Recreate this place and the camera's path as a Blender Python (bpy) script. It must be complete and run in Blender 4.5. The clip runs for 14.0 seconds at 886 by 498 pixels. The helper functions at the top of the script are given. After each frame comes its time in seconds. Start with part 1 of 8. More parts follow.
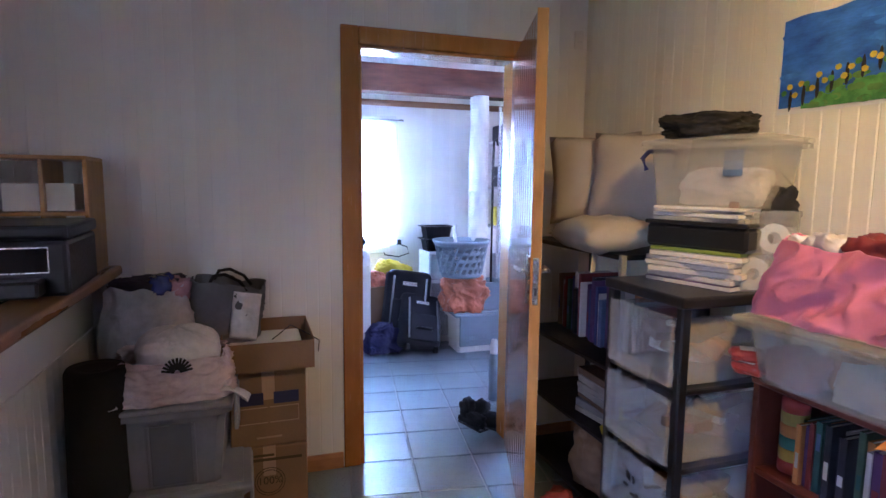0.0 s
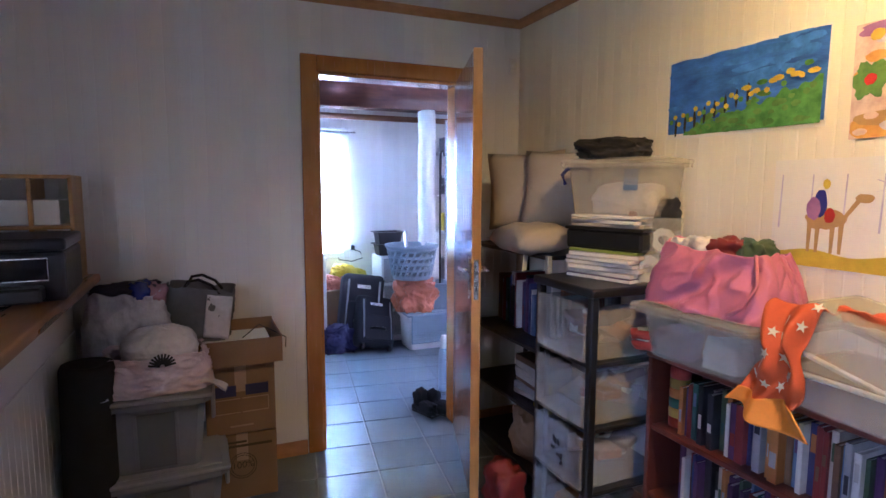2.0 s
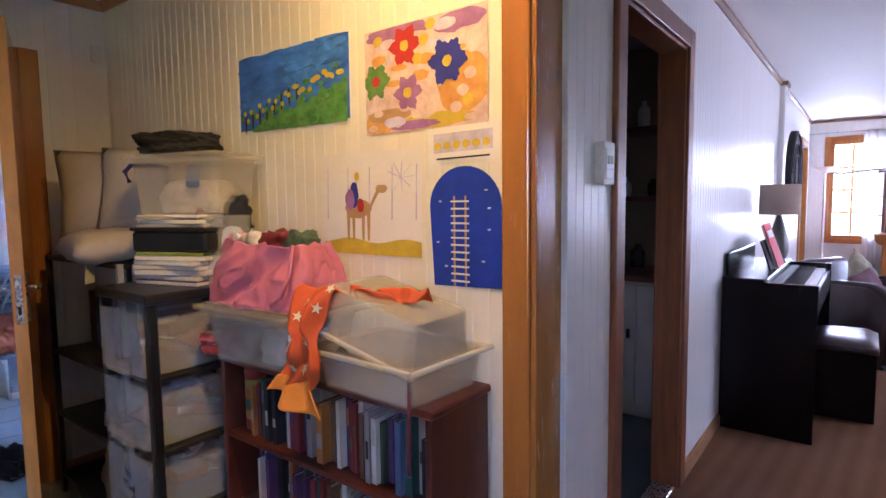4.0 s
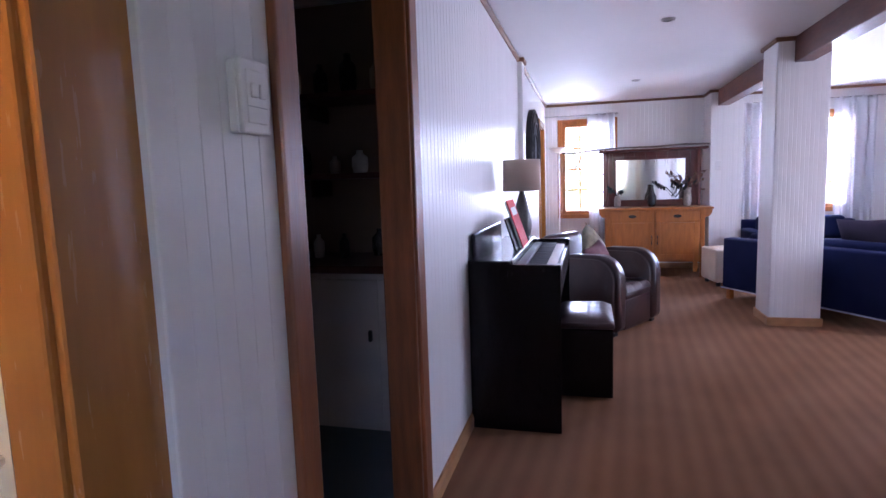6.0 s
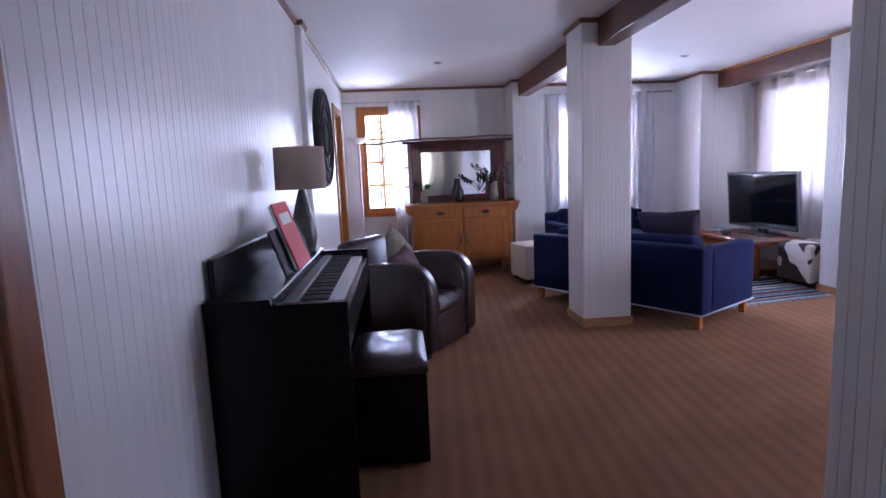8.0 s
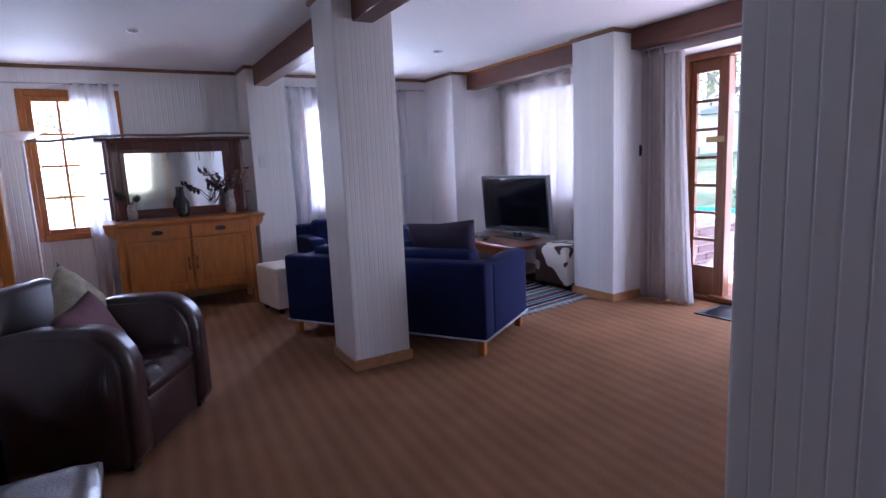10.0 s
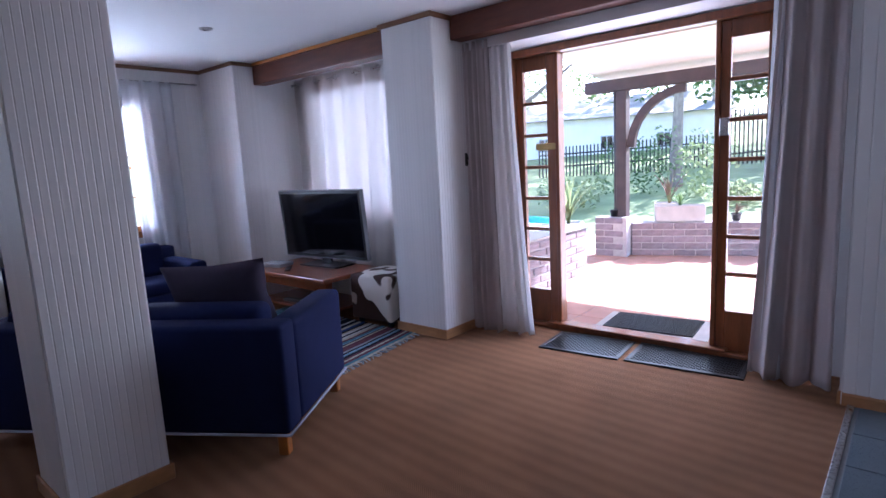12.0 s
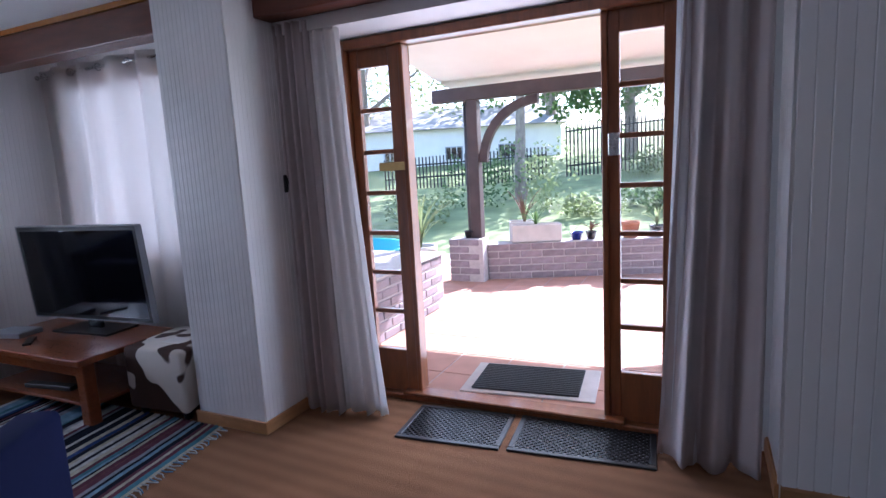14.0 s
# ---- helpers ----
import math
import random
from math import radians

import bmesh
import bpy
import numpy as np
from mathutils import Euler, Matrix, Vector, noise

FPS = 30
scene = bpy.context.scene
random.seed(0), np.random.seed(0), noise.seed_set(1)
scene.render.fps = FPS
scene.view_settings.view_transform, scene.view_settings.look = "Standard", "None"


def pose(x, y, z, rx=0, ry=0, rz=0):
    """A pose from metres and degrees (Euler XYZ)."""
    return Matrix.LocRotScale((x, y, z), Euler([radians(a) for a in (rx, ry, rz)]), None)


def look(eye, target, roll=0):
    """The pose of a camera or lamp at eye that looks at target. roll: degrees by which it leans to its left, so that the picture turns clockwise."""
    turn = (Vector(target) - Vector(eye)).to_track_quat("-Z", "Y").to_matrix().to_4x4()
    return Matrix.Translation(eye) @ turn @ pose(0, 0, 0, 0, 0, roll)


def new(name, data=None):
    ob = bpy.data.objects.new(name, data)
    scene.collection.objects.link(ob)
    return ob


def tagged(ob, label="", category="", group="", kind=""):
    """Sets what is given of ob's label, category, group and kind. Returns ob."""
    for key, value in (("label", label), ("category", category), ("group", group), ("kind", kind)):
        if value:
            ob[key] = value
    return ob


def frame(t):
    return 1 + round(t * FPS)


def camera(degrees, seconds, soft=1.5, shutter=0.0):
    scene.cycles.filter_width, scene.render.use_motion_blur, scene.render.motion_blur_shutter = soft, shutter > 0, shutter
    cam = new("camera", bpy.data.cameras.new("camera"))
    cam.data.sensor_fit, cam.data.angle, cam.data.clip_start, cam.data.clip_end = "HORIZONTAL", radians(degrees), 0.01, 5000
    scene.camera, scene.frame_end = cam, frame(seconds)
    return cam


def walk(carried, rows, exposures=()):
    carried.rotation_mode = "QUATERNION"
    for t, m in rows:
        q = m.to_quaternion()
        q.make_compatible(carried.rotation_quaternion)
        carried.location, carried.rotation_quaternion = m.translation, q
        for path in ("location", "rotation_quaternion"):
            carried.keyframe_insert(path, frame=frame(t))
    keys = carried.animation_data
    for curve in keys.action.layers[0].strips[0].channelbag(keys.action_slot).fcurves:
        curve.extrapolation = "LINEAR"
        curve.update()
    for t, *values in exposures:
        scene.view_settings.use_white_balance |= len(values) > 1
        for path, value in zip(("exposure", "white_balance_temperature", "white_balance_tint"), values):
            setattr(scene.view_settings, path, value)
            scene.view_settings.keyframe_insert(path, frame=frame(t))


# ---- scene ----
cam = camera(77.0, 14.0)
PATH = [
    (0, (1.774, 1.139, 1.396), (2.385, 3.029, 1.162), 0.6),
    (0.5, (1.749, 1.092, 1.409), (2.357, 2.983, 1.175), 0.5),
    (1, (1.71, 1.02, 1.41), (2.326, 2.909, 1.183), 0.4),
    (1.5, (1.673, 0.932, 1.422), (2.323, 2.81, 1.199), 0.4),
    (2, (1.661, 0.83, 1.435), (2.439, 2.659, 1.216), 0.2),
    (2.5, (1.673, 0.728, 1.449), (2.642, 2.464, 1.232), -0.2),
    (3, (1.777, 0.651, 1.45), (2.966, 2.244, 1.233), -0.6),
    (3.5, (1.947, 0.604, 1.423), (3.339, 2.027, 1.225), -0.6),
    (4, (2.091, 0.59, 1.363), (3.677, 1.797, 1.195), -0.7),
    (6.3, (3.005, 0.672, 1.308), (4.946, 1.089, 1.064), -1.9),
    (6.5, (3.102, 0.689, 1.309), (5.055, 1.042, 1.059), -1.9),
    (7, (3.328, 0.691, 1.319), (5.305, 0.835, 1.049), -2.1),
    (7.5, (3.578, 0.635, 1.318), (5.559, 0.63, 1.043), -2.3),
    (8, (3.827, 0.592, 1.302), (5.802, 0.44, 1.027), -2.4),
    (8.5, (4.101, 0.551, 1.311), (6.042, 0.165, 1.025), -2.7),
    (8.7, (4.22, 0.536, 1.319), (6.135, 0.038, 1.032), -2.9),
    (10.8, (5.148, 0.09, 1.328), (6.728, -1.098, 1.027), -2.8),
    (11, (5.251, -0.002, 1.335), (6.793, -1.24, 1.037), -3.1),
    (11.5, (5.433, -0.154, 1.337), (6.88, -1.501, 1.038), -3.1),
    (12, (5.631, -0.314, 1.343), (6.92, -1.812, 1.038), -3.0),
    (12.5, (5.772, -0.51, 1.362), (6.916, -2.122, 1.055), -3.1),
    (13, (5.897, -0.792, 1.399), (6.947, -2.467, 1.092), -3.2),
    (13.5, (6.034, -1.025, 1.407), (6.998, -2.75, 1.099), -3.2),
    (14, (6.177, -1.258, 1.423), (7.017, -3.048, 1.122), -3.1),
]
EXPOSURES = [
    (0, 4.6, 5100, 37), (1.5, 4.55, 5100, 37), (2.5, 4.35, 5200, 36), (3.5, 4.3, 5400, 36), (4.2, 4.25, 5450, 36), (6.5, 4.0, 5450, 37), (8.5, 3.2, 5450, 35), (11, 2.95, 5350, 30), (12.5, 2.5, 5300, 25), (14, 2.25, 5450, 23),
]
walk(cam, [(t, look(eye, target, roll)) for t, eye, target, roll in PATH], EXPOSURES)

# ---- world, light, exposure ----
world = bpy.data.worlds.new("daylight")
scene.world = world
world.use_nodes = True
wn = world.node_tree.nodes
sky = wn.new("ShaderNodeTexSky")
sky.sky_type = "NISHITA"
sky.sun_disc = False
SUN_EL, SUN_AZ = 37.0, 196.0
sky.sun_elevation = radians(SUN_EL)
sky.sun_rotation = radians(SUN_AZ)
world.node_tree.links.new(sky.outputs[0], wn["Background"].inputs[0])
wn["Background"].inputs[1].default_value = 0.15


def lamp(name, kind, energy, colour, m, **settings):
    data = bpy.data.lights.new(name, kind)
    data.energy, data.color = energy, colour
    for key, value in settings.items():
        if key == "size":
            data.size = value
        elif key == "size_y":
            data.shape, data.size_y = "RECTANGLE", value
        elif key == "radius":
            data.shadow_soft_size = value
        elif key == "angle":
            data.angle = value
        elif key == "cone":
            data.spot_size, data.spot_blend = value, 0.9
    ob = new(name, data)
    ob.matrix_world = m
    return ob


SUN_DIR = Vector((math.sin(radians(SUN_AZ)) * math.cos(radians(SUN_EL)), math.cos(radians(SUN_AZ)) * math.cos(radians(SUN_EL)), math.sin(radians(SUN_EL))))
lamp("sun", "SUN", 5.0, (1.0, 0.95, 0.87), look(SUN_DIR * 30, (0, 0, 0)), angle=radians(0.6))
SKY = (0.80, 0.90, 1.0)
# sky light standing in the openings
lamp("sky_french_door", "AREA", 6.2, SKY, look((7.1, -4.25, 1.15), (7.1, 0, 0.9)), size=1.9, size_y=1.9)
lamp("sky_window_tv", "AREA", 3.2, SKY, look((9.75, -4.02, 1.5), (9.75, 0, 1.2)), size=1.3, size_y=1.2)
lamp("sky_window_lounge", "AREA", 11.5, SKY, look((11.6, -2.14, 1.45), (8, -1.8, 0.9)), size=0.95, size_y=1.2)
lamp("sky_window_dining", "AREA", 5, SKY, look((11.6, 0.72, 1.45), (8, 0.7, 1.0)), size=0.5, size_y=1.2)
lamp("sky_window_laundry", "AREA", 40, (0.52, 0.78, 1.0), look((2.4, 6.28, 1.35), (2.6, 3, 0.6)), size=1.0, size_y=1.2)
# fill for the study, from an unseen west window that was added
lamp("fill_light_study", "AREA", 0.3, SKY, look((-0.2, 0.1, 1.5), (3, 0.9, 0.7)), size=1.3, size_y=1.1)
lamp("ceiling_lamp_study", "SPOT", 3.9, (1.0, 0.62, 0.15), look((2.76, 1.47, 2.36), (3.35, 1.95, 1.15)), radius=0.07, cone=radians(135))

# ---- materials ----
def mat(name, base, rough=0.6, metal=0.0, vary=0.12, scale=8.0, grain=60.0, bump=0.15, stretch=(1, 1, 1), coat=0.0, spec=0.5, transmission=0.0, alpha=1.0, per_object=0.0, per_island=0.0, second=None, ior=1.45, dist=0.004):
    """A surface with variation at two scales: broad stains and fine grain."""
    m = bpy.data.materials.new(name)
    m.use_nodes = True
    n, l = m.node_tree.nodes, m.node_tree.links
    b = n["Principled BSDF"]
    tc = n.new("ShaderNodeTexCoord")
    mp = n.new("ShaderNodeMapping")
    mp.inputs["Scale"].default_value = stretch
    l.new(tc.outputs["Object"], mp.inputs[0])
    big = n.new("ShaderNodeTexNoise")
    big.inputs["Scale"].default_value, big.inputs["Detail"].default_value = scale, 5
    fine = n.new("ShaderNodeTexNoise")
    fine.inputs["Scale"].default_value, fine.inputs["Detail"].default_value = grain, 3
    for x in (big, fine):
        l.new(mp.outputs[0], x.inputs["Vector"])
    mix = n.new("ShaderNodeMix")
    mix.data_type = "RGBA"
    dark = tuple(c * (1 - vary * 1.6) for c in base)
    light = tuple(min(1, c * (1 + vary)) for c in (second or base))
    mix.inputs["A"].default_value, mix.inputs["B"].default_value = (*dark, 1), (*light, 1)
    add = n.new("ShaderNodeMath")
    add.operation = "MULTIPLY_ADD"
    add.inputs[1].default_value = 0.4
    l.new(fine.outputs[0], add.inputs[0])
    sub = n.new("ShaderNodeMath")
    sub.operation = "MULTIPLY_ADD"
    sub.inputs[1].default_value, sub.inputs[2].default_value = 1.3, -0.35
    l.new(big.outputs[0], sub.inputs[0])
    l.new(sub.outputs[0], add.inputs[2])
    l.new(add.outputs[0], mix.inputs["Factor"])
    out = mix.outputs["Result"]
    if per_object or per_island:
        src = n.new("ShaderNodeObjectInfo") if per_object else n.new("ShaderNodeNewGeometry")
        rnd = src.outputs["Random"] if per_object else src.outputs["Random Per Island"]
        hs = n.new("ShaderNodeHueSaturation")
        mr = n.new("ShaderNodeMapRange")
        k = per_object or per_island
        mr.inputs["To Min"].default_value, mr.inputs["To Max"].default_value = 1 - k, 1 + k
        l.new(rnd, mr.inputs[0])
        l.new(mr.outputs[0], hs.inputs["Value"])
        l.new(out, hs.inputs["Color"])
        out = hs.outputs[0]
    l.new(out, b.inputs["Base Color"])
    rr = n.new("ShaderNodeMapRange")
    rr.inputs["To Min"].default_value, rr.inputs["To Max"].default_value = max(0.02, rough - 0.1), min(1, rough + 0.1)
    l.new(fine.outputs[0], rr.inputs[0])
    l.new(rr.outputs[0], b.inputs["Roughness"])
    b.inputs["Metallic"].default_value = metal
    b.inputs["Coat Weight"].default_value = coat
    b.inputs["Specular IOR Level"].default_value = spec
    b.inputs["Transmission Weight"].default_value = transmission
    b.inputs["Alpha"].default_value = alpha
    b.inputs["IOR"].default_value = ior
    if bump:
        bp = n.new("ShaderNodeBump")
        bp.inputs["Strength"].default_value, bp.inputs["Distance"].default_value = bump, dist
        l.new(fine.outputs[0], bp.inputs["Height"])
        l.new(bp.outputs[0], b.inputs["Normal"])
    return m


def veil(name, colour, through_light, rough=0.9, vary=0.06, per_island=0.0):
    """Thin cloth or cloudy plastic that lets light through."""
    m = mat(name, colour, rough, vary=vary, scale=4, grain=220, bump=0.2, dist=0.001, per_island=per_island)
    n, l = m.node_tree.nodes, m.node_tree.links
    tr = n.new("ShaderNodeBsdfTranslucent")
    tr.inputs[0].default_value = (*colour, 1)
    mx = n.new("ShaderNodeMixShader")
    mx.inputs[0].default_value = through_light
    l.new(n["Principled BSDF"].outputs[0], mx.inputs[1])
    l.new(tr.outputs[0], mx.inputs[2])
    l.new(mx.outputs[0], n["Material Output"].inputs[0])
    return m


def clear(name, colour, see, rough=0.25):
    """Clear or cloudy plastic and glass: part see-through, part glossy skin."""
    m = mat(name, colour, rough, vary=0.05, scale=6, grain=40, bump=0.05, spec=0.6)
    n, l = m.node_tree.nodes, m.node_tree.links
    tr = n.new("ShaderNodeBsdfTransparent")
    tr.inputs[0].default_value = (*[0.6 + 0.4 * c for c in colour], 1)
    mx = n.new("ShaderNodeMixShader")
    mx.inputs[0].default_value = see
    l.new(n["Principled BSDF"].outputs[0], mx.inputs[1])
    l.new(tr.outputs[0], mx.inputs[2])
    l.new(mx.outputs[0], n["Material Output"].inputs[0])
    return m


M = {}
M["wall"] = mat("white_board_paint", (0.78, 0.77, 0.76), 0.33, vary=0.03, scale=3, grain=90, bump=0.06, per_object=0.025, stretch=(1, 1, 0.15))
# white boards again, with the ceiling lamp's yellow cast mixed into the colour
M["wall_lamplit"] = mat("lamplit_board_paint", (0.76, 0.72, 0.60), 0.42, vary=0.03, scale=3, grain=90, bump=0.06, per_object=0.03, stretch=(1, 1, 0.15))
M["wall_core"] = mat("white_wall_core", (0.70, 0.69, 0.68), 0.6, vary=0.05, scale=2)
M["ceiling"] = mat("ceiling_paint", (0.82, 0.82, 0.82), 0.7, vary=0.02, scale=2, grain=40, bump=0.04)
M["trim"] = mat("honey_pine_trim", (0.40, 0.165, 0.036), 0.24, vary=0.11, scale=4, grain=18, bump=0.05, stretch=(6, 6, 0.7), coat=0.5)
M["counter_wood"] = mat("honey_counter_wood", (0.34, 0.14, 0.042), 0.3, vary=0.09, scale=1.5, grain=5, bump=0.02, stretch=(5, 0.5, 5), coat=0.4)
M["trim_dark"] = mat("dark_stained_beam", (0.135, 0.038, 0.018), 0.45, vary=0.3, scale=4, grain=26, bump=0.2, stretch=(1.2, 7, 7), coat=0.2)
M["trim_red"] = mat("red_brown_frame", (0.25, 0.083, 0.029), 0.35, vary=0.3, scale=5, grain=30, bump=0.15, stretch=(6, 6, 0.8), coat=0.3)
M["cornice"] = mat("stained_cornice", (0.24, 0.12, 0.06), 0.45, vary=0.2, scale=5, grain=30)
M["skirting"] = mat("pine_skirting", (0.44, 0.22, 0.09), 0.4, vary=0.2, scale=5, grain=30, stretch=(2, 2, 6))
M["door_wood"] = mat("varnished_door_board", (0.36, 0.155, 0.06), 0.22, vary=0.28, scale=3, grain=24, bump=0.1, stretch=(7, 7, 0.5), coat=0.6, per_object=0.12)
M["oak"] = mat("orange_oak", (0.42, 0.14, 0.024), 0.33, vary=0.22, scale=5, grain=34, bump=0.15, stretch=(6, 6, 1), coat=0.3)
M["pine_yellow"] = mat("yellow_pine", (0.50, 0.27, 0.08), 0.4, vary=0.2, scale=4, grain=30, stretch=(6, 6, 1), coat=0.2)
M["mahogany"] = mat("red_mahogany", (0.105, 0.026, 0.018), 0.35, vary=0.25, scale=4, grain=30, bump=0.1, stretch=(6, 6, 1), coat=0.2)
M["tile"] = mat("slate_blue_tile", (0.13, 0.165, 0.19), 0.3, vary=0.08, scale=2.5, grain=220, bump=0.02, per_object=0.08)
M["grout"] = mat("grey_grout", (0.24, 0.25, 0.26), 0.9, vary=0.15, scale=10)
M["metal"] = mat("brushed_metal", (0.62, 0.62, 0.62), 0.28, metal=1.0, vary=0.08, grain=120, bump=0.03)
M["brass"] = mat("aged_brass", (0.45, 0.33, 0.14), 0.35, metal=1.0, vary=0.2)
M["black_metal"] = mat("dull_black_metal", (0.025, 0.023, 0.022), 0.45, metal=0.3, vary=0.3)
M["black_plastic"] = mat("black_plastic", (0.012, 0.012, 0.013), 0.38, vary=0.2, grain=120, bump=0.05)
M["white_plastic"] = mat("white_plastic", (0.72, 0.71, 0.70), 0.35, vary=0.05, scale=6)
M["grey_plastic"] = mat("grey_plastic", (0.30, 0.31, 0.33), 0.45, vary=0.08)
M["piano"] = mat("rosewood_piano_case", (0.005, 0.0025, 0.0035), 0.24, vary=0.15, scale=5, grain=30, bump=0.06, stretch=(6, 6, 1), coat=0.0, spec=0.22)
M["key_white"] = mat("piano_key_white", (0.80, 0.79, 0.76), 0.25, vary=0.03)
M["leather"] = mat("dark_brown_leather", (0.035, 0.014, 0.013), 0.34, vary=0.3, scale=9, grain=140, bump=0.35, coat=0.15)
M["sofa"] = mat("navy_cotton", (0.012, 0.017, 0.062), 0.95, vary=0.16, scale=4, grain=300, bump=0.5, spec=0.15, dist=0.002)
M["piping"] = mat("pale_piping", (0.42, 0.44, 0.55), 0.9, vary=0.1)
M["cushion_grey"] = mat("aubergine_grey_cushion", (0.05, 0.04, 0.065), 0.9, vary=0.2, scale=5, grain=260, bump=0.4, spec=0.2, dist=0.002)
M["curtain"] = veil("grey_white_curtain", (0.74, 0.72, 0.71), 0.5)
M["curtain_lined"] = veil("taupe_lined_curtain", (0.58, 0.52, 0.51), 0.3)
M["sheer"] = veil("white_sheer_curtain", (0.82, 0.83, 0.85), 0.5)
M["glass"] = clear("window_glass", (1, 1, 1), 0.93, 0.03)
M["screen"] = mat("tv_screen", (0.004, 0.004, 0.006), 0.05, vary=0.05, bump=0)
M["paper"] = mat("paper", (0.76, 0.74, 0.70), 0.8, vary=0.06, scale=5)
M["mirror"] = mat("mirror_silver", (0.88, 0.89, 0.90), 0.03, metal=1.0, vary=0.02, bump=0)



# ---- mesh helpers ----
def bm_box(bm, x0, y0, z0, x1, y1, z1, bevel=0.0, m=None, seg=1):
    made = bmesh.ops.create_cube(bm, size=1.0)["verts"]
    bmesh.ops.transform(bm, matrix=Matrix.Translation(((x0 + x1) / 2, (y0 + y1) / 2, (z0 + z1) / 2)) @ Matrix.Diagonal((abs(x1 - x0), abs(y1 - y0), abs(z1 - z0), 1)), verts=made)
    if bevel:
        edges = list({e for v in made for e in v.link_edges})
        got = bmesh.ops.bevel(bm, geom=edges, offset=min(bevel, 0.45 * min(abs(x1 - x0), abs(y1 - y0), abs(z1 - z0))), segments=seg, affect="EDGES", profile=0.5)
        made = list({v for f in got["faces"] for v in f.verts} | {v for v in made if v.is_valid})
    if m is not None:
        bmesh.ops.transform(bm, matrix=m, verts=[v for v in made if v.is_valid])
    return made


def bm_tube(bm, a, b, r0, r1=None, n=12, cap=True):
    """A straight round bar from a to b."""
    a, b = Vector(a), Vector(b)
    r1 = r0 if r1 is None else r1
    got = bmesh.ops.create_cone(bm, cap_ends=cap, segments=n, radius1=r0, radius2=r1, depth=(b - a).length)["verts"]
    q = (b - a).to_track_quat("Z", "Y").to_matrix().to_4x4()
    bmesh.ops.transform(bm, matrix=Matrix.Translation((a + b) / 2) @ q, verts=got)
    return got


def bm_lathe(bm, profile, n=24, at=(0, 0, 0)):
    """A turned body: profile of (radius, height) pairs."""
    rings = []
    for r, z in profile:
        rings.append([bm.verts.new((at[0] + r * math.cos(2 * math.pi * i / n), at[1] + r * math.sin(2 * math.pi * i / n), at[2] + z)) for i in range(n)])
    for p, q in zip(rings, rings[1:]):
        for i in range(n):
            bm.faces.new((p[i], p[(i + 1) % n], q[(i + 1) % n], q[i]))
    for ring, flip in ((rings[0], True), (rings[-1], False)):
        if (Vector(ring[0].co) - Vector(ring[n // 2].co)).length > 1e-4:
            bm.faces.new(ring[::-1] if flip else ring)
    return rings


def bm_sheet(bm, fn, nu, nv):
    """A surface from fn(u, v) with u and v from 0 to 1."""
    g = [[bm.verts.new(fn(i / nu, j / nv)) for j in range(nv + 1)] for i in range(nu + 1)]
    for i in range(nu):
        for j in range(nv):
            bm.faces.new((g[i][j], g[i + 1][j], g[i + 1][j + 1], g[i][j + 1]))
    return g


def bm_prism(bm, outline, h, m=None):
    """A plate: the outline in x and y, from z 0 to h."""
    low = [bm.verts.new((x, y, 0)) for x, y in outline]
    top = [bm.verts.new((x, y, h)) for x, y in outline]
    n = len(outline)
    faces = [bm.faces.new(low[::-1]), bm.faces.new(top)]
    for i in range(n):
        faces.append(bm.faces.new((low[i], low[(i + 1) % n], top[(i + 1) % n], top[i])))
    if m is not None:
        bmesh.ops.transform(bm, matrix=m, verts=low + top)
    return low + top


def mesh(name, bm, material, smooth=False, normals=True):
    if normals:
        bmesh.ops.recalc_face_normals(bm, faces=bm.faces[:])
    me = bpy.data.meshes.new(name)
    bm.to_mesh(me)
    bm.free()
    me.materials.append(M[material] if isinstance(material, str) else material)
    if smooth:
        for p in me.polygons:
            p.use_smooth = True
    return me


def part(name, bm, material, parent=None, label="", smooth=False, m=None):
    ob = new(name, mesh(name, bm, material, smooth))
    if parent is not None:
        ob.parent = parent
    if m is not None:
        ob.matrix_basis = m
    return tagged(ob, label)


def box(name, dims, material, parent=None, label="", bevel=0.004, m=None, seg=1):
    bm = bmesh.new()
    bm_box(bm, *dims, bevel=bevel, seg=seg)
    return part(name, bm, material, parent, label, m=m)


def thing(name, label, category, m=None, group="", kind=""):
    ob = new(name)
    ob.empty_display_size = 0.1
    if m is not None:
        ob.matrix_basis = m
    return tagged(ob, label, category, group, kind)


def solidify(ob, t):
    mod = ob.modifiers.new("thickness", "SOLIDIFY")
    mod.thickness = t
    mod.offset = 0
    return ob


# ---- plan ----
WX, DY, NY, EX, SY, CEIL = 3.41, 3.783, 1.265, 11.38, -4.10, 2.405
PITCH = 0.056
BOARDS = {}


def board_mesh(w, h, material, ease=0.003):
    """One wall board with eased long edges: front towards -y, x along the wall."""
    key = (round(w, 4), round(h, 3), material, ease)
    if key not in BOARDS:
        bm = bmesh.new()
        a, d, c = w / 2, 0.006, ease * 1.4
        k = ease * 0.7
        pts = [(-a, 0), (-a, -d + k), (-a + c, -d), (a - c, -d), (a, -d + k), (a, 0)]
        bm_prism(bm, pts, h)
        BOARDS[key] = mesh("board", bm, material)
    return BOARDS[key]


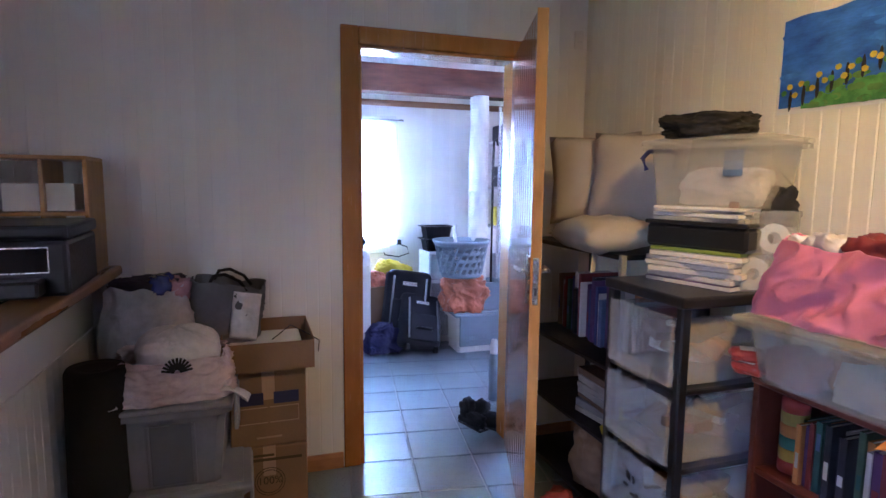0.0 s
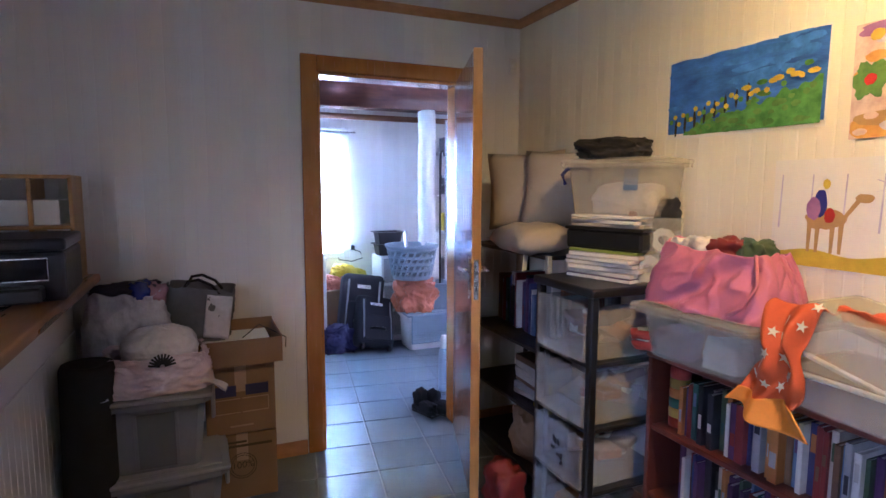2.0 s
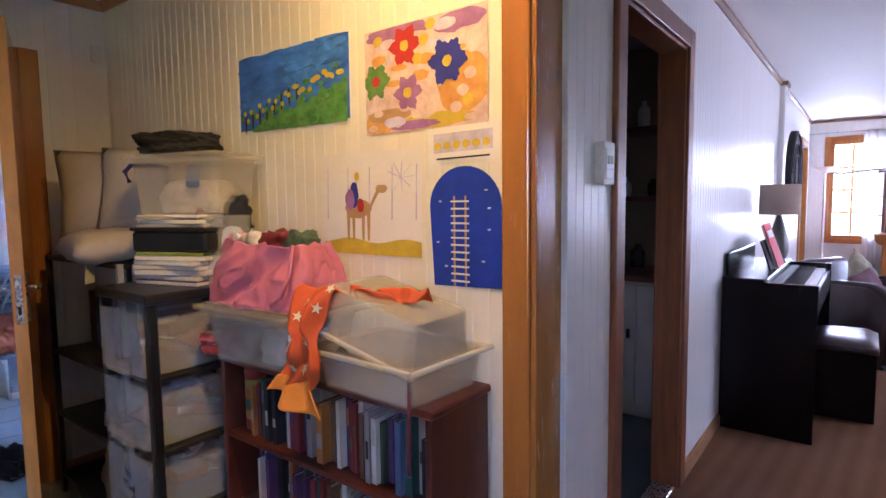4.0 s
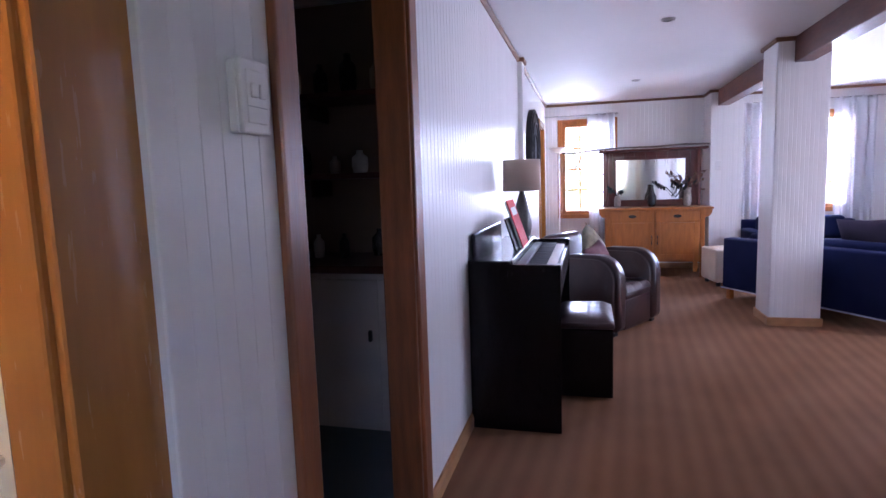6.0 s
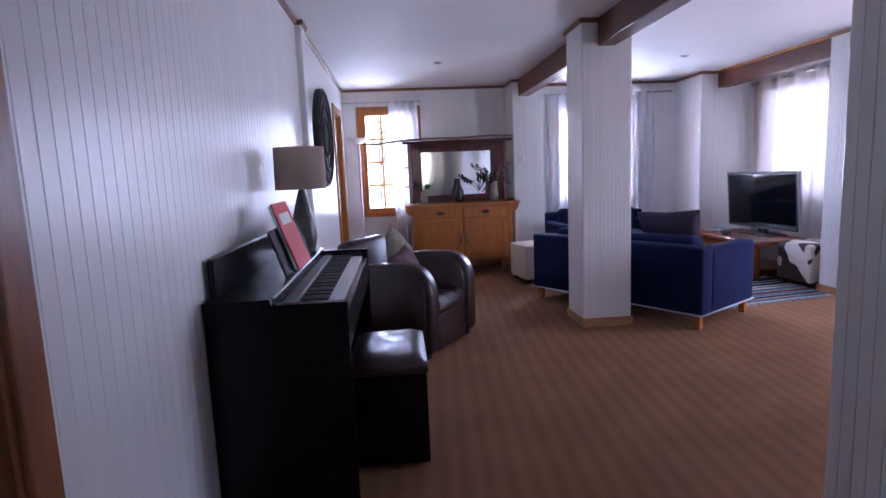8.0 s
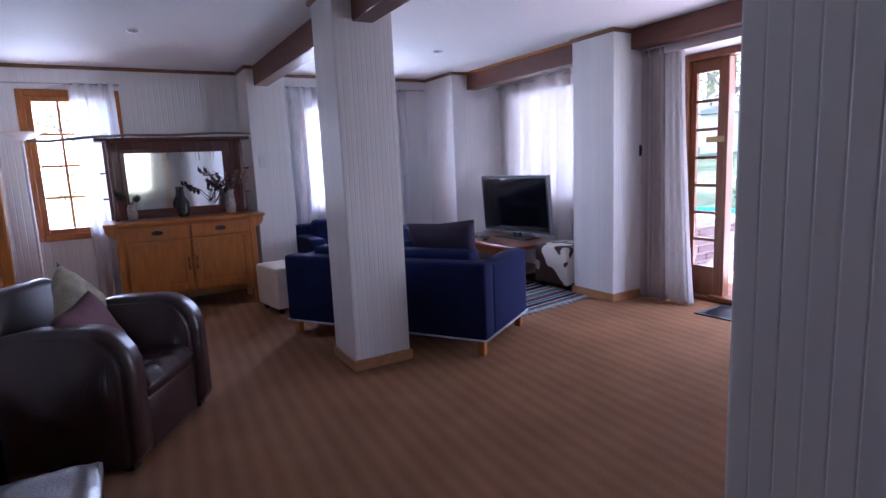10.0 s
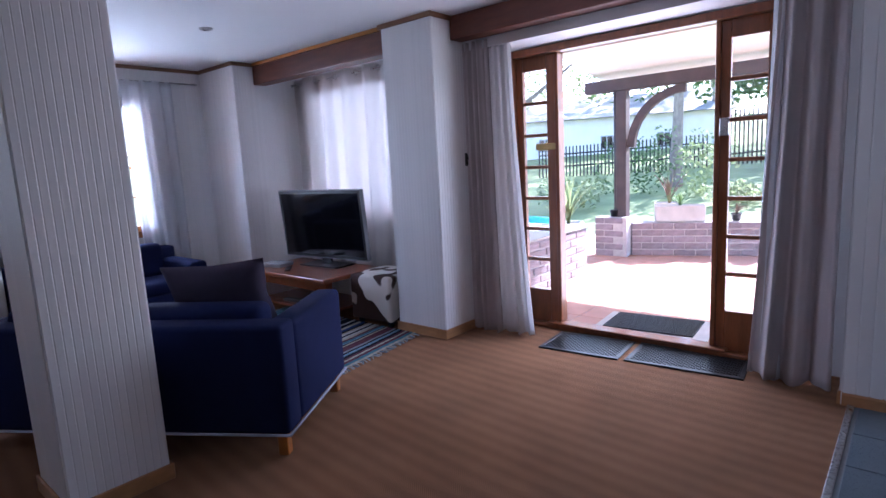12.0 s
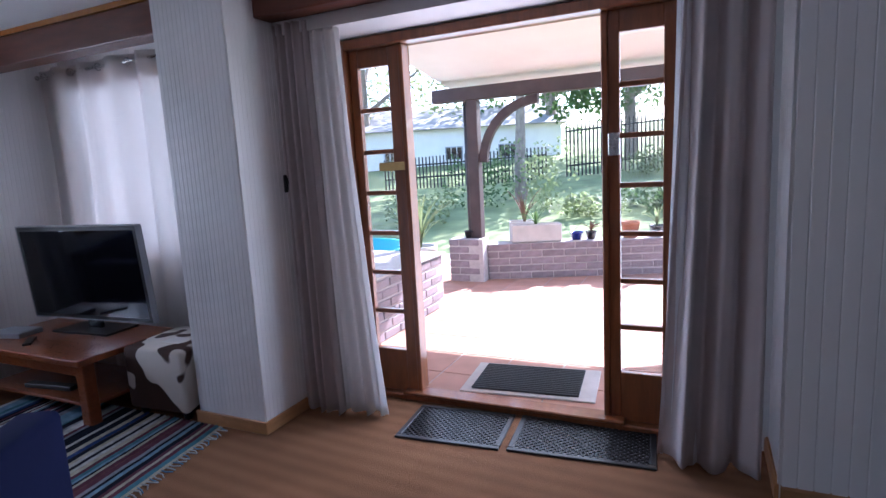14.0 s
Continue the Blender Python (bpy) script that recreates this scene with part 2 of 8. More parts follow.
def board_run(parent, p, q, z0, z1, material, holes=(), pitch=PITCH, ease=0.003):
    """Boards from p to q (plan points), facing the right-hand side of p to q turned by -90; holes: (from, to, bottom, top) along the run."""
    p, q = Vector(p), Vector(q)
    length = (q - p).length
    n = max(1, round(length / pitch))
    w = length / n
    ang = math.degrees(math.atan2(q.y - p.y, q.x - p.x))
    for i in range(n):
        s = (i + 0.5) * w
        spans = [(z0, z1)]
        for a, b, lo, hi in holes:
            if a - w / 2 < s < b + w / 2:
                cut = []
                for u, v in spans:
                    if lo > u + 0.02:
                        cut.append((u, min(v, lo)))
                    if hi < v - 0.02:
                        cut.append((max(u, hi), v))
                spans = cut
        at = p + (q - p) * (s / length)
        for u, v in spans:
            ob = new("board", board_mesh(w, v - u, material, ease))
            ob.parent = parent
            ob.matrix_basis = pose(at.x, at.y, u, 0, 0, ang)


def wall(name, p, q, thick, z0, z1, holes=(), label="white painted tongue-and-groove board wall", core="wall_core"):
    """A wall along p to q whose far side is thick metres to the left of p to q, with openings cut through."""
    p, q = Vector(p), Vector(q)
    length = (q - p).length
    ang = math.degrees(math.atan2(q.y - p.y, q.x - p.x))
    bm = bmesh.new()
    marks = sorted({0.0, length, *[a for a, b, lo, hi in holes], *[b for a, b, lo, hi in holes]})
    for a, b in zip(marks, marks[1:]):
        mid, spans = (a + b) / 2, [(z0, z1)]
        for ha, hb, lo, hi in holes:
            if ha < mid < hb:
                spans = [s for s in ((z0, lo), (hi, z1)) if s[1] - s[0] > 0.01]
        for u, v in spans:
            bm_box(bm, a, 0, u, b, thick, v)
    ob = part(name, bm, core, m=pose(p.x, p.y, 0, 0, 0, ang))
    return tagged(ob, label, "wall", kind="structure")


def plain(name, dims, material, label, category, bevel=0.0):
    ob = box(name, dims, material, bevel=bevel)
    return tagged(ob, label, category, kind="structure")


PENDING = []  # wall boards, laid at the end


# ---- floors and ceilings ----

M["carpet"] = mat("sisal_carpet", (0.31, 0.158, 0.084), 0.95, vary=0.14, scale=3, grain=260, bump=0.9, spec=0.1, dist=0.006, stretch=(1, 1, 1))
n_, l_ = M["carpet"].node_tree.nodes, M["carpet"].node_tree.links
# woven ribs across the room
wv = n_.new("ShaderNodeTexWave")
wv.wave_type, wv.bands_direction = "BANDS", "Y"
wv.inputs["Scale"].default_value, wv.inputs["Distortion"].default_value, wv.inputs["Detail"].default_value = 3.2, 0.8, 2.0
wv.inputs["Detail Scale"].default_value = 6.0
tc_ = n_.new("ShaderNodeTexCoord")
mp_ = n_.new("ShaderNodeMapping")
mp_.inputs["Rotation"].default_value = (0, 0, radians(4))
l_.new(tc_.outputs["Object"], mp_.inputs[0])
l_.new(mp_.outputs[0], wv.inputs["Vector"])
hs_ = n_.new("ShaderNodeMix")
hs_.data_type, hs_.blend_type = "RGBA", "MULTIPLY"
hs_.inputs["Factor"].default_value = 0.15
b_ = n_["Principled BSDF"]
src_ = b_.inputs["Base Color"].links[0].from_socket
l_.new(src_, hs_.inputs["A"])
l_.new(wv.outputs["Color"], hs_.inputs["B"])
l_.new(hs_.outputs["Result"], b_.inputs["Base Color"])
# herringbone yarn: slanting threads that turn back at every rib
sx_ = n_.new("ShaderNodeSeparateXYZ")
l_.new(mp_.outputs[0], sx_.inputs[0])
pp_ = n_.new("ShaderNodeMath")
pp_.operation = "PINGPONG"
pp_.inputs[1].default_value = 0.049
l_.new(sx_.outputs["Y"], pp_.inputs[0])
ad_ = n_.new("ShaderNodeMath")
ad_.operation = "ADD"
l_.new(sx_.outputs["X"], ad_.inputs[0])
l_.new(pp_.outputs[0], ad_.inputs[1])
th_ = n_.new("ShaderNodeMath")
th_.operation = "MULTIPLY"
th_.inputs[1].default_value = 520.0
l_.new(ad_.outputs[0], th_.inputs[0])
sn_ = n_.new("ShaderNodeMath")
sn_.operation = "SINE"
l_.new(th_.outputs[0], sn_.inputs[0])
mr_ = n_.new("ShaderNodeMapRange")
mr_.inputs["From Min"].default_value, mr_.inputs["To Min"].default_value, mr_.inputs["To Max"].default_value = -1.0, 0.78, 1.12
l_.new(sn_.outputs[0], mr_.inputs[0])
hb_ = n_.new("ShaderNodeMix")
hb_.data_type, hb_.blend_type = "RGBA", "MULTIPLY"
hb_.inputs["Factor"].default_value = 1.0
l_.new(hs_.outputs["Result"], hb_.inputs["A"])
l_.new(mr_.outputs[0], hb_.inputs["B"])
l_.new(hb_.outputs["Result"], b_.inputs["Base Color"])

carpet = plain("floor_living", (3.56, -4.16, -0.10, 11.6, 1.265, 0.0), "carpet", "brown ribbed sisal carpet over the living room", "carpet")
grout = plain("floor_tiled", (-0.3, -1.2, -0.14, 3.56, 3.903, -0.006), "grout", "slate blue ceramic floor tiles with grey grout", "floor")
laundry_floor = plain("floor_laundry", (0.9, 3.903, -0.14, 5.0, 6.2, -0.006), "grout", "slate blue ceramic laundry tiles with grey grout", "floor")
hall = plain("floor_hall", (3.56, -3.68, -0.004, 5.82, -1.2, 0.003), "grout", "slate blue ceramic tiles in the entrance hall", "floor")
strip = plain("floor_strip", (5.815, -3.68, 0.0, 5.845, -1.2, 0.012), "metal", "pale metal carpet edge strip", "trim", bevel=0.004)
plain("floor_pantry", (3.5, 1.36, -0.06, 6.2, 3.2, -0.005), "tile", "dark tiled pantry floor", "floor")
plain("ceiling_pantry", (3.42, 1.9, 2.502, 6.3, 3.3, 2.58), "ceiling", "plain white pantry ceiling", "ceiling")
strip2 = plain("threshold_pantry", (3.96, 1.262, -0.002, 4.78, 1.36, 0.012), "metal", "pale metal doorway strip", "trim", bevel=0.003)
plain("ceiling_study", (-0.3, -1.2, CEIL, WX + 0.15, DY + 0.001, CEIL + 0.1), "ceiling", "white painted ceiling board", "ceiling")
plain("ceiling_living", (WX + 0.15, -4.3, CEIL, 11.6, NY + 2.2, CEIL + 0.1), "ceiling", "white painted ceiling board", "ceiling")
plain("ceiling_laundry", (0.9, DY + 0.001, 2.52, 5.0, 6.6, 2.62), "ceiling", "white painted ceiling board", "ceiling")

# ---- walls ----
w = wall("wall_study_north", (0.0, DY), (WX, DY), 0.12, 0, 2.6, [(2.2, 3.02, 0, 2.03)])
PENDING.append((w, (0.0, DY), (WX, DY), 0.0, CEIL, "wall", [(2.2, 3.02, -1, 2.03)]))
w = wall("wall_study_east", (WX, DY), (WX, -1.2), 0.14, 0, 2.5, [(DY - 1.30, DY + 0.60, 0, 2.06)])
PENDING.append((w, (WX, DY), (WX, 1.37), 0.0, CEIL, "wall_lamplit", []))
# the west opening is invented, out of view, to admit fill light
wall("wall_study_west", (0.0, -1.2), (0.0, DY), 0.12, 0, 2.5, [(0.7, 1.7, 0.9, 2.05)])
wall("wall_study_south", (WX, -1.2), (0.0, -1.2), 0.12, 0, 2.5)
w = wall("wall_living_north", (WX + 0.14, NY), (EX, NY), 0.095, 0, 2.5, [(3.96 - 3.55, 4.78 - 3.55, 0, 2.04), (10.2 - 3.55, 10.95 - 3.55, 0, 2.02)])
PENDING.append((w, (WX + 0.14, NY), (8.02, NY), 0.0, CEIL, "wall", [(3.96 - 3.55, 4.78 - 3.55, -1, 2.04)]))
PENDING.append((w, (8.18, NY), (EX, NY), 0.0, CEIL, "wall", [(10.2 - 8.18, 10.95 - 8.18, -1, 2.02)]))
WB = (0.30, 1.02, 0.80, 2.12)     # dining window: y from, to, z from, to
WC = (-2.66, -1.62, 0.84, 2.06)   # lounge window
w = wall("wall_living_east", (EX, NY), (EX, SY), 0.16, 0, 2.5, [(NY - WB[1], NY - WB[0], WB[2], WB[3]), (NY - WC[1], NY - WC[0], WC[2], WC[3])])
PENDING.append((w, (EX, NY), (EX, -0.91), 0.0, CEIL, "wall", [(NY - WB[1], NY - WB[0], WB[2], WB[3])]))
PENDING.append((w, (EX, -1.29), (EX, -3.27), 0.0, CEIL, "wall", [(-1.29 - WC[1], -1.29 - WC[0], WC[2], WC[3])]))
FD = (6.22, 8.13, 2.16)           # french door: x from, to, head
WT = (9.1, 10.45, 0.9, 2.08)      # window behind the television
w = wall("wall_living_south", (EX, SY), (3.55, SY), 0.18, -0.1, 2.5, [(EX - FD[1], EX - FD[0], 0, FD[2]), (EX - WT[1], EX - WT[0], WT[2], WT[3])])
PENDING.append((w, (10.72, SY), (8.84, SY), 0.0, CEIL, "wall", [(10.72 - WT[1], 10.72 - WT[0], WT[2], WT[3])]))
# boarded wall stub beside the french door, and hall walls
w = wall("wall_hall_south", (5.87, -3.69), (3.55, -3.69), 0.41, 0, 2.5)
PENDING.append((w, (5.87, -3.69), (3.55, -3.69), 0.0, CEIL, "wall", []))
PENDING.append((w, (5.87, SY), (5.87, -3.69), 0.0, CEIL, "wall", []))
w = wall("wall_passage_south", (5.58, -1.13), (5.58, -0.89), 2.03, 0, 2.5)
PENDING.append((w, (5.58, -0.89), (3.55, -0.89), 0.0, CEIL, "wall", []))
PENDING.append((w, (5.58, -1.13), (5.58, -0.89), 0.0, CEIL, "wall", []))
wall("wall_hall_west", (3.55, -4.1), (3.55, -1.13), 0.14, 0, 2.5)
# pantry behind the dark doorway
# the unlit pantry's shade is put into this dark wall colour
M["pantry_wall"] = mat("shaded_pantry_wall", (0.24, 0.17, 0.13), 0.7, vary=0.12, scale=3, grain=60)
wall("wall_pantry_north", (3.55, 3.1), (6.2, 3.1), 0.1, 0, 2.5, label="pantry wall with the room's shade in its brown colour", core="pantry_wall")
wall("wall_pantry_east", (6.1, 3.1), (6.1, 1.36), 0.1, 0, 2.5, label="pantry wall with the room's shade in its brown colour", core="pantry_wall")
# laundry
LB = 6.10
LW = (2.02, 2.86, 0.82, 1.92)
w = wall("wall_laundry_north", (0.9, LB), (5.0, LB), 0.14, 0, 2.6, [(LW[0] - 0.9, LW[1] - 0.9, LW[2], LW[3])])
PENDING.append((w, (0.9, LB), (5.0, LB), 0.0, 2.52, "wall", [(LW[0] - 0.9, LW[1] - 0.9, LW[2], LW[3])]))
wall("wall_laundry_east", (5.0, LB), (5.0, DY + 0.12), 0.1, 0, 2.6)
wall("wall_laundry_west", (0.9, DY + 0.12), (0.9, LB), 0.1, 0, 2.6)


def post(name, x0, y0, x1, y1, label, sides):
    """A boarded square post with skirting and a cap moulding. sides: S, E, N, W."""
    ob = plain(name, (x0, y0, 0, x1, y1, CEIL), "wall_core", label, "column")
    runs = {"S": ((x0, y0), (x1, y0)), "E": ((x1, y0), (x1, y1)), "N": ((x1, y1), (x0, y1)), "W": ((x0, y1), (x0, y0))}
    for s in sides:
        PENDING.append((ob, *runs[s], 0.0, CEIL, "wall", []))
    sk = bmesh.new()
    cp = bmesh.new()
    for bm, z0, z1, o in ((sk, 0.0, 0.075, 0.019), (cp, CEIL - 0.035, CEIL, 0.026)):
        for s in sides:
            if s == "S":
                bm_box(bm, x0 - o, y0 - o, z0, x1 + o, y0 - 0.006, z1, 0.004)
            if s == "N":
                bm_box(bm, x0 - o, y1 + 0.006, z0, x1 + o, y1 + o, z1, 0.004)
            if s == "W":
                bm_box(bm, x0 - o + 0.001, y0 - o + 0.001, z0, x0 - 0.006, y1 + o - 0.001, z1 - 0.001, 0.004)
            if s == "E":
                bm_box(bm, x1 + 0.006, y0 - o + 0.001, z0, x1 + o - 0.001, y1 + o - 0.001, z1 - 0.001, 0.004)
    part("skirting", sk, "skirting", ob)
    part("cap_moulding", cp, "cornice", ob)
    return ob


post("column", 8.13, -1.25, 8.51, -0.865, "white boarded square column with pine skirting", "SENW")
post("pilaster_east", 10.92, -1.29, EX, -0.91, "white boarded pilaster with a light switch", "SNW")
post("pilaster_corner", 10.72, SY, EX, -3.27, "white corner pilaster beside the television", "NW")
post("pilaster_south", 8.34, SY, 8.835, -3.45, "white boarded pilaster between the curtains", "ENW")
post("pilaster_north", 8.02, NY - 0.045, 8.18, NY + 0.05, "slim white pilaster on the boarded wall", "SEW")


def beam(name, dims, label):
    bm = bmesh.new()
    bm_box(bm, *dims, bevel=0.008, seg=2)
    return tagged(part(name, bm, "trim_dark"), label, "beam", kind="structure")


beam("beam_middle", (5.582, -1.125, 2.2, 10.92, -0.985, CEIL), "dark stained wooden ceiling beam on the column")
beam("beam_south", (8.835, -3.62, 2.2, 10.72, -3.48, CEIL - 0.03), "dark stained wooden beam over the television window")
plain("trim_beam_south", (8.835, -3.635, CEIL - 0.03, 10.72, -3.465, CEIL), "trim", "honey pine strip over the beam", "trim")
beam("beam_door", (5.87, -3.80, 2.235, 8.34, -3.66, CEIL), "dark stained wooden beam over the french door")
plain("pelmet_door", (5.87, -4.09, 2.165, 8.34, -3.80, CEIL), "wall_core", "white boarding over the french door head", "wall")
beam("beam_laundry", (0.9, 5.62, 2.12, 5.0, 5.78, 2.34), "red brown wooden beam across the laundry")


def strip_run(name, runs, z0, z1, out, material, label):
    """Cornice or skirting: a moulded strip along each run (p, q), on its right-hand side."""
    for p, q in runs:
        p, q = Vector(p), Vector(q)
        length = (q - p).length
        bm = bmesh.new()
        h = z1 - z0
        low = z0 < 1
        prof = [(0, 0), (out, 0), (out, h * 0.75), (out * 0.6, h), (0, h)] if low else [(0, 0), (out * 0.35, 0), (out, h * 0.55), (out, h), (0, h)]
        bm_prism(bm, [(-y, z) for y, z in prof], length, Matrix(((0, 0, 1, 0), (1, 0, 0, 0), (0, 1, 0, 0), (0, 0, 0, 1))))
        ang = math.degrees(math.atan2(q.y - p.y, q.x - p.x))
        ob = part(name, bm, material, m=pose(p.x, p.y, z0, 0, 0, ang))
        tagged(ob, label, "trim", kind="structure")


strip_run("cornice", [((3.55, NY - 0.006), (8.02, NY - 0.006)), ((8.18, NY - 0.006), (EX, NY - 0.006)), ((EX - 0.006, NY), (EX - 0.006, -0.91)), ((EX - 0.006, -1.29), (EX - 0.006, -3.27))], CEIL - 0.032, CEIL - 0.001, 0.024, "cornice", "slim brown stained ceiling cornice")
strip_run("cornice", [((0, DY - 0.006), (WX, DY - 0.006)), ((WX - 0.006, DY), (WX - 0.006, -1.2))], CEIL - 0.045, CEIL - 0.001, 0.03, "skirting", "pine ceiling cornice")
strip_run("cornice", [((0.9, LB - 0.006), (5.0, LB - 0.006))], 2.07, 2.12, 0.03, "cornice", "brown wooden wall rail")
strip_run("baseboard", [((0, DY - 0.006), (2.12, DY - 0.006)), ((3.10, DY - 0.006), (WX, DY - 0.006)), ((WX - 0.006, DY), (WX - 0.006, 1.38)), ((3.55, NY - 0.006), (3.885, NY - 0.006)), ((4.855, NY - 0.006), (8.02, NY - 0.006)), ((8.18, NY - 0.006), (10.12, NY - 0.006)), ((11.03, NY - 0.006), (EX, NY - 0.006)), ((EX - 0.006, NY), (EX - 0.006, -0.91)), ((EX - 0.006, -1.29), (EX - 0.006, -3.27)), ((5.87, -3.696), (3.55, -3.696)), ((5.876, SY), (5.876, -3.69)), ((5.586, -1.13), (5.586, -0.89)), ((5.58, -0.884), (3.55, -0.884)), ((10.72, SY + 0.006), (8.84, SY + 0.006))], 0.0, 0.075, 0.016, "skirting", "low pine skirting board")
strip_run("trim", [((5.876, -3.70), (5.876, -3.684))], 0.075, CEIL, 0.006, "white_plastic", "white corner bead")


# ---- doors, frames and windows ----
def door_frame(name, p, q, head, depth, material, label, width=0.075, both=True):
    """Architrave and lining of an opening from p to q; the wall lies depth metres to the left of p to q."""
    p, q = Vector(p), Vector(q)
    length = (q - p).length
    ang = math.degrees(math.atan2(q.y - p.y, q.x - p.x))
    root = thing(name, label, "door frame", pose(p.x, p.y, 0, 0, 0, ang), kind="structure")
    for nm, x0, x1 in (("jamb", -0.004, 0.022), ("jamb", length - 0.022, length + 0.004)):
        box(nm, (x0, -0.012, 0, x1, depth + 0.012, head), material, root, bevel=0.003)
    box("head_lining", (0.022, -0.011, head - 0.022, length - 0.022, depth + 0.011, head), material, root, bevel=0.003)
    for side in ((-0.02, 0.0), (depth, depth + 0.02)) if both else ((-0.02, 0.0),):
        y0, y1 = side[0] - 0.006 * (side[0] < 0), side[1]
        for x0, x1 in ((-width, 0.008), (length - 0.008, length + width)):
            bm = bmesh.new()
            bm_box(bm, x0, y0, 0, x1, y1, head + width, 0.006, seg=2)
            part("architrave", bm, material, root)
        bm = bmesh.new()
        bm_box(bm, 0.008, y0, head - 0.008, length - 0.008, y1, head + width - 0.001, 0.006, seg=2)
        part("architrave", bm, material, root)
    return root


f_ = door_frame("door_frame_laundry", (2.2, DY), (3.02, DY), 2.03, 0.12, "trim", "varnished honey pine door frame")
box("strike_plate", (0.0235, 0.02, 1.52, 0.026, 0.05, 1.58), "metal", f_, "small metal latch plate")
door_frame("door_frame_study", (WX, 1.30), (WX, -0.60), 2.06, 0.14, "trim", "varnished yellow pine opening frame")
door_frame("door_frame_pantry", (3.96, NY), (4.78, NY), 2.04, 0.095, "trim_red", "varnished red brown door frame of a dark pantry")
door_frame("door_frame_dining", (10.2, NY), (10.95, NY), 2.02, 0.095, "trim", "pine door frame near the corner window", both=False)

# laundry door: boarded leaf standing open into the study
leaf = thing("door_1", "open varnished wooden door with narrow boards", "door", pose(3.0, DY - 0.015, 0.012, 0, 0, 180 + 71.5), kind="structure")
LEAF_W, LEAF_H = 0.81, 2.01
NB = 12
for i in range(NB):
    bw = (LEAF_W - 0.012) / NB
    bm = bmesh.new()
    bm_box(bm, 0.006 + i * bw + 0.001, -0.019, 0, 0.006 + (i + 1) * bw - 0.001, 0.019, LEAF_H - 0.004, 0.005)
    part("door_board", bm, "door_wood", leaf)
box("edge_strip", (LEAF_W - 0.006, -0.0205, 0, LEAF_W, 0.0205, LEAF_H), "pine_yellow", leaf, "yellow pine door edge", bevel=0.001)
box("core_strip", (0.0, -0.012, 0.002, LEAF_W - 0.006, 0.012, LEAF_H - 0.006), "pine_yellow", leaf)
box("lock_plate", (LEAF_W, -0.011, 0.93, LEAF_W + 0.003, 0.011, 1.11), "metal", leaf, "steel mortice lock plate")
box("latch", (LEAF_W, -0.006, 1.045, LEAF_W + 0.012, 0.006, 1.065), "metal", leaf, bevel=0.002)
box("bolt_hole", (LEAF_W + 0.003, -0.005, 0.965, LEAF_W + 0.0035, 0.005, 0.995), "black_plastic", leaf, bevel=0)
for s in (-1, 1):
    bm = bmesh.new()
    bm_box(bm, LEAF_W - 0.075, s * 0.019, 0.925, LEAF_W - 0.04, s * 0.027, 1.115, 0.004)
    hp = part("handle_plate", bm, "metal", leaf)
    bm = bmesh.new()
    bm_tube(bm, (LEAF_W - 0.057, s * 0.025, 1.055), (LEAF_W - 0.057, s * 0.062, 1.055), 0.009)
    bm_tube(bm, (LEAF_W - 0.052, s * 0.058, 1.055), (LEAF_W - 0.165, s * 0.058, 1.052), 0.009, 0.007)
    part("lever", bm, "metal", hp, "chrome lever handle", smooth=True)

# dark pantry door standing inside, and the plain dining door
box_d = tagged(box("door_2", (10.222, NY + 0.05, 0.006, 10.928, NY + 0.09, 1.998), "door_wood", bevel=0.004), "closed varnished wooden door near the corner", "door", kind="structure")


def sash_window(name, origin, ang, width, z0, z1, cols, rows, label, material="oak"):
    """A wooden window with glazing bars, in an opening that starts at origin; its room side is -y after the turn."""
    root = thing(name, label, "window", pose(origin[0], origin[1], 0, 0, 0, ang), kind="structure")
    fr = bmesh.new()
    t = 0.055
    for d in ((0, -0.02, z0, t, 0.07, z1), (width - t, -0.02, z0, width, 0.07, z1), (t, -0.02, z1 - t, width - t, 0.07, z1), (t, -0.02, z0, width - t, 0.07, z0 + t)):
        bm_box(fr, *d, bevel=0.006)
    for d in ((-0.06, -0.028, z0 - 0.06, 0.004, -0.002, z1 + 0.06), (width - 0.004, -0.028, z0 - 0.06, width + 0.06, -0.002, z1 + 0.06), (0.004, -0.027, z1 - 0.004, width - 0.004, -0.002, z1 + 0.059), (0.004, -0.045, z0 - 0.06, width - 0.004, -0.002, z0 + 0.004)):
        bm_box(fr, *d, bevel=0.006)
    part("window_frame", fr, material, root)
    w, h = (width - 2 * t) / cols, (z1 - z0 - 2 * t) / rows
    for i in range(1, cols):
        box("glazing_bar", (t + i * w - 0.011, 0.008, z0 + t, t + i * w + 0.011, 0.04, z1 - t), material, root, bevel=0.003)
    for j in range(1, rows):
        box("glazing_bar", (t, 0.01, z0 + t + j * h - 0.011, width - t, 0.038, z0 + t + j * h + 0.011), material, root, bevel=0.003)
    for i in range(cols):
        for j in range(rows):
            p = box("pane", (t + i * w + 0.011, 0.022, z0 + t + j * h + 0.011, t + (i + 1) * w - 0.011, 0.026, z0 + t + (j + 1) * h - 0.011), "glass", root, bevel=0)
            p.visible_shadow = False
    return root


sash_window("window_1", (EX, WB[1]), -90, WB[1] - WB[0], WB[2], WB[3], 3, 4, "oak-framed cottage window with small panes")
sash_window("window_2", (EX, WC[1]), -90, WC[1] - WC[0], WC[2], WC[3], 4, 4, "oak-framed lounge window with small panes")
sash_window("window_3", (WT[1], SY), 180, WT[1] - WT[0], WT[2], WT[3], 4, 3, "oak-framed window behind drawn curtains")
sash_window("window_4", (LW[0], LB), 0, LW[1] - LW[0], LW[2], LW[3], 2, 3, "bright laundry window", "white_plastic")

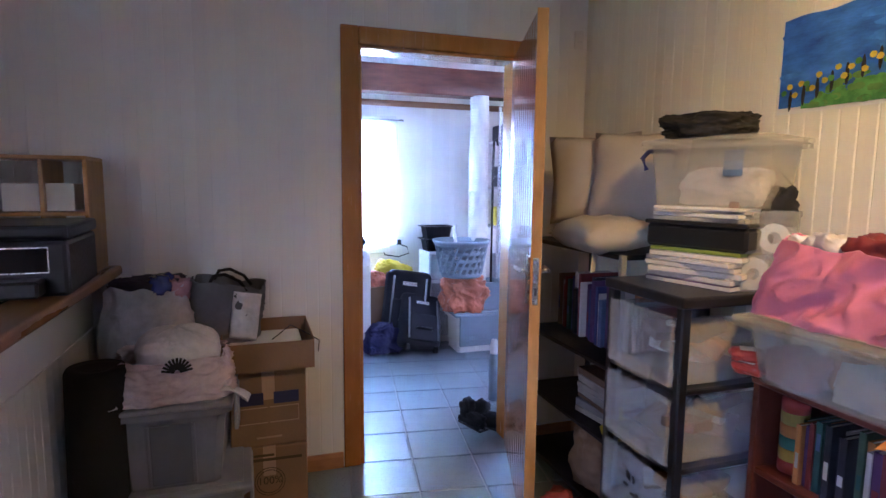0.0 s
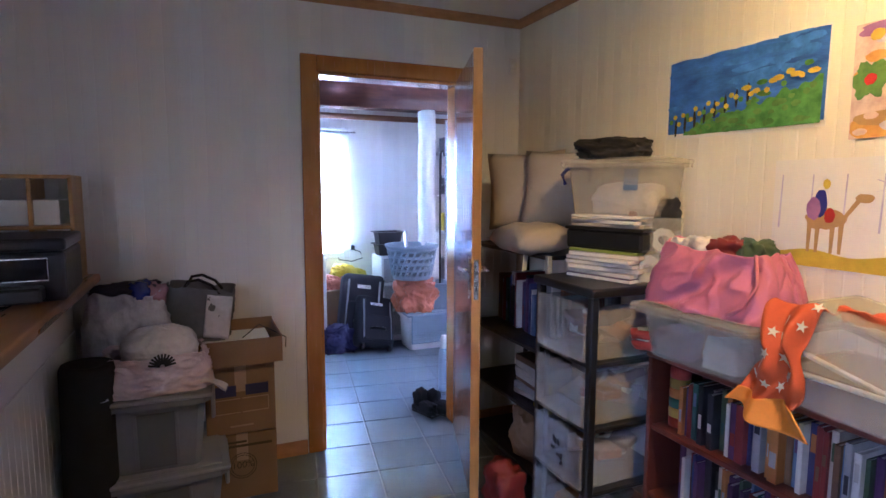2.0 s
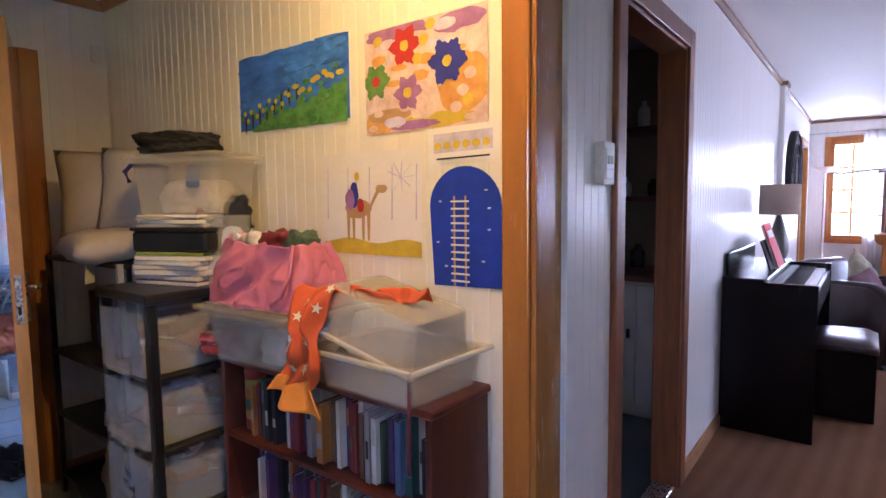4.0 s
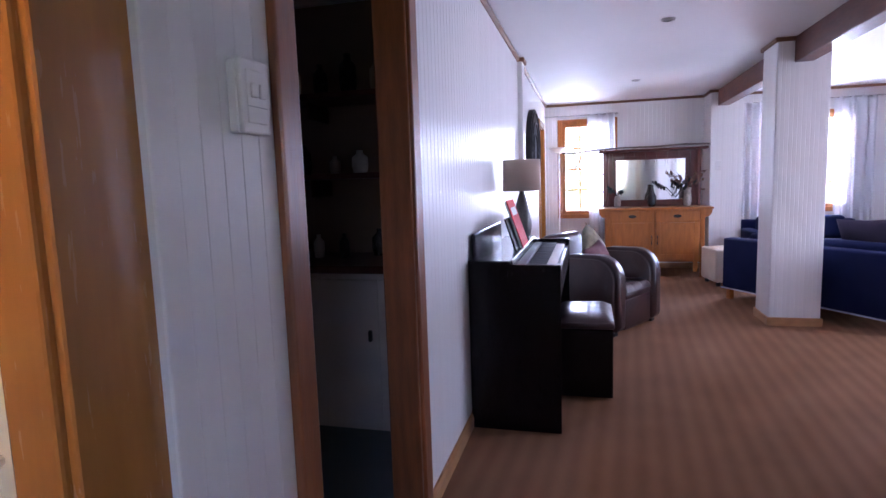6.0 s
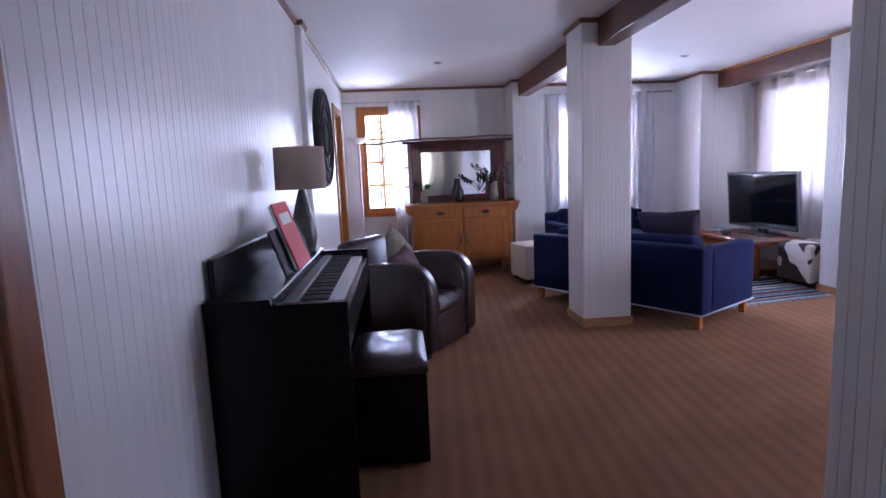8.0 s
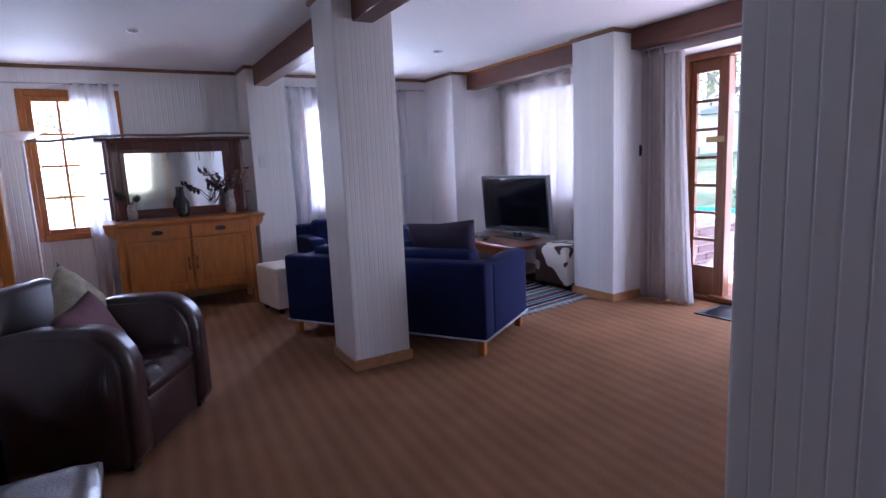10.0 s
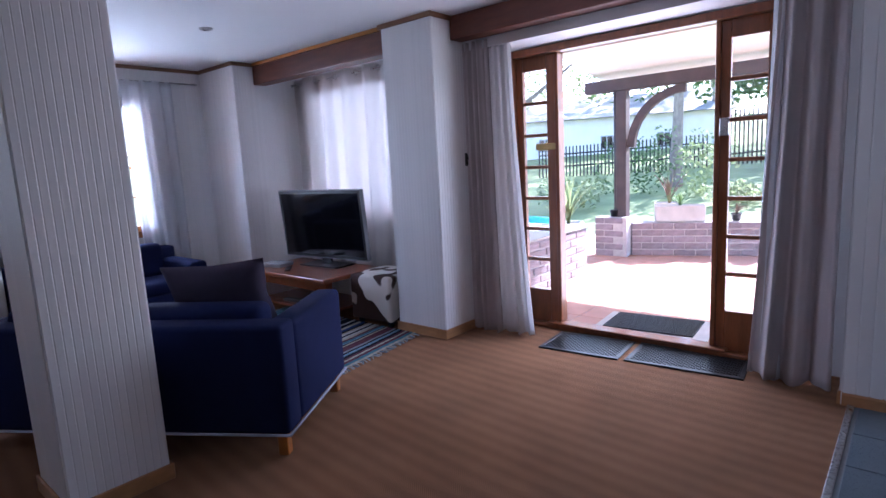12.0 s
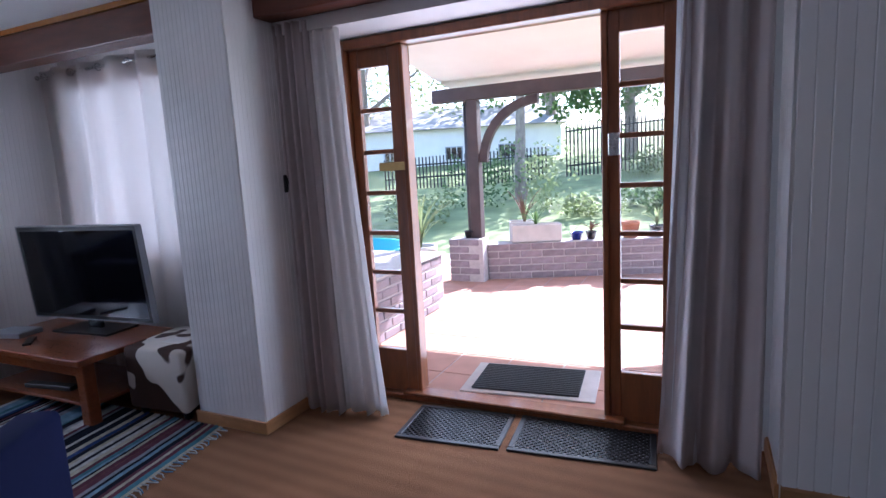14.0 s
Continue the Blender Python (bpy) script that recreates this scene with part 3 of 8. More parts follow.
# added window in the unseen west wall, around the study fill light
sash_window("window_fill", (0.0, -0.5), 90, 1.0, 0.9, 2.05, 4, 3, "unseen oak-framed window added to the study for fill light")

# french door: fixed sidelights and an open middle bay; its room side is +y
fd = thing("door_3", "dark wooden french door with narrow paned sidelights, standing open", "door", pose(FD[1], SY, 0, 0, 0, 180), kind="structure")
FW = FD[1] - FD[0]
bm = bmesh.new()
bm_box(bm, -0.01, -0.015, 0.0, 0.05, 0.13, FD[2], 0.006)
bm_box(bm, FW - 0.05, -0.015, 0.0, FW + 0.01, 0.13, FD[2], 0.006)
bm_box(bm, 0.05, -0.015, FD[2] - 0.055, FW - 0.05, 0.13, FD[2], 0.006)
bm_box(bm, 0.05, -0.01, 0.0, FW - 0.05, 0.13, 0.035, 0.008)
part("door_frame", bm, "trim_red", fd)
box("sill", (0.30, -0.02, 0.035, FW - 0.30, 0.10, 0.055), "trim_red", fd, "worn pine sill strip", bevel=0.006)
O0, O1 = FD[1] - 7.745, FD[1] - 6.60     # open bay, along the frame
for x0, x1 in ((0.05, O0), (O1, FW - 0.05)):
    side = box("sidelight", (x0, 0.045, 0.035, x0 + 0.055, 0.085, FD[2] - 0.055), "trim_red", fd, "narrow sidelight with a column of panes", bevel=0.004)
    box("stile", (x1 - 0.075, 0.044, 0.035, x1, 0.086, FD[2] - 0.055), "trim_red", side, bevel=0.004)
    box("bottom_rail", (x0 + 0.055, 0.046, 0.035, x1 - 0.075, 0.084, 0.30), "trim_red", side, bevel=0.004)
    box("top_rail", (x0 + 0.055, 0.046, FD[2] - 0.16, x1 - 0.075, 0.084, FD[2] - 0.055), "trim_red", side, bevel=0.004)
    NP = 7
    hh = (FD[2] - 0.16 - 0.30) / NP
    for j in range(NP):
        if j:
            box("glazing_bar", (x0 + 0.055, 0.05, 0.30 + j * hh - 0.013, x1 - 0.075, 0.08, 0.30 + j * hh + 0.013), "trim_red", side, bevel=0.003)
        pn = box("pane", (x0 + 0.055, 0.063, 0.30 + j * hh + 0.013, x1 - 0.075, 0.067, 0.30 + (j + 1) * hh - 0.013), "glass", side, bevel=0)
        pn.visible_shadow = False
for x in (O0, O1 - 0.03):
    box("door_stop", (x, 0.03, 0.055, x + 0.03, 0.12, FD[2] - 0.055), "trim_red", fd, "lighter worn door stile", bevel=0.004)
box("lock_box", (O1 + 0.002, 0.02, 1.42, O1 + 0.055, 0.044, 1.53), "metal", fd, "chrome door lock")
box("sliding_bolt", (O0 - 0.17, 0.03, 1.40, O0 + 0.01, 0.044, 1.45), "brass", fd, "brass sliding bolt")



# ---- living room things ----
def cushion(name, w, h, d, material, m, label, category="cushion", group="", parent=None, pinch=0.25, seed=1, trim=None):
    """A soft pillow standing in its x-z plane, with pinched corners."""
    bm = bmesh.new()
    n = 12
    for side in (-1, 1):
        def fn(u, v, side=side):
            a, b = 2 * u - 1, 2 * v - 1
            puff = max(0.0, (1 - a ** 4)) ** 0.6 * max(0.0, (1 - b ** 4)) ** 0.6
            s = 1 - 0.09 * (1 - abs(a)) * abs(b) ** 3 - 0.0
            k = 1 - 0.09 * (1 - abs(b)) * abs(a) ** 3
            wr = 0.012 * noise.noise(Vector((a * 3 + seed, b * 3, side))) * puff
            return (a * w / 2 * k, side * (d / 2 * puff * (1 - pinch * 0.3) + 0.004) + wr, b * h / 2 * s)
        bm_sheet(bm, fn, n, n)
    bmesh.ops.remove_doubles(bm, verts=bm.verts[:], dist=0.0105)
    ob = part(name, bm, material, parent, smooth=True, m=m)
    if parent is None:
        tagged(ob, label, category, group)
    elif label:
        tagged(ob, label)
    return ob


def block(name, dims, material, parent, bevel=0.03, label="", seg=3, m=None):
    bm = bmesh.new()
    bm_box(bm, *dims, bevel=bevel, seg=seg)
    return part(name, bm, material, parent, label, smooth=True, m=m)


def pipe(name, points, r, material, parent=None, label="", closed=False):
    """A bent round bar through points, as a mesh."""
    bm = bmesh.new()
    pts = [Vector(p) for p in points]
    n, rings = 8, []
    count = len(pts)
    for i, p in enumerate(pts):
        a = pts[(i - 1) % count] if (i or closed) else p
        b = pts[(i + 1) % count] if (i < count - 1 or closed) else p
        q = (b - a).to_track_quat("Z", "Y")
        rings.append([bm.verts.new(p + q @ Vector((r * math.cos(2 * math.pi * k / n), r * math.sin(2 * math.pi * k / n), 0))) for k in range(n)])
    pairs = list(zip(rings, rings[1:])) + ([(rings[-1], rings[0])] if closed else [])
    for u, v in pairs:
        for k in range(n):
            bm.faces.new((u[k], u[(k + 1) % n], v[(k + 1) % n], v[k]))
    if not closed:
        bm.faces.new(rings[0][::-1])
        bm.faces.new(rings[-1])
    return part(name, bm, material, parent, label, smooth=True)


def sofa(m, length, depth, label, back_h=0.65, arm_h=0.63, right_low=False):
    root = thing("sofa", label, "sofa", m, group="blue sofas")
    block("seat_base", (0.14, -depth + 0.02, 0.13, length - 0.14, -0.15, 0.36), "sofa", root, 0.02)
    block("backrest", (0.0, -0.16, 0.12, length, 0.0, back_h), "sofa", root, 0.025)
    for x0, x1 in ((0.0, 0.15), (length - 0.15, length)):
        arm = block("arm", (x0, -depth, 0.12, x1, -0.155, arm_h), "sofa", root, 0.03)
    n = 2
    for i in range(n):
        s = (length - 0.32) / n
        x0 = 0.16 + i * s
        block("seat_cushion", (x0 + 0.005, -depth + 0.03, 0.355, x0 + s - 0.005, -0.30, 0.47), "sofa", root, 0.045)
        block("back_cushion", (x0 + 0.01, -0.32, 0.46, x0 + s - 0.01, -0.15, back_h + 0.055), "sofa", root, 0.05)
    edge = [(0.0, 0.002, 0.122), (length, 0.002, 0.122), (length + 0.002, -depth, 0.122), (0.0, -depth - 0.002, 0.122)]
    for a, b in zip(edge, edge[1:] + edge[:1]):
        pipe("piping", [a, b], 0.007, "piping", root, "pale piping along the hem")
    for x, y in ((0.06, -0.06), (length - 0.06, -0.06), (0.06, -depth + 0.06), (length - 0.06, -depth + 0.06)):
        bm = bmesh.new()
        bm_box(bm, x - 0.026, y - 0.026, 0, x + 0.026, y + 0.026, 0.13, 0.004)
        part("leg", bm, "oak", root, "short wooden leg")
    return root


SOFA = pose(7.80, -1.675, 0, 0, 0, 32.8)
sofa(SOFA, 1.75, 0.86, "navy blue cotton sofa with pale piping on short wooden legs")
cushion("scatter_cushion", 0.56, 0.40, 0.16, "cushion_grey", SOFA @ pose(0.50, -0.40, 0.70, -16, 3, 4), "dark aubergine grey scatter cushion on the blue sofa")
sofa(pose(11.2, -1.32, 0, 0, 0, -90), 1.34, 0.78, "navy blue sofa under the lounge window", 0.70, 0.60)

# leather club chair
def club_chair(m):
    root = thing("armchair", "dark brown leather club armchair with rounded arms", "armchair", m)
    w, d = 0.84, 0.86
    for x0 in (0.0, w - 0.19):
        # arm in profile: rolled over at the front, falling to the back
        prof = [(0.03, 0.0), (0.0, 0.06), (0.0, 0.44)]
        prof += [(0.20 - 0.20 * math.cos(radians(a)), 0.44 + 0.21 * math.sin(radians(a))) for a in range(15, 91, 15)]
        prof += [(0.45, 0.645), (0.68, 0.60), (d, 0.55), (d, 0.0)]
        bm = bmesh.new()
        vs = bm_prism(bm, [(y, z) for y, z in prof], 0.19, Matrix(((0, 0, 1, x0), (1, 0, 0, 0), (0, 1, 0, 0.02), (0, 0, 0, 1))))
        bmesh.ops.bevel(bm, geom=[e for e in bm.edges if len(e.link_faces) == 2 and e.calc_face_angle(0) > 0.9], offset=0.03, segments=3, affect="EDGES")
        arm = part("arm", bm, "leather", root, smooth=True)
    block("seat_base", (0.185, 0.015, 0.03, w - 0.185, d - 0.1, 0.30), "leather", root, 0.02)
    bm = bmesh.new()
    def top(u, v):
        tuft = 0.016 * abs(math.sin(u * math.pi * 3)) ** 0.5 * abs(math.sin(v * math.pi * 3)) ** 0.5
        r = min(u, 1 - u, v, 1 - v)
        return (0.19 + u * (w - 0.38), 0.005 + v * 0.60, 0.40 + tuft - 0.05 * max(0, 1 - r / 0.08) ** 2)
    bm_sheet(bm, top, 30, 30)
    bm_box(bm, 0.195, 0.012, 0.29, w - 0.195, 0.60, 0.365, 0.01)
    part("seat_cushion", bm, "leather", root, "tufted leather seat cushion", smooth=True)
    block("backrest", (0.16, 0.0, 0.0, w - 0.16, 0.17, 0.52), "leather", root, 0.06, m=pose(0, 0.60, 0.32, -14))
    for x in (0.08, w - 0.08):
        for y in (0.07, d - 0.07):
            box("foot", (x - 0.03, y - 0.03, 0, x + 0.03, y + 0.03, 0.03), "black_plastic", root)
    return root


CHAIR = pose(7.50, 0.43, 0, 0, 0, -31)
club_chair(CHAIR)
M["cush_pattern"] = mat("patterned_cushion_cloth", (0.30, 0.27, 0.16), 0.9, vary=0.5, scale=9, grain=120, bump=0.3, second=(0.42, 0.38, 0.28), dist=0.002)
M["cush_mauve"] = mat("mauve_cushion_cloth", (0.17, 0.085, 0.10), 0.9, vary=0.2, scale=5, grain=200, bump=0.3, dist=0.002)
cushion("scatter_cushion", 0.42, 0.42, 0.14, "cush_pattern", CHAIR @ pose(0.52, 0.50, 0.63, -20, 38, 0), "olive patterned scatter cushion on the leather armchair", seed=4)
cushion("scatter_cushion", 0.40, 0.34, 0.14, "cush_mauve", CHAIR @ pose(0.36, 0.36, 0.57, -24, -8, 10), "mauve scatter cushion on the leather armchair", seed=6)

# digital piano with a book on its rest
P0, P1, PF, PB = 5.675, 7.03, 0.78, NY - 0.012
pn = thing("piano", "dark rosewood upright digital piano against the boarded wall", "piano", pose(0, 0, 0))
for x0, x1 in ((P0, P0 + 0.035), (P1 - 0.035, P1)):
    bm = bmesh.new()
    prof = [(PF, 0.0), (PF, 0.885), (PF + 0.25, 0.885), (PF + 0.255, 0.905), (PB, 0.905), (PB, 0.0)]
    bm_prism(bm, prof, x1 - x0, Matrix(((0, 0, 1, x0), (1, 0, 0, 0), (0, 1, 0, 0), (0, 0, 0, 1))))
    part("side_panel", bm, "piano", pn)
box("back_panel", (P0 + 0.035, PB - 0.03, 0.05, P1 - 0.035, PB, 0.86), "piano", pn)
box("key_bed", (P0 + 0.035, PF + 0.02, 0.66, P1 - 0.035, PB - 0.03, 0.80), "piano", pn)
box("key_slip", (P0 + 0.035, PF + 0.004, 0.70, P1 - 0.035, PF + 0.03, 0.84), "piano", pn)
box("top_deck", (P0 + 0.035, PF + 0.245, 0.80, P1 - 0.035, PB - 0.002, 0.905), "piano", pn, bevel=0.006)
box("lid_panel", (P0 + 0.06, PB - 0.028, 0.906, P1 - 0.36, PB - 0.008, 1.04), "piano", pn, "raised glossy lid panel", bevel=0.006)
for x0 in (P0 + 0.035, P1 - 0.085):
    box("cheek_block", (x0, PF + 0.03, 0.80, x0 + 0.05, PF + 0.245, 0.872), "piano", pn, bevel=0.006)
kx0, kx1 = P0 + 0.085, P1 - 0.085
nk = 52
kw = (kx1 - kx0) / nk
bm = bmesh.new()
bm_box(bm, -kw / 2 + 0.0006, 0, 0, kw / 2 - 0.0006, 0.153, 0.052, 0.0015)
white = mesh("white_key", bm, "key_white")
bm = bmesh.new()
bm_box(bm, -0.0055, 0, 0, 0.0055, 0.10, 0.014, 0.002)
black = mesh("black_key", bm, "black_plastic")
for i in range(nk):
    ob = new("white_key", white)
    ob.parent, ob.location = pn, (kx0 + (i + 0.5) * kw, PF + 0.032, 0.80)
    if i % 7 not in (2, 6) and i < nk - 1:
        ob = new("black_key", black)
        ob.parent, ob.location = pn, (kx0 + (i + 1) * kw, PF + 0.085, 0.85)
box("music_rest", (6.08, PF + 0.27, 0.0, 6.72, PF + 0.28, 0.20), "piano", pn, bevel=0.003, m=Matrix.Translation((0, 1.05, 0.905)) @ pose(0, 0, 0, -18) @ Matrix.Translation((0, -1.05, 0)))
box("control_strip", (P0 + 0.09, PF + 0.19, 0.845, P1 - 0.09, PF + 0.243, 0.868), "black_plastic", pn)
M["red_book"] = mat("red_book_cover", (0.58, 0.03, 0.03), 0.65, vary=0.2, scale=7)
bk = thing("music_book", "red music book open on the piano rest", "book", Matrix.Translation((6.36, 1.038, 0.908)) @ pose(0, 0, 0, -19, 0, 0))
box("cover", (-0.15, -0.016, 0.0, 0.15, -0.009, 0.30), "red_book", bk, bevel=0.001)
box("page_block", (-0.145, -0.009, 0.004, 0.145, 0.004, 0.294), "paper", bk, bevel=0.001)
box("title_bar", (-0.10, -0.0168, 0.20, 0.10, -0.016, 0.25), "paper", bk, bevel=0)
st = thing("piano_stool", "black box stool with a padded glossy leather seat", "stool", pose(6.17, 0.50, 0))
box("body", (0.005, 0.005, 0.012, 0.545, 0.335, 0.43), "piano", st, bevel=0.006)
bm = bmesh.new()
bm_sheet(bm, lambda u, v: (0.56 * u - 0.005, 0.345 * v - 0.003, 0.46 + 0.045 * (1 - (2 * u - 1) ** 6) * (1 - (2 * v - 1) ** 6) + 0.006 * noise.noise(Vector((u * 5, v * 4, 2)))), 20, 14)
bm_box(bm, -0.005, -0.003, 0.43, 0.555, 0.342, 0.468, 0.008)
part("seat", bm, "leather", st, "padded black leather seat", smooth=True)

# lamp on the far end of the piano
M["lamp_grey"] = mat("grey_glazed_ceramic", (0.11, 0.105, 0.10), 0.3, vary=0.2, scale=6, coat=0.3)
M["shade"] = veil("taupe_lampshade", (0.60, 0.49, 0.41), 0.35)
lp = thing("table_lamp", "table lamp with grey teardrop base and taupe drum shade", "lamp", pose(6.885, 1.105, 0.9055))
bm = bmesh.new()
bm_lathe(bm, [(0.045, 0.0), (0.058, 0.02), (0.068, 0.08), (0.062, 0.16), (0.04, 0.25), (0.016, 0.33), (0.011, 0.38)], 24)
part("base", bm, "lamp_grey", lp, smooth=True)
bm = bmesh.new()
bm_lathe(bm, [(0.134, 0.335), (0.130, 0.555)], 40)
for f in [f for f in bm.faces if len(f.verts) > 4]:
    bm.faces.remove(f)
solidify(part("shade", bm, "shade", lp, "taupe cloth drum shade", smooth=True), 0.003)

# carved shield on the wall
M["shield"] = mat("dark_carved_wood", (0.035, 0.03, 0.028), 0.5, vary=0.5, scale=14, grain=60, bump=0.6)
sh = thing("wall_shield", "dark carved oval shield hung on the boarded wall", "wall ornament", pose(8.62, NY - 0.055, 1.62, 0, 0, -6))
bm = bmesh.new()
bm_prism(bm, [(0.235 * math.cos(2 * math.pi * i / 40), 0.40 * math.sin(2 * math.pi * i / 40)) for i in range(40)], 0.05, pose(0, 0, 0, 90))
part("board", bm, "shield", sh)
for k in (0.92, 0.66, 0.38):
    pipe("carved_ring", [(0.235 * k * math.cos(2 * math.pi * i / 36), -0.052, 0.40 * k * math.sin(2 * math.pi * i / 36)) for i in range(36)], 0.012, "shield", sh, closed=True)

# uplighter beside the dining window
ul = thing("floor_lamp", "slim white uplighter floor lamp beside the corner window", "floor lamp", pose(11.12, 1.05, 0))
bm = bmesh.new()
bm_lathe(bm, [(0.13, 0), (0.13, 0.02), (0.02, 0.03), (0.011, 0.06), (0.011, 1.70)], 20)
part("pole", bm, "white_plastic", ul, smooth=True)
bm = bmesh.new()
bm_lathe(bm, [(0.02, 1.69), (0.09, 1.715), (0.15, 1.76), (0.155, 1.765)], 28)
part("bowl", bm, "white_plastic", ul, smooth=True)


# oak sideboard with mirror back
def sideboard():
    root = thing("sideboard", "orange oak sideboard with mirrored back and arched doors", "sideboard", pose(0, 0, 0))
    fx, bx, y0, y1 = 10.57, 11.10, -0.80, 0.42
    box("worktop", (fx - 0.05, y0 - 0.09, 0.885, bx + 0.01, y1 + 0.09, 0.915), "oak", root, bevel=0.008, seg=2)
    box("carcase", (fx + 0.02, y0 + 0.01, 0.20, bx, y1 - 0.01, 0.885), "oak", root, bevel=0.003)
    for x in (fx + 0.012, bx - 0.055):
        for y in (y0, y1 - 0.055):
            box("leg", (x, y, 0.0, x + 0.055, y + 0.055, 0.884), "oak", root, bevel=0.004)
    mid = (y0 + y1) / 2
    for a, b in ((y0 + 0.07, mid - 0.012), (mid + 0.012, y1 - 0.07)):
        dr = box("drawer", (fx, a, 0.735, fx + 0.02, b, 0.865), "oak", root, bevel=0.004)
        bm = bmesh.new()
        bm_prism(bm, [(0.05 * math.cos(2 * math.pi * i / 20), 0.022 * math.sin(2 * math.pi * i / 20)) for i in range(20)], 0.012, pose(fx - 0.012, (a + b) / 2, 0.80, 0, 90, 0) @ pose(0, 0, 0, 0, 0, 90))
        part("handle", bm, "black_metal", dr, "dark oval pull")
        dd = box("door", (fx + 0.002, a, 0.225, fx + 0.02, b, 0.715), "oak", root, bevel=0.003)
        # stiles, rails and an arched panel edge
        for d in ((fx - 0.008, a, 0.225, fx + 0.002, a + 0.06, 0.715), (fx - 0.008, b - 0.06, 0.225, fx + 0.002, b, 0.715), (fx - 0.007, a + 0.06, 0.225, fx + 0.002, b - 0.06, 0.30)):
            box("door_rail", d, "oak", dd, bevel=0.004)
        bm = bmesh.new()
        wl = b - a - 0.12
        arc = [(0, 0), (wl, 0)] + [(wl - wl * k / 16, -0.085 + 0.05 * math.sin(math.pi * k / 16)) for k in range(17)]
        bm_prism(bm, arc, 0.009, Matrix(((0, 0, -1, fx + 0.002), (1, 0, 0, a + 0.06), (0, 1, 0, 0.715), (0, 0, 0, 1))))
        part("arched_rail", bm, "oak", dd)
    for s in (-1, 1):
        pipe("pull", [(fx - 0.008, mid + s * 0.035, 0.43), (fx - 0.024, mid + s * 0.035, 0.45), (fx - 0.024, mid + s * 0.035, 0.53), (fx - 0.008, mid + s * 0.035, 0.55)], 0.007, "black_metal", root, "dark bar pull")
    for y, s in ((y1, 1), (y0, -1)):
        pts = [(0, 0), (0.085, 0), (0.08, -0.05), (0.05, -0.09), (0.0, -0.11)]
        bm = bmesh.new()
        bm_prism(bm, pts, 0.03, Matrix(((0, 0, 1, fx + 0.02), (s, 0, 0, y), (0, 1, 0, 0.884), (0, 0, 0, 1))))
        part("bracket", bm, "oak", root)
    # mirror back
    hx = bx - 0.11
    back = box("mirror_back", (hx + 0.03, y0 - 0.02, 0.915, hx + 0.07, y1 + 0.02, 1.66), "mahogany", root, "tall red-stained mirror back", bevel=0.003)
    box("mirror", (hx + 0.024, -0.62, 1.0, hx + 0.029, 0.27, 1.55), "mirror", back, "bevelled mirror glass", bevel=0.002)
    for d in ((hx + 0.01, -0.66, 0.96, hx + 0.034, 0.31, 0.999), (hx + 0.01, -0.66, 1.551, hx + 0.034, 0.31, 1.60), (hx + 0.01, -0.66, 0.999, hx + 0.034, -0.621, 1.551), (hx + 0.01, 0.271, 0.999, hx + 0.034, 0.31, 1.551)):
        box("mirror_frame", d, "mahogany", back, bevel=0.005)
    box("crown_shelf", (hx - 0.13, y0 - 0.08, 1.66, hx + 0.09, y1 + 0.08, 1.69), "mahogany", root, bevel=0.008)
    for y in (y0 + 0.01, y1 - 0.05):
        bm = bmesh.new()
        bm_lathe(bm, [(0.02, 0), (0.026, 0.05), (0.016, 0.12), (0.022, 0.37), (0.016, 0.62), (0.026, 0.70), (0.02, 0.745)], 14, at=(hx - 0.09, y + 0.02, 0.915))
        part("turned_post", bm, "mahogany", root, smooth=True)
    for z in (1.12, 1.36):
        for y in (y0 - 0.05, y1 + 0.01):
            box("bracket_shelf", (hx - 0.08, y, z, hx + 0.03, y + 0.055, z + 0.015), "mahogany", root, bevel=0.003)
    return root


sideboard()
M["twig"] = mat("grey_driftwood", (0.17, 0.14, 0.12), 0.85, vary=0.35, scale=12, grain=50, bump=0.6)
br = thing("driftwood_branch", "long grey driftwood branch lying on the sideboard crown", "ornament", pose(10.90, -0.20, 1.70))
pipe("stem", [(0.04, -0.72, 0.02), (0.02, -0.4, 0.03), (0.0, 0.0, 0.012), (-0.02, 0.4, 0.016), (0.0, 0.75, 0.0), (0.02, 1.05, -0.03), (0.03, 1.2, -0.02)], 0.012, "twig", br)
random.seed(5)
for i in range(9):
    y = -0.6 + i * 0.14
    pipe("hanging_string", [(-0.015, y, 0.0), (-0.02, y + 0.003, -0.08), (-0.018, y - 0.002, -random.uniform(0.12, 0.24))], 0.0022, "twig", br)

M["dark_glaze"] = mat("dark_glazed_pottery", (0.03, 0.028, 0.03), 0.25, vary=0.3, coat=0.4)
M["pale_vase"] = mat("speckled_pale_pottery", (0.35, 0.31, 0.27), 0.5, vary=0.4, scale=30)
M["leaf_dark"] = mat("dark_leaf", (0.02, 0.022, 0.02), 0.5, vary=0.3)
M["petal"] = mat("dried_flower", (0.20, 0.12, 0.08), 0.8, vary=0.3)


def vase(name, x, y, z, prof, material, label):
    bm = bmesh.new()
    bm_lathe(bm, prof, 20)
    ob = part(name, bm, material, smooth=True, m=pose(x, y, z))
    return tagged(ob, label, "vase")


vase("vase", 10.84, -0.18, 0.916, [(0.04, 0), (0.062, 0.05), (0.06, 0.14), (0.028, 0.20), (0.02, 0.27), (0.03, 0.29)], "dark_glaze", "dark glazed bottle vase on the sideboard")
vase("vase", 10.86, 0.26, 0.916, [(0.035, 0), (0.045, 0.04), (0.04, 0.12), (0.03, 0.15)], "pale_vase", "small pale pottery jar on the sideboard")
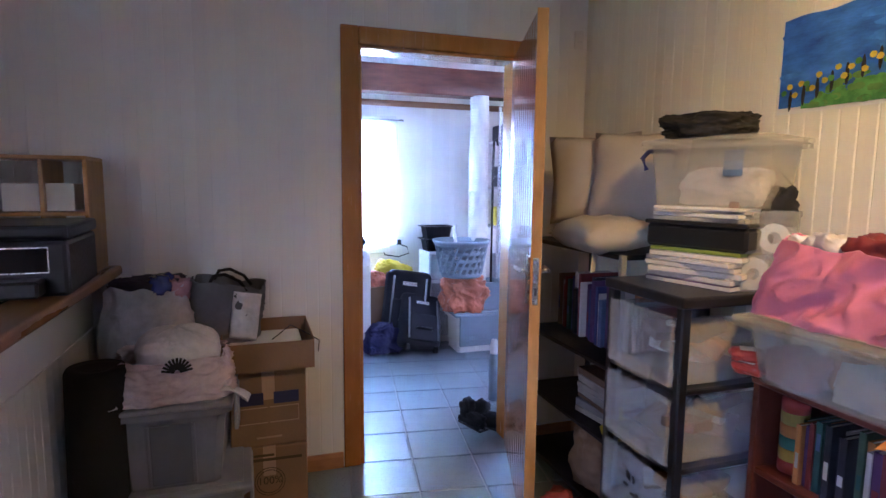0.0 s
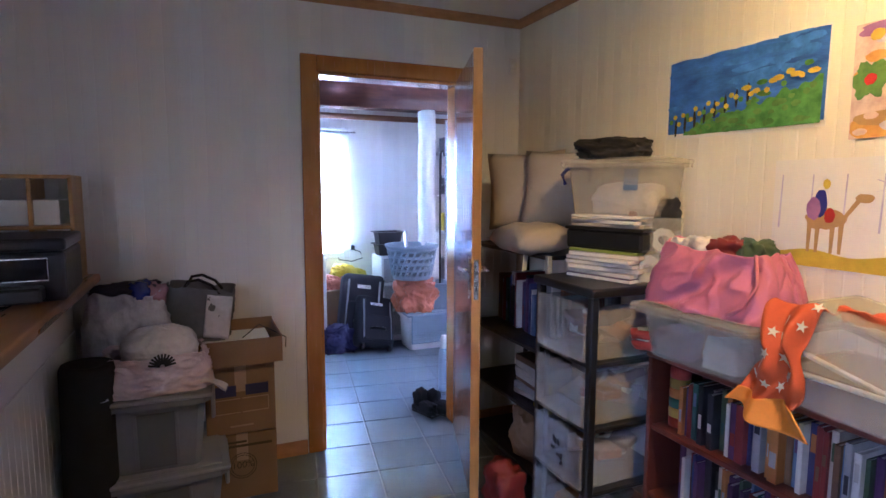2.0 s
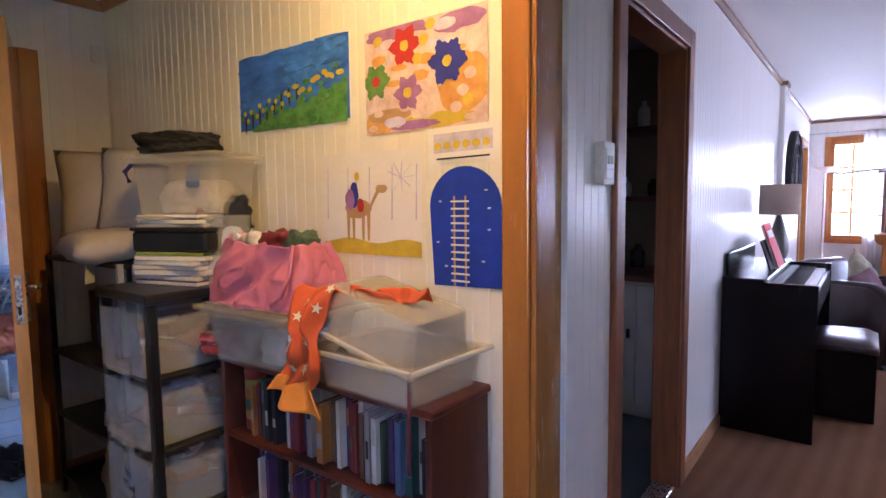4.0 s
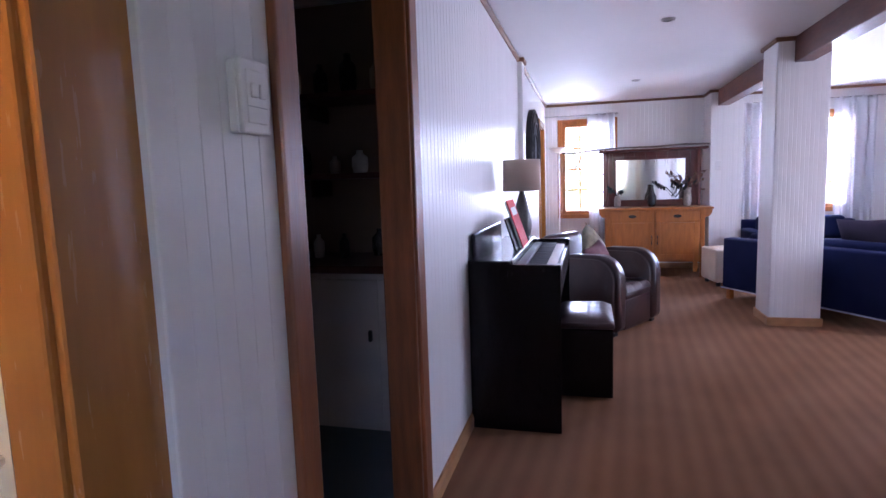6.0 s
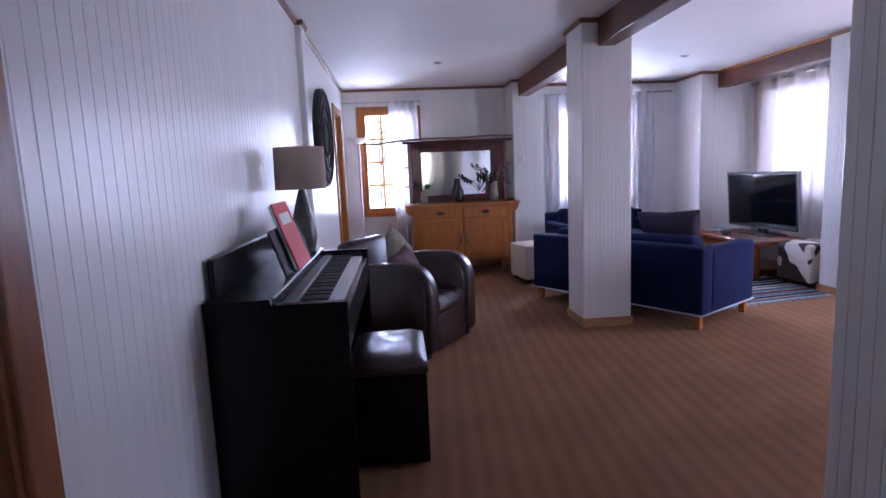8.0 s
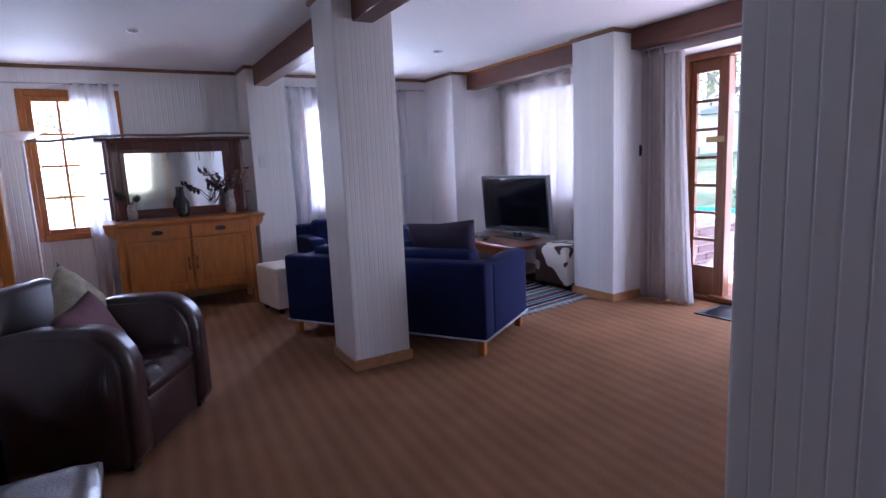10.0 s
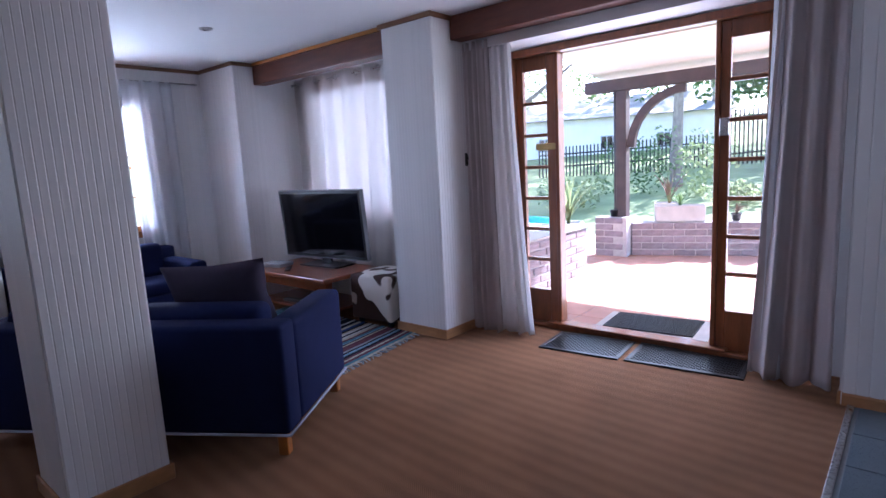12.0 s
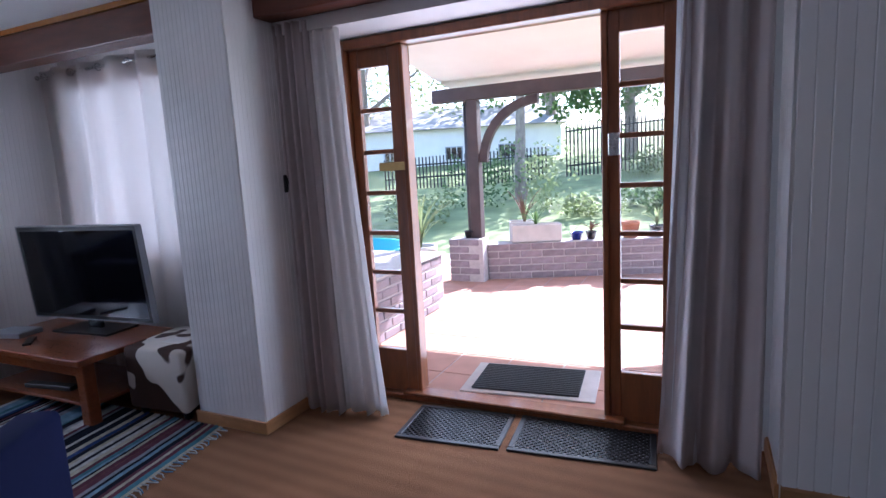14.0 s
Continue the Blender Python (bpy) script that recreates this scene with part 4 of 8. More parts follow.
vase("vase", 10.82, -0.62, 0.916, [(0.045, 0), (0.055, 0.08), (0.04, 0.20), (0.05, 0.24)], "pale_vase", "speckled pottery vase with dried flowers")


def sprig(name, x, y, z, stems, reach, label, seed, leaf="leaf_dark"):
    root = thing(name, label, "plant", pose(x, y, z))
    rnd = random.Random(seed)
    for i in range(stems):
        a = rnd.uniform(0, 6.28)
        tip = Vector((math.cos(a) * reach * 0.4, math.sin(a) * reach, rnd.uniform(0.5, 1.1) * reach))
        pipe("stem", [(0, 0, 0), tuple(tip * 0.5 + Vector((0, 0, 0.04))), tuple(tip)], 0.003, leaf, root)
        bm = bmesh.new()
        for k in range(5):
            c = tip * rnd.uniform(0.6, 1.05)
            q = pose(*c, rnd.uniform(0, 360), rnd.uniform(0, 360), rnd.uniform(0, 360))
            bm_prism(bm, [(0.03 * math.cos(t), 0.016 * math.sin(t)) for t in [j * math.pi / 4 for j in range(8)]], 0.002, q)
        part("blossom", bm, leaf, root)
    return root


sprig("orchid", 10.84, -0.48, 1.03, 7, 0.24, "dark orchid sprays before the sideboard mirror", 3)
sprig("flower_sprig", 10.86, 0.26, 1.05, 5, 0.12, "small dark flower sprig in a jar", 8)
sprig("dried_flowers", 10.82, -0.62, 1.14, 8, 0.22, "dried brown flowers in a pottery vase", 12, "petal")

# cowhide ottomans
M["cowhide"] = mat("cowhide", (0.70, 0.65, 0.58), 0.8, vary=0.05, grain=300, bump=0.4, dist=0.002)
cn, cl = M["cowhide"].node_tree.nodes, M["cowhide"].node_tree.links
cb = cn["Principled BSDF"]
co = cb.inputs["Base Color"].links[0].from_socket
ns = cn.new("ShaderNodeTexNoise")
ns.inputs["Scale"].default_value, ns.inputs["Detail"].default_value = 4.2, 1.0
ctc = cn.new("ShaderNodeTexCoord")
cl.new(ctc.outputs["Object"], ns.inputs["Vector"])
rp = cn.new("ShaderNodeValToRGB")
rp.color_ramp.elements[0].position, rp.color_ramp.elements[1].position = 0.50, 0.515
rp.color_ramp.elements[0].color, rp.color_ramp.elements[1].color = (1, 1, 1, 1), (0, 0, 0, 1)
cl.new(ns.outputs[0], rp.inputs[0])
cm = cn.new("ShaderNodeMix")
cm.data_type = "RGBA"
cl.new(rp.outputs[0], cm.inputs["Factor"])
cm.inputs["A"].default_value = (0.055, 0.026, 0.018, 1)
cl.new(co, cm.inputs["B"])
cl.new(cm.outputs["Result"], cb.inputs["Base Color"])
M["cream_hide"] = mat("cream_hide", (0.66, 0.58, 0.47), 0.85, vary=0.08, grain=300, bump=0.4, dist=0.002)


def ottoman(m, material, label, s=0.46, h=0.44):
    root = thing("ottoman", label, "ottoman", m, group="hide ottomans")
    block("body", (-s / 2, -s / 2, 0.05, s / 2, s / 2, h), material, root, 0.025)
    for x in (-1, 1):
        for y in (-1, 1):
            bm = bmesh.new()
            bm_tube(bm, (x * (s / 2 - 0.06), y * (s / 2 - 0.06), 0), (x * (s / 2 - 0.06), y * (s / 2 - 0.06), 0.055), 0.024, 0.03)
            part("foot", bm, "black_plastic", root)
    return root


ottoman(pose(9.13, -3.61, 0, 0, 0, 4), "cowhide", "brown and white cowhide cube ottoman")
ottoman(pose(10.16, -0.98, 0, 0, 0, 10), "cream_hide", "cream hide cube ottoman on black feet")
box_n = tagged(box("note_paper", (9.02, -3.60, 0.4415, 9.16, -3.50, 0.443), "paper", bevel=0), "white paper note on the cowhide ottoman", "paper")

# television on a low table
M["cherry"] = mat("red_brown_cherry", (0.24, 0.065, 0.02), 0.3, vary=0.22, scale=5, grain=34, bump=0.12, stretch=(1, 6, 6), coat=0.4)
tt = thing("tv_table", "low orange wooden table under the television", "table", pose(0, 0, 0))
box("tabletop", (9.38, -3.80, 0.385, 10.62, -3.12, 0.425), "cherry", tt, bevel=0.008, seg=2)
for x in (9.42, 10.51):
    for y in (-3.76, -3.24):
        box("leg", (x, y, 0, x + 0.075, y + 0.075, 0.386), "cherry", tt, bevel=0.005)
box("apron", (9.45, -3.20, 0.30, 10.55, -3.18, 0.386), "cherry", tt, bevel=0.003)
box("shelf", (9.46, -3.74, 0.10, 10.56, -3.2, 0.12), "cherry", tt, bevel=0.003)
tv = thing("television", "flat black television with a silver rim on its stand", "television", pose(9.96, -3.62, 0.425, 0, 0, 4))
TILT = pose(0, 0, 0.08, -4) @ pose(0, 0, -0.08)
box("screen_case", (-0.565, -0.03, 0.075, 0.565, 0.02, 0.725), "black_plastic", tv, bevel=0.006, m=TILT)
box("screen", (-0.535, 0.0205, 0.105, 0.535, 0.022, 0.695), "screen", tv, "dark reflecting screen", bevel=0, m=TILT)
for d in ((-0.568, -0.02, 0.722, 0.568, 0.024, 0.729), (-0.568, -0.02, 0.071, 0.568, 0.024, 0.078), (-0.569, -0.02, 0.078, -0.563, 0.024, 0.722), (0.563, -0.02, 0.078, 0.569, 0.024, 0.722)):
    box("rim", d, "grey_plastic", tv, bevel=0.002, m=TILT)
box("stand_neck", (-0.06, -0.02, 0.012, 0.06, 0.01, 0.09), "screen", tv)
box("stand_base", (-0.26, -0.12, 0.0, 0.26, 0.13, 0.014), "black_plastic", tv, bevel=0.004)
mp3 = thing("media_player", "flat silver media player with a black remote beside the television", "electronics", pose(10.42, -3.36, 0.425, 0, 0, 12))
box("case", (-0.13, -0.09, 0.0, 0.13, 0.09, 0.035), "grey_plastic", mp3, bevel=0.006)
rm = tagged(box("remote_control", (-0.025, -0.09, 0.0, 0.025, 0.09, 0.016), "black_plastic", m=pose(10.12, -3.28, 0.425, 0, 0, 50)), "black remote control on the low table", "remote")
cbx = tagged(box("power_strip", (-0.2, -0.03, 0.0, 0.2, 0.03, 0.03), "black_plastic", m=pose(10.0, -3.3, 0.12, 0, 0, 8)), "black power strip under the low table", "electronics")

# striped rag rug
rug = thing("rag_rug", "striped rag rug in blues, black and cream with a fringe", "rug", pose(0, 0, 0))
rug_cols = [(0.015, 0.018, 0.03), (0.20, 0.34, 0.46), (0.55, 0.56, 0.55), (0.03, 0.06, 0.18), (0.28, 0.30, 0.33), (0.08, 0.20, 0.26), (0.48, 0.45, 0.36), (0.13, 0.05, 0.07)]
for i, c in enumerate(rug_cols):
    M["rag%d" % i] = mat("rag_cotton", c, 0.95, vary=0.3, scale=20, grain=160, bump=0.8, spec=0.1)
random.seed(11)
x = 8.64
k = 0
while x < 10.38:
    wd = random.uniform(0.014, 0.042)
    bm = bmesh.new()
    def fn(u, v, a=x, b=min(x + wd - 0.001, 10.39)):
        xx, yy = a + (b - a) * v, -3.42 + 1.2 * u
        return (xx - 0.16 * (yy + 3.42) + 0.006 * noise.noise(Vector((yy * 6, a * 3, 0))), yy, 0.004 + 0.008 * math.sin(math.pi * v) + 0.0015 * noise.noise(Vector((xx * 40, yy * 30, 0))))
    bm_sheet(bm, fn, 40, 3)
    part("stripe", bm, "rag%d" % random.choice((0, 0, 1, 1, 2, 3, 4, 5, 6, 7)), rug, smooth=True)
    x += wd
for j in range(48):
    y = -3.41 + j * 0.0248
    x = 8.64 - 0.16 * (y + 3.42)
    pipe("fringe", [(x + 0.01, y, 0.006), (x - 0.025, y + random.uniform(-0.01, 0.01), 0.005), (x - 0.055, y + random.uniform(-0.02, 0.02), 0.004)], 0.0035, "rag2" if j % 3 else "rag1", rug)


# rubber door mats
def rubber_mat(m, w, d):
    root = thing("rubber_mat", "black rubber honeycomb doormat at the french door", "doormat", m, group="rubber doormats")
    bm = bmesh.new()
    for dm in ((-w / 2, -d / 2, 0, w / 2, -d / 2 + 0.03, 0.012), (-w / 2, d / 2 - 0.03, 0, w / 2, d / 2, 0.012), (-w / 2, -d / 2 + 0.03, 0, -w / 2 + 0.03, d / 2 - 0.03, 0.012), (w / 2 - 0.03, -d / 2 + 0.03, 0, w / 2, d / 2 - 0.03, 0.012)):
        bm_box(bm, *dm, bevel=0.004)
    part("rim", bm, "black_plastic", root)
    bm = bmesh.new()
    a, b, s = w / 2 - 0.03, d / 2 - 0.03, 0.034
    for sgn in (-1, 1):
        n = int((a + b) * 2 / s)
        for i in range(-n, n + 1):
            c = i * s
            lo, hi = max(-a, (-b - c) if sgn > 0 else (-c - b)), min(a, (b - c) if sgn > 0 else (b - c))
            if hi - lo > 0.01:
                p, q = Vector((lo, sgn * (lo + c), 0.005)), Vector((hi, sgn * (hi + c), 0.005))
                L = (q - p).length
                bm_box(bm, 0, -0.004, -0.004, L, 0.004, 0.004, m=Matrix.Translation(p) @ Euler((0, 0, math.atan2(q.y - p.y, q.x - p.x))).to_matrix().to_4x4())
    part("lattice", bm, "black_plastic", root)
    box("backing", (-a, -b, 0.0003, a, b, 0.002), "grey_plastic", root, bevel=0)
    return root


rubber_mat(pose(7.375, -3.865, 0, 0, 0, 4.5), 0.57, 0.40)
rubber_mat(pose(6.705, -3.925, 0, 0, 0, 4.5), 0.70, 0.40)


# ---- curtains ----
def curtain(name, p, q, z0, z1, folds, amp, material, label, flare=0.0, rings=False, seed=1, sweep=None, rod=None):
    """A hanging curtain from p to q in plan, with folds; sweep(v) shifts it sideways along p to q by height."""
    p, q = Vector((*p, 0)), Vector((*q, 0))
    along = (q - p).normalized()
    out = Vector((-along.y, along.x, 0))
    L = (q - p).length
    root = thing(name, label, "curtain")
    bm = bmesh.new()
    def fn(u, v):
        w = u + 0.025 * math.sin(u * 17 + seed) + 0.012 * noise.noise(Vector((u * 5, v * 2, seed)))
        ph = w * folds * 2 * math.pi
        a = amp * (0.75 + 0.35 * (1 - v)) * (0.8 + 0.5 * noise.noise(Vector((u * 3, seed, 0.3))))
        shape = math.sin(ph) + 0.25 * math.sin(2.3 * ph + seed + v)
        s = (u - 0.5) * L * (1 + flare * (1 - v)) + 0.5 * L + (sweep(u, v) if sweep else 0)
        return p + along * s + out * (a * shape + 0.03 * noise.noise(Vector((u * 2, v * 3, seed + 5))) * (1 - v)) + Vector((0, 0, z0 + (z1 - z0) * v + (0.012 * math.sin(ph * 0.5) * (1 - v) ** 8)))
    bm_sheet(bm, fn, folds * 14, 36)
    cl = part("cloth", bm, material, root, smooth=True)
    solidify(cl, 0.002)
    if rings:
        for i in range(folds * 2):
            u = (i + 0.5) / (folds * 2)
            c = p + along * (u * L)
            pts = [(c.x + 0.024 * math.cos(t) * out.x, c.y + 0.024 * math.cos(t) * out.y, z1 - 0.05 + 0.024 * math.sin(t)) for t in [j * math.pi / 6 for j in range(12)]]
            pipe("eyelet", pts, 0.005, "metal", root, closed=True)
    return root


def rod(name, a, b, label, material="metal", r=0.009):
    root = thing(name, label, "curtain rod")
    bm = bmesh.new()
    bm_tube(bm, a, b, r)
    part("bar", bm, material, root, smooth=True)
    d = (Vector(b) - Vector(a)).normalized()
    for e, s in ((a, -1), (b, 1)):
        bm = bmesh.new()
        bm_tube(bm, e, Vector(e) + d * s * 0.03, r * 1.9, r * 1.4)
        part("finial", bm, material, root, smooth=True)
    return root


curtain("curtain", (10.70, -3.93), (8.86, -3.93), 0.02, 2.27, 6, 0.052, "curtain", "grey-white eyelet curtains drawn behind the television", rings=True, seed=2)
rod("curtain_rod", (10.71, -3.93, 2.22), (8.85, -3.93, 2.22), "chrome curtain rod with eyelet curtains")
curtain("curtain", (8.325, -3.79), (8.10, -3.80), 0.015, 2.22, 4, 0.038, "curtain_lined", "taupe lined curtain pulled open beside the french door", seed=3, sweep=lambda u, v: 0.04 * (1 - v) ** 1.5 * u)
curtain("curtain", (8.12, -3.825), (7.93, -3.84), 0.012, 2.22, 3, 0.032, "curtain", "pale sheer curtain edge hanging beside the french door", seed=9, sweep=lambda u, v: 0.13 * (1 - v) ** 1.5 * (0.3 + 0.7 * u))
curtain("curtain", (6.25, -3.84), (5.93, -3.84), 0.015, 2.22, 3, 0.06, "curtain_lined", "taupe lined curtain hanging beside the boarded wall", seed=7, sweep=lambda u, v: -0.10 * (1 - v) ** 1.3 * (1 - u))
curtain("curtain", (6.28, -3.885), (6.18, -3.875), 0.012, 2.22, 2, 0.018, "sheer", "white sheer curtain edge beside the open french door", seed=15, sweep=lambda u, v: -0.06 * (1 - v) ** 1.5 * (1 - u))
rod("curtain_rod", (8.30, -3.845, 2.205), (5.93, -3.845, 2.205), "thin metal curtain rod over the french door", r=0.007)
curtain("curtain", (EX - 0.08, -1.40), (EX - 0.08, -1.78), 0.03, 2.26, 4, 0.03, "sheer", "white lounge curtain pulled aside", seed=4)
curtain("curtain", (EX - 0.08, -2.44), (EX - 0.08, -2.93), 0.03, 2.26, 4, 0.03, "sheer", "white lounge curtain beside the corner pilaster", seed=5, sweep=lambda u, v: 0.06 * (1 - v) * (1 - u))
rod("curtain_rod", (EX - 0.08, -1.33, 2.255), (EX - 0.08, -3.16, 2.255), "thin curtain rod over the lounge window", r=0.007)
curtain("curtain", (EX - 0.08, 0.66), (EX - 0.08, 0.28), 0.03, 2.24, 4, 0.03, "sheer", "white sheer curtain at the corner window", seed=6, sweep=lambda u, v: 0.05 * (1 - v) * math.sin(v * 3))
rod("curtain_rod", (EX - 0.08, 1.24, 2.225), (EX - 0.08, 0.26, 2.225), "thin curtain rod over the corner window", r=0.007)


# ---- switches and ceiling spots ----
def plate(name, m, w, h, label, rockers=2, material="white_plastic"):
    """A switch plate in its x-z plane, front towards -y."""
    root = thing(name, label, "switch", m)
    box("surround", (-w / 2, -0.012, -h / 2, w / 2, 0.0, h / 2), material, root, bevel=0.004, seg=2)
    box("inset", (-w * 0.36, -0.014, -h * 0.36, w * 0.36, -0.010, h * 0.36), material, root, bevel=0.002)
    for i in range(rockers):
        x = (i - (rockers - 1) / 2) * w * 0.3
        box("rocker", (x - w * 0.1, -0.019, -h * 0.02, x + w * 0.1, -0.013, h * 0.18), material, root, bevel=0.002)
    box("seam", (-w * 0.34, -0.0146, -h * 0.14, w * 0.34, -0.0138, -h * 0.13), "grey_plastic", root, bevel=0)
    return root


sw_ = plate("light_switch", pose(3.782, NY - 0.026, 1.475), 0.088, 0.132, "white two-lever light switch on the boarded wall")
box("back_box", (-0.042, 0.0005, -0.064, 0.042, 0.02, 0.064), "white_plastic", sw_, bevel=0.003)
plate("light_switch", pose(10.913, -1.0, 1.43, 0, 0, -90), 0.08, 0.12, "white light switch on the pilaster")
plate("wall_sensor", pose(3.352, DY - 0.007, 2.14), 0.05, 0.09, "small white wall box near the ceiling", 1)
plate("light_switch", pose(8.333, -3.80, 1.36, 0, 0, -90), 0.06, 0.10, "dark switch plate on the pilaster", 2, "black_plastic")
for x, y in ((9.69, 0.12), (9.68, -2.49), (7.4, -2.4), (7.2, 0.1)):
    root = thing("ceiling_spot", "small recessed silver ceiling spotlight", "ceiling light", pose(x, y, CEIL - 0.001), group="ceiling spots")
    bm = bmesh.new()
    bm_lathe(bm, [(0.03, -0.004), (0.032, -0.010), (0.046, -0.008), (0.05, 0.0)], 24)
    part("rim", bm, "metal", root, smooth=True)
    bm = bmesh.new()
    bm_lathe(bm, [(0.0, -0.005), (0.03, -0.0045)], 24)
    part("lens", bm, "grey_plastic", root)



# ---- patio and garden ----
M["terracotta"] = mat("terracotta_tile", (0.46, 0.25, 0.18), 0.6, vary=0.15, scale=5, grain=60, bump=0.1, per_object=0.08)
M["brick"] = mat("painted_grey_brick", (0.25, 0.205, 0.225), 0.75, vary=0.25, scale=10, grain=60, bump=0.4, per_object=0.15)
M["mortar"] = mat("pale_mortar", (0.46, 0.42, 0.41), 0.9, vary=0.15, scale=20)
M["grass"] = mat("lawn", (0.23, 0.28, 0.11), 0.95, vary=0.35, scale=1.5, grain=60, bump=0.8)
M["leaf"] = veil("tree_leaf", (0.085, 0.15, 0.05), 0.5, 0.5, 0.2, per_island=0.4)
M["leaf_light"] = veil("young_leaf", (0.23, 0.28, 0.13), 0.5, 0.5, 0.2, per_island=0.35)
M["bark"] = mat("pale_bark", (0.26, 0.22, 0.18), 0.9, vary=0.35, scale=6, grain=30, bump=0.8, stretch=(3, 3, 1))
M["timber_out"] = mat("weathered_dark_timber", (0.055, 0.035, 0.034), 0.6, vary=0.3, scale=5, grain=30, bump=0.3)
M["plaster"] = mat("white_house_plaster", (0.78, 0.76, 0.72), 0.9, vary=0.05, scale=2)
M["roof_tile"] = mat("grey_roof", (0.35, 0.34, 0.34), 0.7, vary=0.15, scale=2)
M["soil"] = mat("garden_soil", (0.10, 0.07, 0.05), 0.95, vary=0.3, scale=8)
M["turquoise"] = mat("turquoise_plastic", (0.03, 0.45, 0.50), 0.35, vary=0.1)
M["blue_pot"] = mat("blue_glazed_pot", (0.02, 0.03, 0.22), 0.2, vary=0.2, coat=0.5)
M["clay_pot"] = mat("clay_pot", (0.42, 0.17, 0.09), 0.8, vary=0.2, scale=10)
M["concrete"] = mat("pale_concrete", (0.52, 0.50, 0.47), 0.85, vary=0.15, scale=6)

TZ = -0.05
bed = plain("patio", (4.0, -9.6, -0.16, 12.5, -4.28, TZ - 0.006), "mortar", "terracotta tiled patio", "patio")


def hill(x, y):
    """Height of the garden: level by the house, rising away and to the west."""
    d = max(0.0, -y - 9.0)
    return -0.17 + 0.10 * d + max(0.0, 9.5 - x) * 0.045 * min(1.0, d / 4.0) if d < 45 else -0.17 + 4.5 + max(0.0, 9.5 - x) * 0.045


bm = bmesh.new()
xs = [-900, -300, -120, -60] + [-40 + 2.5 * i for i in range(37)] + [75, 150, 400, 900]
ys = [-900, -400, -160, -90, -60] + [-50 + 1.6 * i for i in range(29)] + [-3, 20, 80, 300, 900]
grid = [[bm.verts.new((x, y, hill(max(-30, min(50, x)), y) + 0.05 * noise.noise(Vector((x * 0.3, y * 0.3, 0))) * (1 if y < -9 else 0) - (0.12 if y >= -9 else 0))) for y in ys] for x in xs]
for i in range(len(xs) - 1):
    for j in range(len(ys) - 1):
        bm.faces.new((grid[i][j], grid[i + 1][j], grid[i + 1][j + 1], grid[i][j + 1]))
tagged(part("ground", bm, "grass", smooth=True), "sloping green lawn behind the patio", "lawn", kind="structure")

# patio roof
rf = thing("patio_roof", "white boarded patio roof on dark timber posts", "roof", kind="structure")
bm = bmesh.new()
x0, x1 = 4.2, 9.15
vs = [bm.verts.new(v) for v in ((x0, -4.29, 2.95), (x1, -4.29, 2.95), (x1, -8.15, 2.36), (x0, -8.15, 2.36))]
vt = [bm.verts.new(v.co + Vector((0, 0, 0.06))) for v in vs]
bm.faces.new(vs), bm.faces.new(vt[::-1])
for i in range(4):
    bm.faces.new((vs[i], vt[i], vt[(i + 1) % 4], vs[(i + 1) % 4]))
part("ceiling_sheet", bm, "plaster", rf)
box("edge_beam", (4.2, -7.84, 2.17, 9.25, -7.70, 2.33), "timber_out", rf, bevel=0.01)
for x in (8.66, 5.2):
    po = box("post", (x, -7.84, TZ, x + 0.14, -7.70, 2.17), "timber_out", rf, bevel=0.008)
    for s in ((-1,) if x > 8 else (1,)):
        bm = bmesh.new()
        c = [(0.75 * (1 - math.cos(radians(a))), 0.75 * math.sin(radians(a))) for a in range(0, 91, 10)]
        i_ = [(u + 0.10 * math.cos(radians(a)) , v - 0.10 * math.sin(radians(a))) for (u, v), a in zip(c, range(0, 91, 10))]
        out = c + i_[::-1]
        bm_prism(bm, out, 0.08, Matrix(((s, 0, 0, x + (0.0 if s < 0 else 0.14)), (0, 0, 1, -7.81), (0, 1, 0, 1.42), (0, 0, 0, 1))))
        part("brace", bm, "timber_out", po, "curved timber brace")
bm = bmesh.new()
bm_tube(bm, (8.86, -7.86, TZ), (8.86, -7.86, 2.2), 0.035)
tagged(part("downpipe", bm, "timber_out", smooth=True), "brown downpipe beside the patio post", "pipe")


def brick_wall(name, p, q, thick, z0, courses, label, bl=0.222, bh=0.073):
    """A low wall of single bricks along p to q, its far side to the left."""
    p, q = Vector(p), Vector(q)
    L = (q - p).length
    ang = math.degrees(math.atan2(q.y - p.y, q.x - p.x))
    h = courses * (bh + 0.012)
    core = box(name, (0.008, 0.01, 0, L - 0.008, thick - 0.01, h - 0.006), "mortar", bevel=0, m=pose(p.x, p.y, z0, 0, 0, ang))
    tagged(core, label, "wall", kind="structure")
    bm = bmesh.new()
    bm_box(bm, 0.006, 0, 0.006, bl - 0.006, 0.1, bh, 0.006)
    me = mesh("brick", bm, "brick")
    bm = bmesh.new()
    bm_box(bm, 0.006, 0, 0.006, bl / 2 - 0.006, 0.1, bh, 0.006)
    half = mesh("brick", bm, "brick")
    for c in range(courses):
        s = 0.0
        if c % 2:
            ob = new("brick", half)
            ob.parent = core
            ob.location = (0, -0.002, c * (bh + 0.012))
            s = bl / 2
        while s + bl < L + 0.05:
            ob = new("brick", me)
            ob.parent = core
            ob.location = (s, random.uniform(-0.004, 0.001), c * (bh + 0.012))
            ob.rotation_euler = (0, 0, random.uniform(-0.008, 0.008))
            s += bl
    return core


